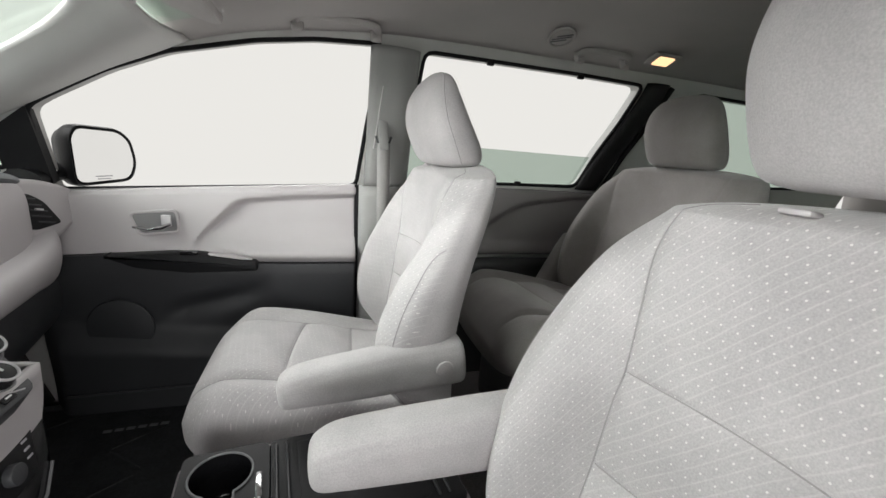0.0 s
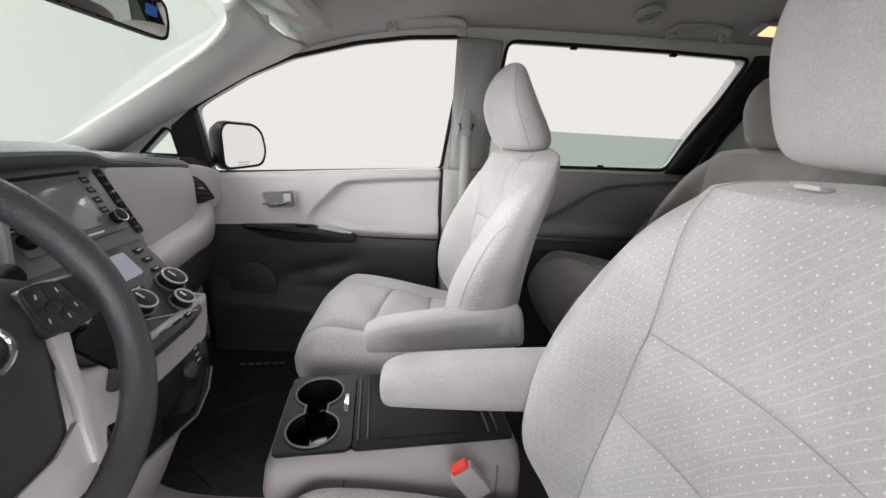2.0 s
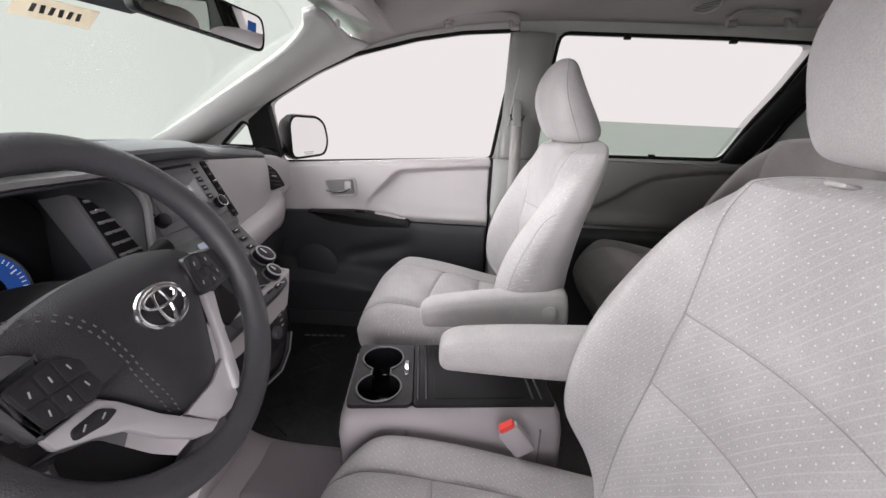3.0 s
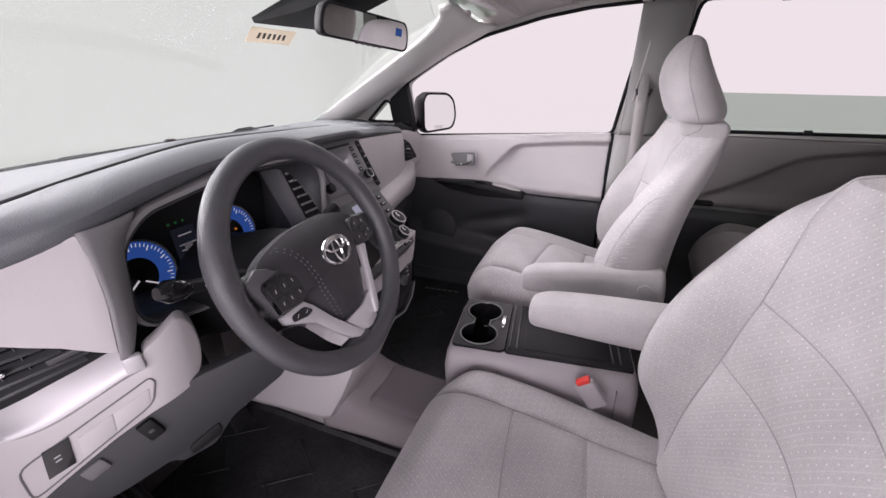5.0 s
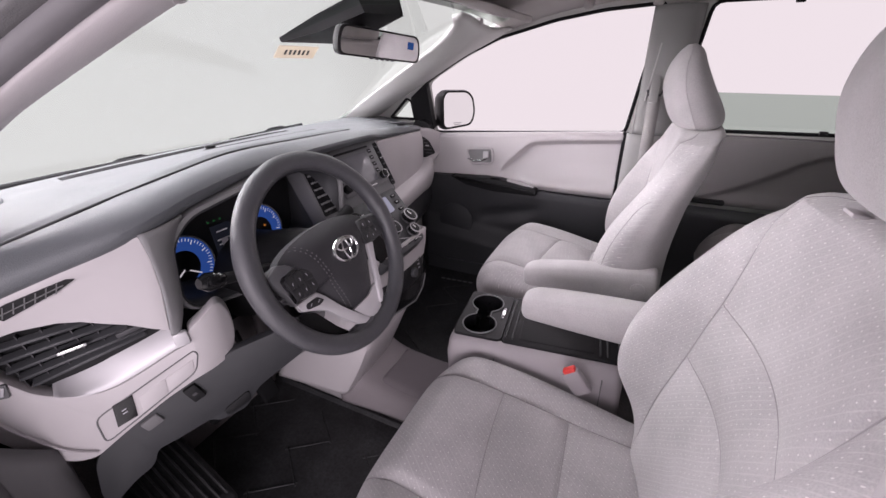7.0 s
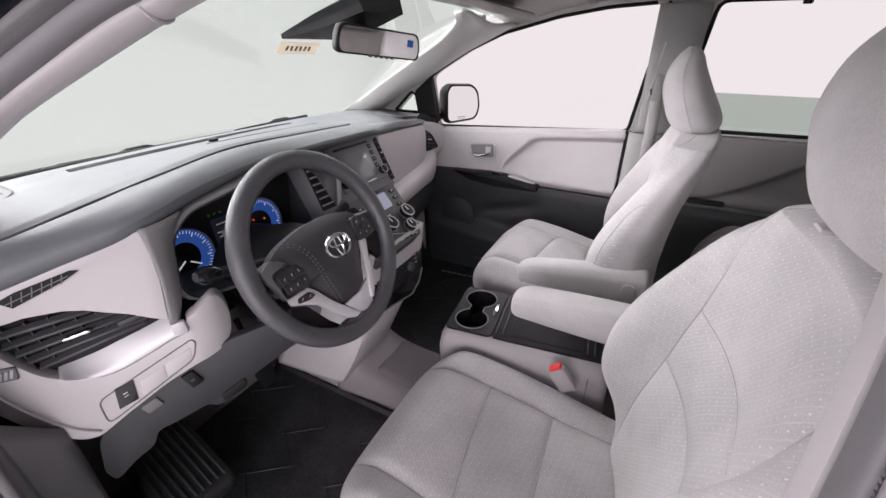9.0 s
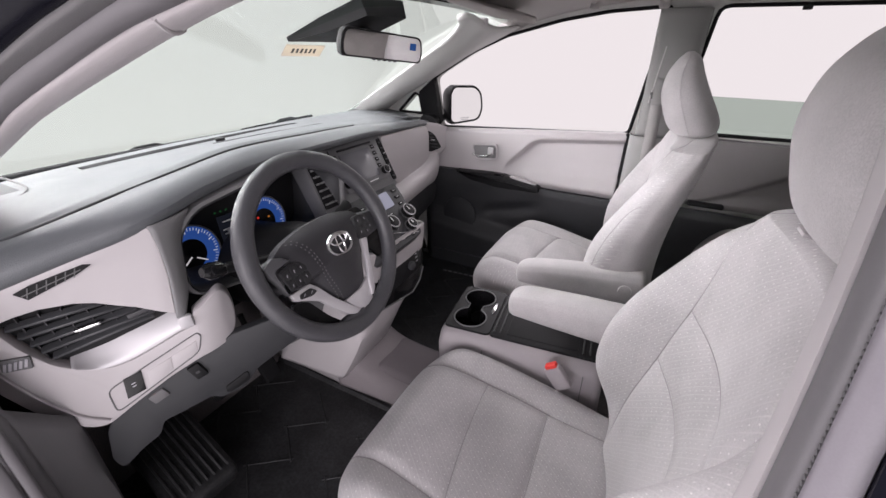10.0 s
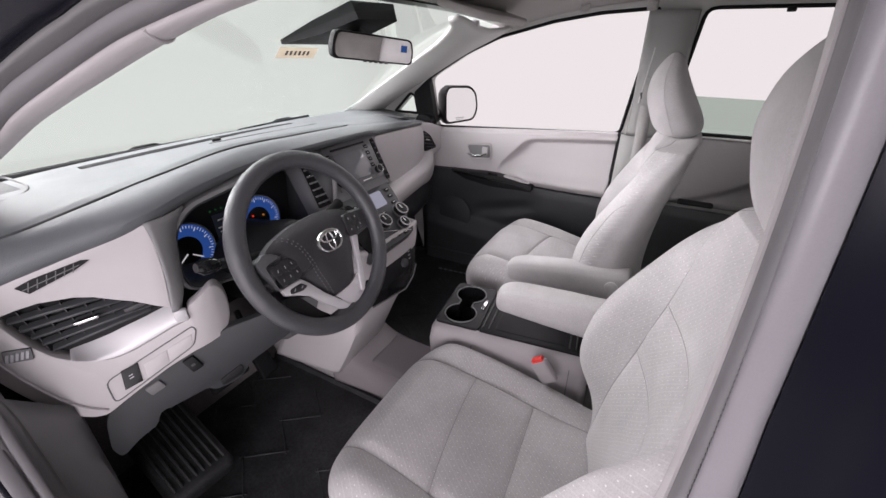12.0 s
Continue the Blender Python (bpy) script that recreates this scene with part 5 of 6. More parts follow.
for u, v, r in ((-0.055, 0.006, 0.0205), (0.036, 0.012, 0.0205), (0.004, -0.028, 0.016)):
    kn = part("climate_knob", disc(r, 0.018, 36, 0.003, HP @ pose(u, v, 0.010)), BLACK, climate, "black knob with a silver ring")
    part("knob_ring", tube([tuple(HP @ Vector((u + r * 0.97 * math.cos(a), v + r * 0.97 * math.sin(a), 0.0185))) for a in np.linspace(0, 2 * math.pi, 36, endpoint=False)], 0.0018, 8, True), SILVER, kn)
    part("knob_ring", tube([tuple(HP @ Vector((u + r * 1.12 * math.cos(a), v + r * 1.12 * math.sin(a), 0.003))) for a in np.linspace(0, 2 * math.pi, 36, endpoint=False)], 0.0020, 8, True), MID, kn)
    part("mark", rbox(0.003, r * 0.7, 0.001, 0, 1, HP @ pose(u, v + r * 0.3, 0.0195)), WHITE, kn)
for u, v in ((-0.095, 0.085), (-0.10, 0.06), (0.068, 0.095), (0.060, 0.072), (0.050, 0.048), (-0.02, 0.032), (-0.105, -0.03), (-0.075, -0.045), (-0.04, -0.048), (-0.01, -0.052)):
    part("climate_button", rbox(0.020, 0.010, 0.003, 0.001, 1, HP @ pose(u, v, 0.001)), BLACK, climate)
    part("mark", rbox(0.009, 0.002, 0.001, 0, 1, HP @ pose(u, v, 0.0030)), WHITE, climate)
part("chrome_line", tube([tuple(HP @ Vector(p)) for p in ((-0.09, -0.012, 0.002), (0.012, -0.056, 0.002))], 0.0010, 6), SILVER, stack)
# gear selector on the driver's side
sel = part("selector_gate", slab(rounded([(-0.185, 0.10), (-0.105, 0.10), (-0.115, -0.04), (-0.180, -0.05)], 0.01), 0.006, HP @ pose(0, 0, 0.005)), GLOSS, stack, "gloss black gear selector gate")
part("selector_lever", tube([tuple(HP @ Vector(p)) for p in ((-0.145, 0.035, 0.0), (-0.143, 0.030, 0.045), (-0.142, 0.022, 0.075))], [0.010, 0.011, 0.014], 14), BLACK, sel)
part("selector_ring", tube([tuple(HP @ Vector((-0.145 + 0.016 * math.cos(a), 0.035 + 0.016 * math.sin(a), 0.012))) for a in np.linspace(0, 2 * math.pi, 24, endpoint=False)], 0.002, 6, True), CHROME, sel)
# lower stack with its cubby
rows = []
for z, xf, yl, yr in ((0.558, -0.525, -0.185, 0.070), (0.50, -0.545, -0.188, 0.106), (0.45, -0.555, -0.190, 0.110), (0.385, -0.565, -0.195, 0.095), (0.325, -0.572, -0.20, 0.060), (0.28, -0.580, -0.205, 0.010), (0.20, -0.610, -0.21, -0.005), (0.10, -0.660, -0.215, -0.01)):
    rows.append([(xf - 0.25, yl - 0.025, z), (xf - 0.10, yl - 0.012, z), (xf - 0.01, yl, z), (xf, yl + 0.025, z), (xf + 0.003, (yl + yr) / 2, z), (xf, yr - 0.02, z), (xf - 0.008, yr - 0.003, z), (xf - 0.10, yr + 0.004, z), (xf - 0.25, yr + 0.01, z)])
part("stack_foot", patch(rows, 40, 30), LIGHT, stack, "light grey foot of the stack", thick=0.01)
cub = axes((-0.5515, 0.0, 0.43), (0, 1, 0), (0.985, 0, 0.16))
cubby = part("cubby", slab(rounded([(-0.170, 0.070), (0.088, 0.070), (0.094, 0.020), (0.078, -0.035), (0.050, -0.068), (0.0, -0.088), (-0.170, -0.060)], 0.012), 0.012, cub @ pose(0, 0, 0.002), 0.002), GLOSS, stack, "gloss black storage cubby")
part("cubby_mouth", slab(rounded([(-0.150, 0.040), (0.066, 0.040), (0.050, -0.030), (-0.150, -0.035)], 0.010), 0.004, cub @ pose(0, 0, 0.0045), 0.001), BLACK, cubby)
part("socket", disc(0.014, 0.014, 24, 0.002, cub @ pose(0.01, 0.0, 0.008)), DARK, cubby)
for k in range(3):
    part("mark", rbox(0.010, 0.003, 0.001, 0, 1, cub @ pose(0.045, 0.024 - 0.012 * k, 0.0055)), SCREEN, cubby)
part("cubby_lip", tube([tuple(cub @ Vector(p)) for p in ((-0.165, -0.061, 0.003), (-0.002, -0.088, 0.003), (0.048, -0.068, 0.003), (0.077, -0.036, 0.003))], 0.0022, 6), MID, cubby)
# plastic cover spreading over the floor hump, coloured as it looks in shade
HUMP = [(-0.70, 0.0, ((-0.192, 0.045), (-0.197, 0.12), (-0.192, 0.20), (-0.12, 0.23), (-0.02, 0.23), (0.03, 0.18), (0.062, 0.045))), (-0.63, 0.0, ((-0.187, 0.045), (-0.184, 0.085), (-0.168, 0.125), (-0.10, 0.150), (-0.02, 0.150), (0.035, 0.118), (0.062, 0.045))), (-0.56, 0.0, ((-0.182, 0.045), (-0.176, 0.078), (-0.156, 0.106), (-0.10, 0.122), (-0.02, 0.122), (0.035, 0.102), (0.062, 0.045))), (-0.46, 0.0, ((-0.178, 0.045), (-0.170, 0.072), (-0.15, 0.098), (-0.10, 0.112), (-0.02, 0.112), (0.035, 0.096), (0.062, 0.045))), (-0.35, 0.0, ((-0.176, 0.045), (-0.168, 0.070), (-0.15, 0.095), (-0.10, 0.108), (-0.02, 0.108), (0.035, 0.094), (0.062, 0.045)))]
part("hump_cover", patch([[(x, y, z) for y, z in q] for x, _, q in HUMP], 30, 24), HUMPPAD, stack, "light grey plastic cover over the floor hump, shade in its colour", thick=0.006)
part("tunnel_side", patch([[(-1.02, -0.19, 0.045), (-0.85, -0.192, 0.045), (-0.69, -0.193, 0.045)], [(-1.02, -0.20, 0.15), (-0.85, -0.20, 0.15), (-0.69, -0.199, 0.14)], [(-1.0, -0.215, 0.27), (-0.85, -0.212, 0.27), (-0.67, -0.206, 0.26)], [(-0.98, -0.225, 0.40), (-0.82, -0.218, 0.40), (-0.62, -0.208, 0.40)]], 16, 14), LIGHT, stack, thick=0.006)
part("carpet_inset", rbox(0.25, 0.165, 0.04, 0.019, 5, pose(-0.465, -0.062, 0.110, 0, 4, 0)), INSET, stack, "mauve grey raised pad")

# ---- passenger side of the dashboard ----
PP = axes((-0.76, 0.17, 0.0), (-0.21, 1, 0), (1, 0.21, 0))
KP = 1.022


def pu(y):
    return (y - 0.17) * KP


air = rounded([(0.165, 0.772), (0.30, 0.760), (0.50, 0.742), (0.635, 0.727), (0.668, 0.690), (0.668, 0.600), (0.655, 0.566), (0.500, 0.566), (0.300, 0.572), (0.235, 0.640)], 0.02)
b = slab([(pu(y), z) for y, z in air], 0.02, PP @ pose(0, 0, 0.008), 0.003)
part("airbag_panel", b, LIGHT, dash, "smooth light grey airbag panel")
rows = [[(-0.871 + 0.25 * (y - 0.70) - 0.08 * (zt + (zb - zt) * t - 0.652) - 0.10 * max(0, y - 0.74), y, zt + (zb - zt) * t) for t in np.linspace(0, 1, 6)] for y, zt, zb in ((0.640, 0.735, 0.560), (0.68, 0.733, 0.560), (0.72, 0.728, 0.565), (0.76, 0.718, 0.580), (0.80, 0.705, 0.60), (0.835, 0.69, 0.62))]
part("vent_surround", patch(rows, 12, 16), LIGHT, dash, "light grey end of the dash round the vent", thick=0.006)
leaf = rounded([(0.648, 0.705), (0.70, 0.695), (0.735, 0.672), (0.775, 0.612), (0.70, 0.604), (0.672, 0.612)], 0.012)
PV = axes((-0.862, 0.700, 0.652), (0.25, 1, 0), (1, -0.25, 0.08))
v = part("passenger_vent", slab([((y - 0.705) * 0.95, z - 0.652) for y, z in leaf], 0.012, PV, 0.001), BLACK, dash, "black leaf-shaped air vent")
for k in range(5):
    part("slat", rbox(0.060 - 0.006 * abs(k - 2), 0.004, 0.003, 0.001, 1, PV @ pose(-0.018 + 0.010 * k, 0.034 - 0.0165 * k, 0.0005, 20, 0, -12)), COVER, v)
part("vent_tab", rbox(0.02, 0.005, 0.006, 0.001, 1, PV @ pose(0.002, 0.004, 0.008, 0, 0, -12)), SILVER, v)
rows = []
for y, zt, zb in ((0.06, 0.575, 0.49), (0.20, 0.568, 0.485), (0.40, 0.566, 0.478), (0.60, 0.567, 0.47), (0.70, 0.590, 0.465), (0.78, 0.635, 0.462), (0.83, 0.690, 0.47)):
    x = -0.76 - 0.21 * (y - 0.17) - (0.5 * (y - 0.70) ** 1 if y > 0.70 else 0)
    rows.append([(x - 0.03, y, zt + 0.006), (x + 0.004, y, zt), (x + 0.030, y, zt - 0.010), (x + 0.042, y, zt - 0.022), (x + 0.037, y, (zt + zb) / 2 - 0.015), (x + 0.018, y, zb + 0.008), (x - 0.02, y, zb - 0.012), (x - 0.09, y, zb - 0.02)])
part("dash_band", patch(rows, 26, 40), LIGHT, dash, "light grey band along the lower dash", thick=0.008)
part("silver_accent", tube([(-0.752 - 0.21 * (y - 0.17), y, 0.569) for y in np.linspace(0.25, 0.655, 10)], 0.005, 8, flat=0.5), SILVER, dash)
rows = [[(-0.775 - 0.21 * (y - 0.17) - dx, y, z) for y in np.linspace(0.04, 0.84, 9)] for dx, z in ((0.0, 0.475), (-0.02, 0.42), (0.0, 0.34), (0.06, 0.28), (0.20, 0.24))]
part("glove_box", patch(rows, 20, 12), DARK, dash, "charcoal glove box door", thick=0.01)

# ---- front passenger door ----
door = thing("front_door", "closed front door with light grey and charcoal lining", "car door")


def belt(x):
    return 0.688 + 0.068 * (x + 0.885)


def split_z(x):
    return curve1([(-0.95, 0.512), (-0.82, 0.516), (-0.72, 0.520), (-0.55, 0.505), (-0.36, 0.490), (-0.06, 0.487)], x)


def scoop_edge(x):
    """Top of the elbow scoop."""
    return curve1([(-0.56, 0.52), (-0.53, 0.570), (-0.475, 0.630), (-0.42, 0.680), (-0.34, 0.694), (-0.24, 0.704), (-0.05, 0.718)], x)


def lining_y(x, z):
    t = (z - split_z(x)) / (belt(x) - split_z(x))
    y = 0.792 + 0.018 * math.sin(min(max(t, 0), 1) * 1.5) + 0.012 * smooth(0.93, 1.0, t)
    if x > -0.56:
        inside = smooth(scoop_edge(x) + 0.004, scoop_edge(x) - 0.020, z) * smooth(-0.555, -0.52, x)
        y += 0.026 * inside * (0.35 + 0.65 * smooth(0.52, 0.62, z))
        y -= 0.034 * bump1(z, split_z(x) + 0.028, 0.026) * smooth(-0.50, -0.36, x)
    return y


xs = np.linspace(-0.935, -0.066, 110)
rows = [[(x, lining_y(x, split_z(x) + (belt(x) - split_z(x)) * t), split_z(x) + (belt(x) - split_z(x)) * t) for x in xs] for t in np.linspace(0, 1, 56)]
rows.append([(x, 0.846, belt(x) + 0.004) for x in xs])
part("upper_lining", sheet(rows), LIGHT, door, "light grey moulded upper lining with an elbow scoop", thick=0.008)


def lower_y(x, z):
    y = 0.800 - 0.030 * smooth(0.10, 0.46, z) + 0.006 * smooth(0.47, 0.50, z)
    y -= 0.055 * smooth(0.30, 0.20, z + 0.10 * (x + 0.6)) * smooth(-0.30, -0.42, x) * smooth(-0.95, -0.88, x)
    y += 0.018 * bump1(z - 0.35 - 0.25 * (x + 0.55), 0.0, 0.03) * smooth(-0.66, -0.56, x) * smooth(-0.30, -0.45, x)
    return y


rows = [[(x, lower_y(x, z0), z0) for x in xs] for z0 in np.linspace(0.02, 0.46, 46)] + [[(x, lower_y(x, split_z(x)), split_z(x) - 0.002) for x in xs], [(x, 0.83, split_z(x) + 0.002) for x in xs]]
part("lower_lining", sheet(rows), DOORLOW, door, "charcoal lower lining with a map pocket", thick=0.008)
part("pocket_lip", tube([(x, lower_y(x, 0.20) - 0.004, 0.105 + 0.02 * (x + 0.6)) for x in np.linspace(-0.88, -0.40, 20)], 0.006, 8, flat=0.5), DARK, door)
part("door_speaker", disc(0.085, 0.008, 40, 0.003, pose(-0.74, 0.765, 0.30, 90, 0, 0)), DOORLOW, door, "round speaker grille")
tray = part("pull_tray", slab(rounded([(-0.760, 0.520), (-0.60, 0.528), (-0.53, 0.527), (-0.365, 0.502), (-0.362, 0.474), (-0.55, 0.470), (-0.68, 0.486)], 0.01), 0.055, axes((0, 0.742, 0), (1, 0, 0), (0, -1, 0)), 0.005), BLACK, door, "black window switch tray")
part("window_switch", rbox(0.045, 0.012, 0.012, 0.003, 2, pose(-0.545, 0.748, 0.530)), GLOSS, tray)
part("tray_cup", slab(rounded([(-0.50, 0.528), (-0.43, 0.524), (-0.375, 0.507), (-0.48, 0.512)], 0.006), 0.02, axes((0, 0.752, 0), (1, 0, 0), (0, -1, 0))), LIGHT, tray)
hb = part("handle_bezel", tube([(x, lining_y(x, z) - 0.005, z) for x, z in rounded([(-0.705, 0.636), (-0.585, 0.648), (-0.578, 0.582), (-0.680, 0.572)], 0.016, 5)], 0.005, 8, True), LIGHT, door, "light grey handle bezel")
# light recess drawn in darker grey, its inner shadow put into the colour
part("handle_well", slab(rounded([(-0.700, 0.632), (-0.588, 0.643), (-0.582, 0.586), (-0.678, 0.577)], 0.014), 0.006, axes((0, 0.799, 0), (1, 0, 0), (0, -1, 0))), BEZEL, hb)
part("door_handle", tube([(-0.690, 0.782, 0.598), (-0.65, 0.772, 0.594), (-0.615, 0.770, 0.600), (-0.594, 0.774, 0.610)], [0.005, 0.008, 0.010, 0.006], 12, flat=0.7), CHROME, hb, "satin silver door handle")
part("lock_tab", rbox(0.026, 0.012, 0.034, 0.004, 2, pose(-0.607, 0.786, 0.618)), SILVER, hb)
part("mirror_sail", slab(rounded([(-0.985, 0.70), (-0.985, 0.850), (-0.895, 0.918), (-0.890, 0.70)], 0.008), 0.03, axes((0, wall_y(0.72) - 0.006, 0.72), (1, 0, 0), (0, -1, -0.31)) @ pose(0, -0.72, 0)), BLACK, door, "black mirror sail cover")
part("door_edge", tube([(-0.060, 0.822, 0.05), (-0.058, 0.820, 0.40), (-0.060, 0.822, 0.745)], 0.010, 8), RUBBER, door)

# ---- outside mirror ----
om = thing("door_mirror", "black outside mirror seen through the window", "mirror")
shape = rounded([(-0.095, -0.085), (0.075, -0.075), (0.098, -0.02), (0.085, 0.055), (0.05, 0.085), (-0.075, 0.090), (-0.095, 0.06)], 0.03, 5)
MA = axes((-0.825, 0.975, 0.780), (0.50, 0.86, 0.0), (1.4, -0.815, 0.04))
rings = [[tuple(MA @ Vector((p[0] * s, p[1] * s, h))) for p in shape] for s, h in ((0.93, 0.004), (1.0, 0.012), (1.04, 0.0), (1.02, -0.03), (0.85, -0.08), (0.45, -0.11))]
part("mirror_housing", loft(rings), BLACK, om, "black mirror housing")
part("mirror_glass", slab([(p[0] * 0.92, p[1] * 0.90) for p in shape], 0.004, MA @ pose(0, 0, 0.009)), MIRROR, om, "mirror glass")
for k in range(2):
    part("text_bar", rbox(0.05 - 0.01 * k, 0.003, 0.0006, 0, 1, MA @ pose(-0.01, -0.058 - 0.008 * k, 0.0092)), SCREEN, om)
part("mirror_foot", tube([(-0.935, 0.80, 0.72), (-0.93, 0.88, 0.725), (-0.90, 0.95, 0.74)], [0.045, 0.035, 0.04], 14, flat=0.6), BLACK, om)

# ---- sliding door, pillar trims and belt ----
sd = thing("sliding_door", "closed sliding door with grey lining", "car door")


def slide_y(x, z):
    e = curve1([(0.10, 0.50), (0.30, 0.56), (0.424, 0.63), (0.53, 0.696), (0.66, 0.722), (0.82, 0.738), (1.1, 0.74)], x)
    return 0.822 - 0.010 * smooth(0.50, 0.60, z) + 0.016 * smooth(e + 0.004, e - 0.014, z) - 0.02 * bump1(z, 0.52, 0.03)


xs2 = np.linspace(0.105, 1.12, 80)
part("upper_lining", sheet([[(x, slide_y(x, z), z) for x in xs2] for z in np.linspace(0.505, 0.752, 40)] + [[(x, 0.85, 0.758) for x in xs2]]), SLIDE, sd, "moulded lining, darker than the front door's", thick=0.008)
part("lower_lining", sheet([[(x, 0.815 - 0.03 * smooth(0.15, 0.45, z), z) for x in xs2] for z in np.linspace(0.02, 0.503, 12)]), DARK, sd, "charcoal lower lining", thick=0.008)
part("pull_cup", rbox(0.12, 0.03, 0.018, 0.008, 3, pose(0.25, 0.795, 0.522)), BLACK, sd)
for x, z in ((0.326, 1.146), (0.65, 1.144), (0.52, 0.778)):
    part("sunshade_clip", rbox(0.022, 0.014, 0.014, 0.003, 2, pose(x, wall_y(z) - 0.006, z)), BLACK, sd)
rows = [[(x + 0.004, wall_y(z) - 0.004, z), (x + 0.02, wall_y(z) - 0.020, z), (x + 0.06, wall_y(z) - 0.024, z), (x + 0.095, wall_y(z) - 0.016, z), (x + 0.10, wall_y(z), z)] for x, z in ((0.915, 1.155), (0.905, 1.11), (0.869, 1.015), (0.818, 0.906), (0.79, 0.84), (0.765, 0.765))]
part("rear_edge_cover", patch(rows, 12, 20), BLACK, sd, "black rear edge of the door frame", thick=0.006)
part("edge_seal", tube([(x + 0.115, wall_y(z) - 0.006, z) for x, z in ((0.915, 1.15), (0.869, 1.015), (0.818, 0.906), (0.77, 0.76))], 0.010, 10), RUBBER, sd)

bp = thing("pillar_trim", "light grey centre pillar trim with belt anchor", "pillar trim")
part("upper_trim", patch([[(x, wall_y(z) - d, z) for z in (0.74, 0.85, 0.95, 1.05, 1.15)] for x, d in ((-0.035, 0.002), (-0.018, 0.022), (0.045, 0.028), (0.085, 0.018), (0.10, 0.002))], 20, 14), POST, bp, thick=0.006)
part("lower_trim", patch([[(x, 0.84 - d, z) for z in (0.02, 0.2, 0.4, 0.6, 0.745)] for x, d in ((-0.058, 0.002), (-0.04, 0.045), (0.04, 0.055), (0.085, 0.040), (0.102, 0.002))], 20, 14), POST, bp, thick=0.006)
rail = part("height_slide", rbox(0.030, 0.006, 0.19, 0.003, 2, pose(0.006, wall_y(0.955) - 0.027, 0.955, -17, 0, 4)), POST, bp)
for k in (-1, 1):
    part("rail_edge", tube([(-0.004 + 0.013 * k, wall_y(0.865) - 0.031, 0.865), (0.013 + 0.013 * k, wall_y(1.045) - 0.031, 1.045)], 0.0025, 8), LIGHT, rail)
belt_t = thing("seat_belt", "grey seat belt with its guide on the pillar", "seat belt")
part("belt_guide", rbox(0.026, 0.014, 0.030, 0.006, 2, pose(0.010, wall_y(0.915) - 0.040, 0.915, -17, 0, 0)), DARK, belt_t)
part("guide_loop", tube([(-0.014, 0.742, 0.902), (-0.010, 0.736, 0.886), (0.028, 0.736, 0.886), (0.033, 0.742, 0.902)], 0.004, 8), DARK, belt_t)
part("webbing", sheet([[(x + 0.020 * t, 0.742 + 0.055 * t, 0.894 - 0.55 * t) for x in (-0.010, 0.010, 0.030)] for t in np.linspace(0, 1, 12)]), WEB, belt_t, thick=0.0025)
part("lower_guide", rbox(0.06, 0.025, 0.03, 0.006, 2, pose(0.045, 0.795, 0.62)), LIGHT, belt_t)

# ---- under the roof ----
def grab(x0, x1, y, z, name="grab_handle"):
    h = thing(name, "grey fold-down grab handle on the headliner", "grab handle", group="grab handles")
    for x in (x0 + 0.016, x1 - 0.016):
        part("handle_foot", rbox(0.032, 0.016, 0.042, 0.008, 3, pose(x, y, z - 0.010, -25, 0, 0)), LINER, h)
    part("grip", tube(spline([(x0 + 0.012, y, z - 0.008), (x0 + 0.02, y - 0.022, z + 0.004), ((x0 + x1) / 2, y - 0.026, z + 0.010), (x1 - 0.02, y - 0.022, z + 0.004), (x1 - 0.012, y, z - 0.008)], 24), 0.011, 12, flat=0.8), LINER, h)


grab(-0.25, -0.015, 0.668, 1.176)
grab(0.58, 0.78, 0.648, 1.197)
rv = thing("roof_vent", "round grey air vent in the headliner", "air vent")
VA = axes((0.475, 0.562, 1.212), (1, 0, 0), (0, -0.42, -1))
part("vent_ring", tube([tuple(VA @ Vector((0.036 * math.cos(a), 0.036 * math.sin(a), 0.006))) for a in np.linspace(0, 2 * math.pi, 40, endpoint=False)], 0.005, 8, True), LINER, rv)
part("vent_ball", disc(0.033, 0.012, 36, 0.004, VA @ pose(0, 0, 0.002)), LINER, rv)
for k in (-1, 0, 1):
    part("slat", rbox(0.055 - 0.01 * abs(k), 0.0025, 0.004, 0, 1, VA @ pose(0.004 * k, 0.012 * k, 0.008, 0, 0, 25)), MID, rv)
dl = thing("dome_light", "small lit warm lamp in the headliner", "lamp")
LA = axes((0.862, 0.592, 1.204), (1, 0, 0), (0, -0.42, -1))
part("lamp_frame", rbox(0.10, 0.055, 0.010, 0.006, 2, LA @ pose(0, 0, 0.002)), LINER, dl)
part("lens", rbox(0.060, 0.040, 0.010, 0.005, 2, LA @ pose(0, 0, 0.007)), glow("warm_lens", (1.0, 0.62, 0.33), 1.5), dl, "glowing warm lens")
vis = thing("sun_visor", "folded grey sun visor with a vanity mirror cover", "sun visor")
XV = axes((-0.445, 0.345, 1.128), (0, 1, 0), (-0.28, 0.05, -1))
part("visor_panel", slab(rounded([(-0.20, -0.075), (0.19, -0.075), (0.20, 0.05), (0.16, 0.075), (-0.20, 0.075)], 0.03), 0.020, XV @ pose(0, 0, 0.010), 0.007), LINER, vis)
part("vanity_cover", slab(rounded([(-0.09, -0.045), (0.05, -0.045), (0.05, 0.03), (-0.09, 0.03)], 0.008), 0.006, XV @ pose(0, 0, 0.014), 0.002), LIGHT, vis, "pale mirror cover")
part("visor_clip", rbox(0.03, 0.02, 0.02, 0.005, 2, pose(-0.52, 0.42, 1.105)), LIGHT, vis)

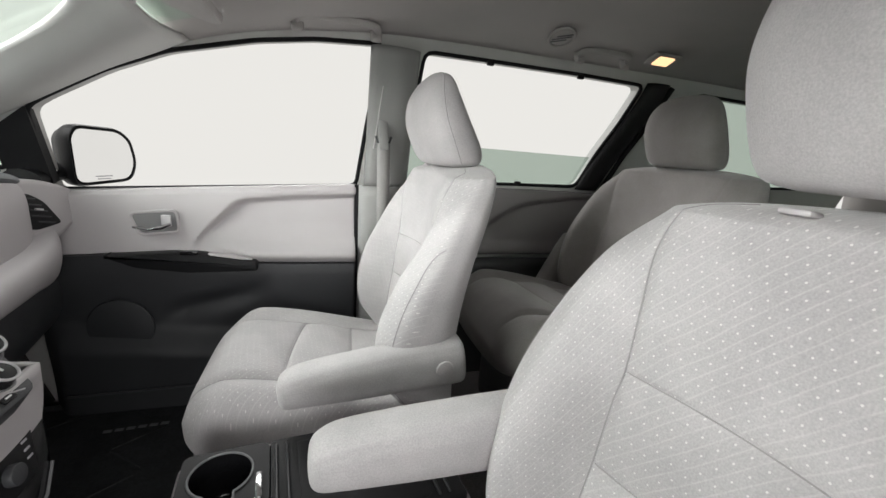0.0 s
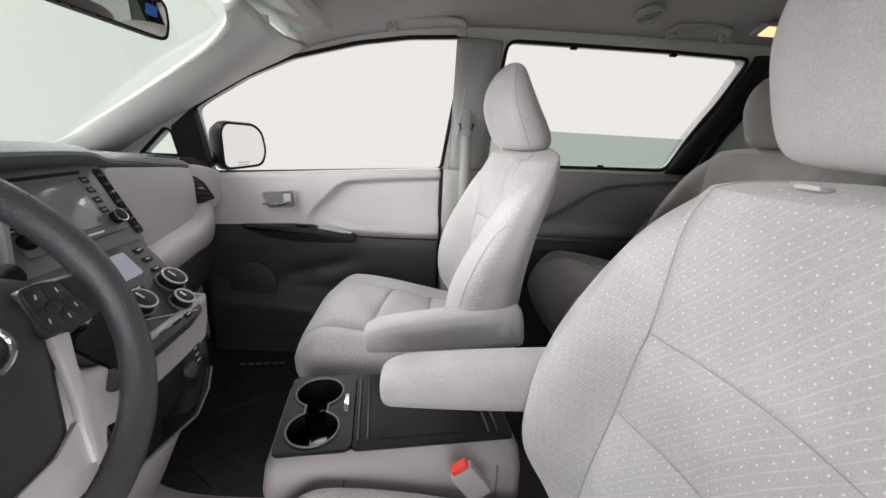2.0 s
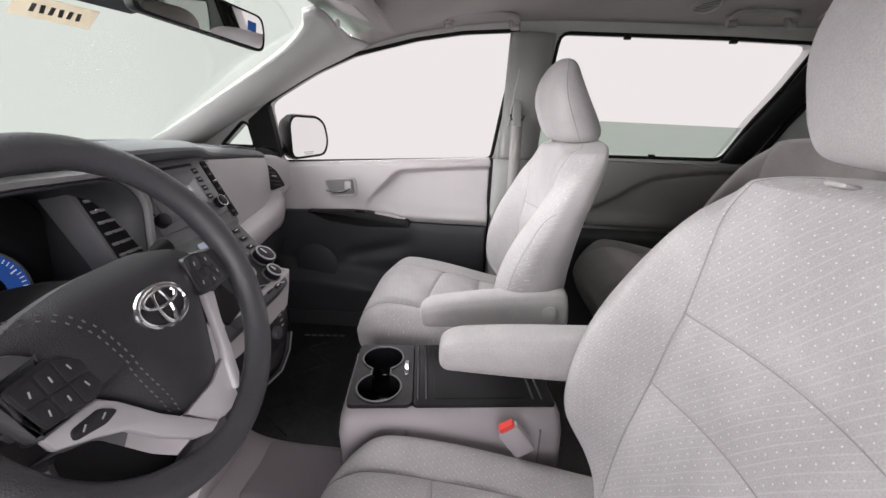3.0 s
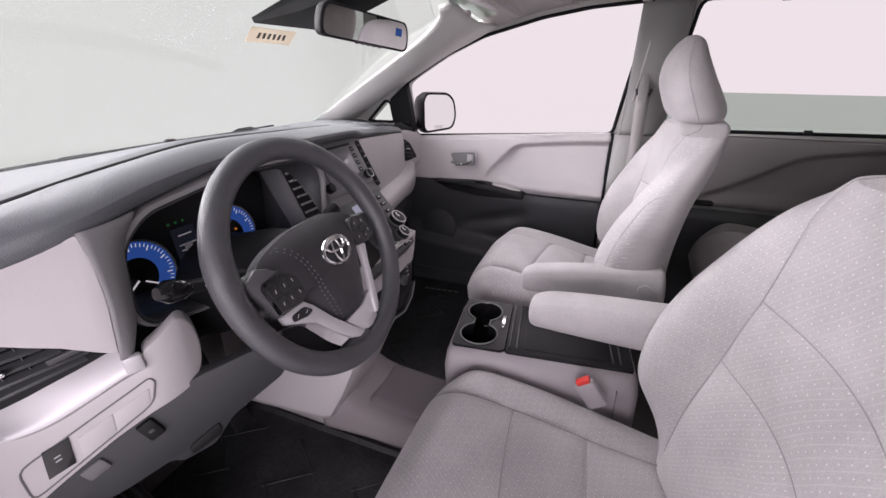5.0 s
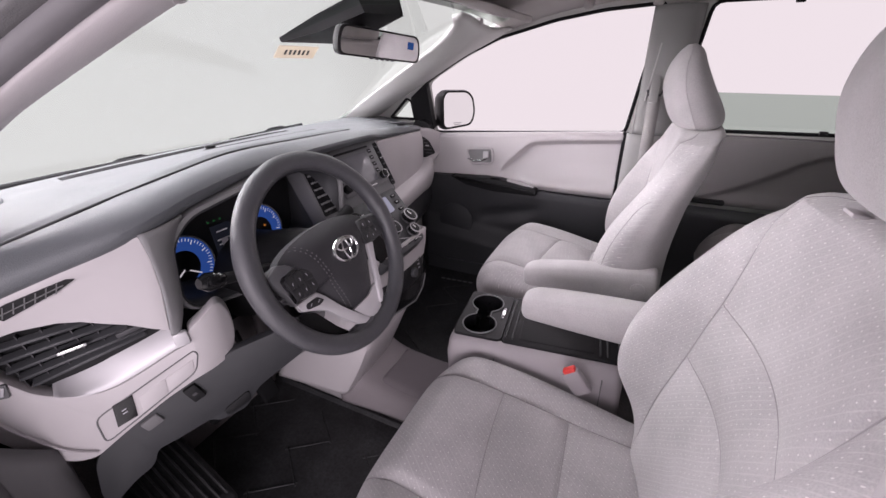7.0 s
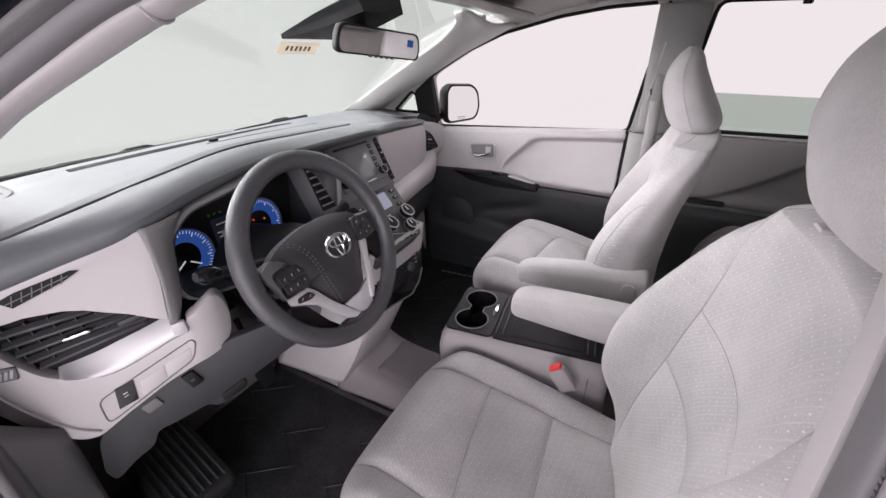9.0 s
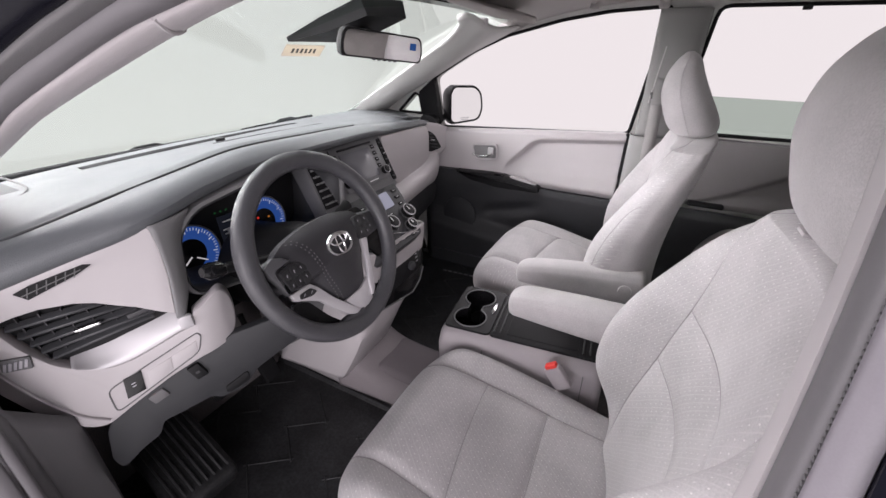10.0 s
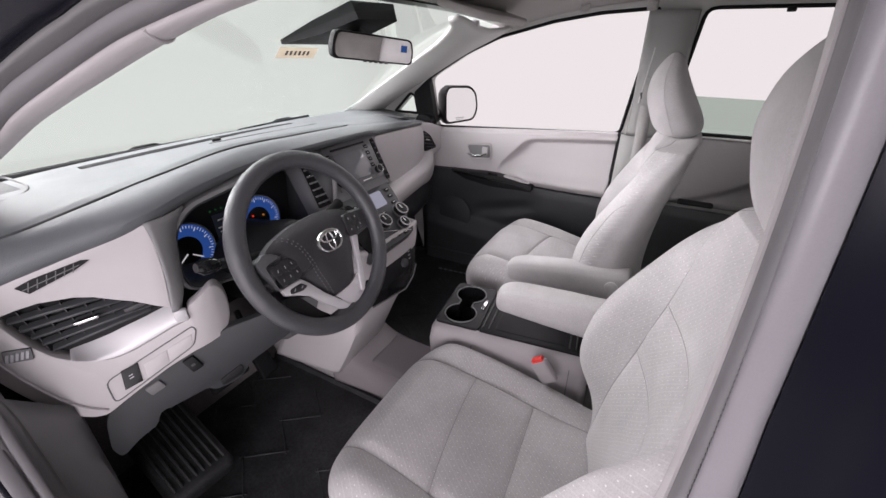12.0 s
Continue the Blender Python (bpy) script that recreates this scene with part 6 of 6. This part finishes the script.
# ---- rear-view mirror and sticker ----
im = thing("inside_mirror", "dark rear-view mirror on its windscreen bracket", "mirror")
IA = axes((-0.604, -0.004, 1.033), (0.072, 0.233, -0.022), (1, -0.30, -0.10))
ov = rounded([(-0.122, -0.030), (0.122, -0.030), (0.125, 0.0), (0.116, 0.032), (-0.116, 0.032), (-0.125, 0.0)], 0.022, 6)
part("mirror_shell", loft([[tuple(IA @ Vector((p[0] * s, p[1] * s, h))) for p in ov] for s, h in ((0.93, 0.010), (0.98, 0.011), (1.0, 0.004), (0.97, -0.010), (0.7, -0.026))]), BLACK, im, "black mirror shell")
part("mirror_glass", slab([(p[0] * 0.93, p[1] * 0.86) for p in ov], 0.003, IA @ pose(0, 0, 0.0125)), MIRROR, im, "mirror glass")
part("compass_patch", rbox(0.020, 0.016, 0.001, 0.001, 1, IA @ pose(0.088, 0.008, 0.0126)), glow("compass_blue", (0.05, 0.15, 0.45), 0.4), im, "small blue compass display")
for k in range(5):
    part("mirror_button", rbox(0.010, 0.005, 0.004, 0.001, 1, IA @ pose(0.0 + 0.016 * k - 0.03, -0.0295, 0.010)), DARK, im)
part("mirror_stem", tube([(-0.615, -0.003, 1.045), (-0.66, -0.01, 1.065), (-0.70, -0.015, 1.075)], 0.016, 12), BLACK, im)
part("sensor_cover", loft([[(-0.80, -0.115, 1.040), (-0.77, 0.045, 1.040), (-0.775, 0.045, 1.052), (-0.805, -0.115, 1.052)], [(-0.70, -0.085, 1.062), (-0.66, 0.050, 1.062), (-0.68, 0.050, 1.095), (-0.72, -0.085, 1.095)], [(-0.60, -0.060, 1.095), (-0.57, 0.055, 1.095), (-0.58, 0.055, 1.135), (-0.62, -0.060, 1.135)]]), BLACK, im, "black sensor cover")
st = thing("stock_sticker", "beige paper sticker inside the windscreen", "sticker")
SA = axes((-0.813, -0.056, 1.020), (0.022, 0.105, -0.002), (0.60, 0.0, -0.75))
part("paper", rbox(0.112, 0.042, 0.001, 0, 1, SA), PLATE, st)
for k in range(6):
    part("number_bar", rbox(0.006, 0.016, 0.0006, 0, 1, SA @ pose(-0.031 + 0.0125 * k, 0, 0.001, 0, 0, 8 * (k % 2))), DARK, st)


# ---- centre console ----
con = thing("centre_console", "low console with cup holders and a black lid", "console")
TA = axes((-0.17, -0.013, 0.378), (1, 0.11, 0.01), (0, 0, 1))
rows = []
for z, x0, x1, y0, y1 in ((-0.355, -0.19, 0.215, -0.125, 0.118), (-0.18, -0.20, 0.215, -0.130, 0.120), (-0.05, -0.207, 0.212, -0.128, 0.118), (-0.018, -0.203, 0.208, -0.121, 0.112), (-0.004, -0.194, 0.202, -0.108, 0.102), (-0.002, -0.188, 0.198, -0.100, 0.096)):
    o = rounded([(x0, y0), (x1, y0), (x1, y1), (x0, y1)], 0.022, 7)
    rows.append([tuple(TA @ Vector((x, y, z))) for x, y in o])
part("console_body", loft(rows, False), CONSOLE, con, "mauve grey console sides")


def figure_eight(k, h):
    """Outline of the two joined cup holders."""
    r, b, cx = 0.042 * k, 0.019 * k, -0.138
    a = math.asin(b / r)
    top = [(cx + r * math.cos(q), 0.0465 + r * math.sin(q)) for q in np.linspace(-math.pi / 2 + a, 1.5 * math.pi - a, 30)]
    low = [(cx + r * math.cos(q), -0.0523 + r * math.sin(q)) for q in np.linspace(math.pi / 2 + a, 2.5 * math.pi - a, 30)]
    return [(x, y, h) for x, y in top + low]


# top plate with the joined round openings
bm = bmesh.new()
outer = rounded([(-0.194, -0.104), (-0.072, -0.104), (-0.072, 0.100), (-0.194, 0.100)], 0.014, 5)
for loop in [outer] + [[(x, y) for x, y, _ in figure_eight(1.0, 0)]]:
    vs = [bm.verts.new((x, y, 0)) for x, y in loop]
    for i in range(len(vs)):
        bm.edges.new((vs[i], vs[(i + 1) % len(vs)]))
bmesh.ops.triangle_fill(bm, use_beauty=True, use_dissolve=False, edges=bm.edges[:])
bmesh.ops.transform(bm, matrix=TA @ pose(0, 0, 0.004), verts=bm.verts)
plate = part("cup_plate", bm, BLACK, con, "black cup holder plate", thick=0.008, angle=20)
for p in plate.data.polygons:
    p.use_smooth = False
bm = loft([[tuple(TA @ Vector(p)) for p in figure_eight(k, h)] for k, h in ((1.012, 0.006), (0.97, 0.002), (0.93, -0.03), (0.88, -0.062), (0.80, -0.066), (0.40, -0.066))], False)
bm.verts.ensure_lookup_table()
bm.faces.new(bm.verts[-60:])
cup = part("cup_holder", bm, GLOSS, con, "deep black joined cup holders")
part("cup_rim", tube([tuple(TA @ Vector(p)) for p in figure_eight(1.03, 0.0055)], 0.0018, 6, True), MID, cup)
for y in (0.0465, -0.0523):
    part("cup_pad", disc(0.030, 0.003, 32, 0.001, TA @ pose(-0.138, y, -0.0645)), RUBBER, cup)
part("release_tab", rbox(0.010, 0.050, 0.006, 0.003, 2, TA @ pose(-0.086, 0.008, 0.006)), CHROME, con, "chrome release tab")
lid = part("lid", slab(rounded([(-0.070, -0.104), (0.198, -0.104), (0.198, 0.100), (-0.070, 0.100)], 0.008), 0.016, TA @ pose(0, 0, 0.004), 0.0015), BLACK, con, "black storage lid with raised rails")
part("lid_panel", slab(rounded([(-0.030, -0.088), (0.146, -0.088), (0.146, 0.085), (-0.030, 0.085)], 0.006), 0.003, TA @ pose(0, 0, 0.0055), 0.0008), BLACK, lid)
for x in (-0.062, -0.046, 0.158, 0.174):
    part("lid_rail", rbox(0.005, 0.180, 0.004, 0.0015, 1, TA @ pose(x, -0.002, 0.0055)), SWITCH, lid)
for x in (-0.082, 0.166):
    part("joint_line", rbox(0.0018, 0.006, 0.20, 0, 1, TA @ pose(x, -0.1275, -0.135)), MID, con)

# ---- floor mats and pedals ----
def floor_mat(label, x0, x1, y0, y1, bars):
    m = thing("floor_mat", label, "floor mat", (0, 0, FLOOR_Z + 0.002), "floor mats")
    o = rounded([(x0, y0), (x1, y0), (x1, y1), (x0, y1)], 0.05, 6)
    b = loft([[(x, y, 0.0) for x, y in o], [(x, y, 0.020) for x, y in o], [((x - (x0 + x1) / 2) * 0.965 + (x0 + x1) / 2, (y - (y0 + y1) / 2) * 0.965 + (y0 + y1) / 2, 0.022) for x, y in o], [((x - (x0 + x1) / 2) * 0.94 + (x0 + x1) / 2, (y - (y0 + y1) / 2) * 0.94 + (y0 + y1) / 2, 0.010) for x, y in o]])
    part("tray", b, MATRUB, m, "dusty black rubber tray")
    k = 0
    for y in np.linspace(y0 + 0.10, y1 - 0.10, 7):
        for x in np.linspace(x0 + 0.12, x1 - 0.12, 3):
            k += 1
            part("rib", rbox(0.13, 0.005, 0.004, 0.0015, 1, pose(x, y, 0.0105, 0, 0, 38 if k % 2 else -38)), MATRUB, m)
    for i in range(bars):
        part("name_bar", rbox(0.020, 0.012, 0.001, 0, 1, pose(-0.745 + 0.027 * i, 0.632 + 0.0025 * i, 0.0235)), MID, m)


floor_mat("black rubber driver floor mat with dusty scuffs", -1.02, -0.36, -0.80, -0.188, 0)
floor_mat("black rubber passenger floor mat with a printed name", -1.02, -0.30, 0.070, 0.80, 6)
ft = thing("foot_rest", "ribbed black rubber foot rest with a tag", "foot rest")
FA = axes((-0.845, -0.625, 0.125), (1, -0.10, -0.30), (0.28, 0, 1))
part("rest_pad", rbox(0.30, 0.15, 0.06, 0.02, 3, FA), MATRUB, ft)
for k in range(8):
    part("rib", rbox(0.25, 0.006, 0.008, 0.002, 1, FA @ pose(0, -0.058 + 0.0165 * k, 0.032)), MATRUB, ft)
tag = part("tag", rbox(0.050, 0.032, 0.004, 0.002, 1, FA @ pose(-0.10, 0.05, 0.038, 0, 0, 10)), DARK, ft)
for k in range(2):
    part("text_bar", rbox(0.03, 0.005, 0.001, 0, 1, FA @ pose(-0.10, 0.056 - 0.011 * k, 0.0408, 0, 0, 10)), SCREEN, ft)
pd = thing("brake_pedal", "black rubber brake pedal on its arm", "pedal")
part("pedal_pad", rbox(0.025, 0.12, 0.07, 0.010, 3, pose(-0.90, -0.42, 0.17, 0, -30, 0)), RUBBER, pd)
part("pedal_arm", tube([(-0.91, -0.42, 0.18), (-0.97, -0.42, 0.28), (-0.99, -0.42, 0.42)], 0.010, 8), BLACK, pd)
pd = thing("accelerator_pedal", "long black rubber accelerator pedal", "pedal")
part("pedal_pad", rbox(0.02, 0.06, 0.16, 0.008, 3, pose(-0.93, -0.29, 0.13, 0, -28, 0)), RUBBER, pd)
part("pedal_arm", tube([(-0.95, -0.29, 0.17), (-0.99, -0.29, 0.28)], 0.009, 8), BLACK, pd)

# ---- driver's doorway: trim, seal and painted body ----
def sweep(loop, profile, span=None):
    """A profile of (outward, depth) carried round the doorway, or along a span of it."""
    k = len(loop)
    rings = []
    for i in span or range(k):
        a, b, p = (np.array(loop[j % k], float) for j in (i - 1, i + 1, i))
        t = (b - a) / np.linalg.norm(b - a)
        n = np.array((-t[1], t[0]))
        if np.dot(n, p - np.array((-0.25, 0.6))) < 0:
            n = -n
        rings.append([(p[0] + n[0] * o, -(wall_y(p[1] + n[1] * o) + d), p[1] + n[1] * o) for o, d in profile])
    if not span:
        rings.append(rings[0])
    b = sheet(rings)
    bmesh.ops.remove_doubles(b, verts=b.verts, dist=1e-5)
    return b


def dense(loop, n=160):
    p = [np.array(q, float) for q in loop] + [np.array(loop[0], float)]
    d = np.concatenate([[0], np.cumsum([np.linalg.norm(b - a) for a, b in zip(p, p[1:])])])
    out = []
    for s in np.linspace(0, d[-1], n, endpoint=False):
        i = int(np.searchsorted(d, s, side="right")) - 1
        out.append(tuple(p[i] + (p[i + 1] - p[i]) * (s - d[i]) / (d[i + 1] - d[i])))
    return out


DW = dense(rounded(DOORWAY_POINTS, 0.05, 6))
JAMB = [i for i in range(len(DW)) if DW[i][0] < -0.6 and DW[i][1] < 0.80]
LOWER = [i for i in range(100) if DW[i][1] <= 0.76 and DW[i][0] < -0.6]
structure("trim_jamb", sweep(DW, [(0.04, -0.010), (0.004, -0.010), (-0.004, -0.004), (-0.006, 0.006), (-0.006, 0.016)], LOWER), KICK, "grey plastic jamb in front of the doorway", "trim", angle=60)
structure("trim_door_seal", sweep(DW, [(-0.004, 0.0145), (-0.010, 0.0160), (-0.0125, 0.019), (-0.0125, 0.026), (-0.0095, 0.0285), (0.001, 0.0292), (0.001, 0.0312), (-0.011, 0.0325), (-0.0135, 0.036), (-0.0140, 0.043), (-0.0125, 0.049), (-0.009, 0.0525), (-0.004, 0.053)], JAMB), SEAL, "ribbed grey rubber door seal", "seal", angle=60)
structure("trim_body_frame", sweep(DW, [(-0.006, 0.045), (-0.0095, 0.052), (-0.0085, 0.056), (-0.003, 0.0585), (0.016, 0.0595), (0.024, 0.0600), (0.028, 0.063), (0.040, 0.065), (0.16, 0.067), (0.30, 0.065)], JAMB), PAINT, "glossy black painted body round the doorway", "car body", angle=60)
# centre pillar behind the driver's door: its edges as curves over the height


def pillar_edge(z, x0, bend, curl, y0, lean):
    h = max(z, 0.46) - 0.85
    return np.array((x0 + bend * h + curl * h * h, y0 + lean * h, z))


pil = {k: [] for k in ("face", "band", "seal", "paint")}
for z in np.linspace(0.0, 1.16, 60):
    a = pillar_edge(z, 0.143, 0.096, -0.268, -0.640, 0.392)
    c = pillar_edge(z, 0.136, 0.060, -0.133, -0.720, 0.304)
    d = pillar_edge(z, 0.147, 0.020, -0.034, -0.729, 0.217)
    if d[1] > c[1] - 0.012:
        d[1] = c[1] - 0.012
    b = 0.45 * a + 0.55 * c + np.array((-0.004, 0, 0))
    X, Y = np.array((1, 0, 0)), np.array((0, 1, 0))
    pil["face"].append([a + 0.22 * X - 0.05 * Y, a + 0.05 * X + 0.004 * Y, a + 0.008 * X + 0.003 * Y, a + 0.002 * X, a - 0.001 * X - 0.004 * Y, 0.5 * (a + b) - 0.001 * X, b, b + 0.010 * X])
    pil["band"].append([b + 0.003 * X, b + 0.0005 * X - 0.003 * Y, 0.75 * b + 0.25 * c - 0.001 * X, 0.4 * b + 0.6 * c - 0.003 * X, 0.12 * b + 0.88 * c - 0.002 * X, c + 0.008 * X])
    r = 0.5 * np.linalg.norm(c - d)
    m = 0.5 * (c + d)
    pil["seal"].append([c + 0.008 * X, 0.9 * c + 0.1 * d - 0.001 * X, 0.72 * c + 0.28 * d - (0.35 * r + 0.002) * X, m - (0.5 * r + 0.002) * X, 0.25 * c + 0.75 * d - (0.4 * r + 0.001) * X, 0.06 * c + 0.94 * d, d + 0.003 * X])
    pil["paint"].append([d + 0.004 * X + 0.001 * Y, d + 0.0006 * X - 0.0012 * Y, d + 0.004 * X - 0.009 * Y, d + 0.018 * X - 0.020 * Y, d + 0.026 * X - 0.030 * Y, d + 0.042 * X - 0.037 * Y, d + 0.10 * X - 0.046 * Y, d + 0.24 * X - 0.055 * Y])
structure("trim_centre_pillar", sheet([spline(r, 26) for r in pil["face"]]), LIGHT, "light grey centre pillar trim beside the driver seat", "pillar", angle=60)
structure("trim_pillar_band", sheet([spline(r, 18) for r in pil["band"]]), SEAL, "mid grey rubber band along the pillar", "seal", angle=60)
structure("trim_pillar_seal", sheet([spline(r, 26) for r in pil["seal"]]), SEALPALE, "rounded lilac grey door seal along the pillar", "seal", angle=60)
structure("trim_pillar_paint", sheet([spline(r, 30) for r in pil["paint"]]), PAINT, "glossy black painted pillar", "car body", angle=60)
bm = bmesh.new()
for k in range(2, 260):
    z = 0.30 + 0.85 * k / 260
    c = pillar_edge(z, 0.136, 0.060, -0.133, -0.720, 0.304)
    rbox(0.0035, 0.0028, 0.0016, 0, 1, pose(c[0] + 0.0004, c[1], z, 16, 0, 0), bm)
tagged(part("trim_pillar_ribs", bm, KICK), "dark ribbed groove between band and seal", "seal", kind="structure")
# tinted windows behind the driver
for n, loop in (("window_5", SLIDE_WIN), ("window_6", QUARTER_WIN)):
    q = [(x + LEFT_SHIFT - (0.08 if n == "window_6" else 0), z) for x, z in loop]
    structure(n, loft([on_wall(q, 0.012, -1), on_wall(q, 0.016, -1)]), TINT, "dark tinted window behind the driver", "window")
# kick panel and sill
structure("trim_kick_panel", patch([[(-0.700, -0.8435, 0.575), (-0.700, -0.8435, 0.25), (-0.700, -0.8435, 0.05)], [(-0.712, -0.812, 0.53), (-0.712, -0.810, 0.25), (-0.712, -0.812, 0.05)], [(-0.735, -0.770, 0.47), (-0.735, -0.770, 0.25), (-0.73, -0.772, 0.05)], [(-0.90, -0.765, 0.46), (-0.92, -0.765, 0.25), (-0.90, -0.77, 0.05)]], 14, 14), KICK, "grey plastic kick panel beside the pedals", "trim", 0.006)
structure("trim_sill", rbox(0.80, 0.075, 0.05, 0.015, 3, pose(-0.26, -0.815, 0.035)), LIGHT, "light grey door sill plate", "trim")
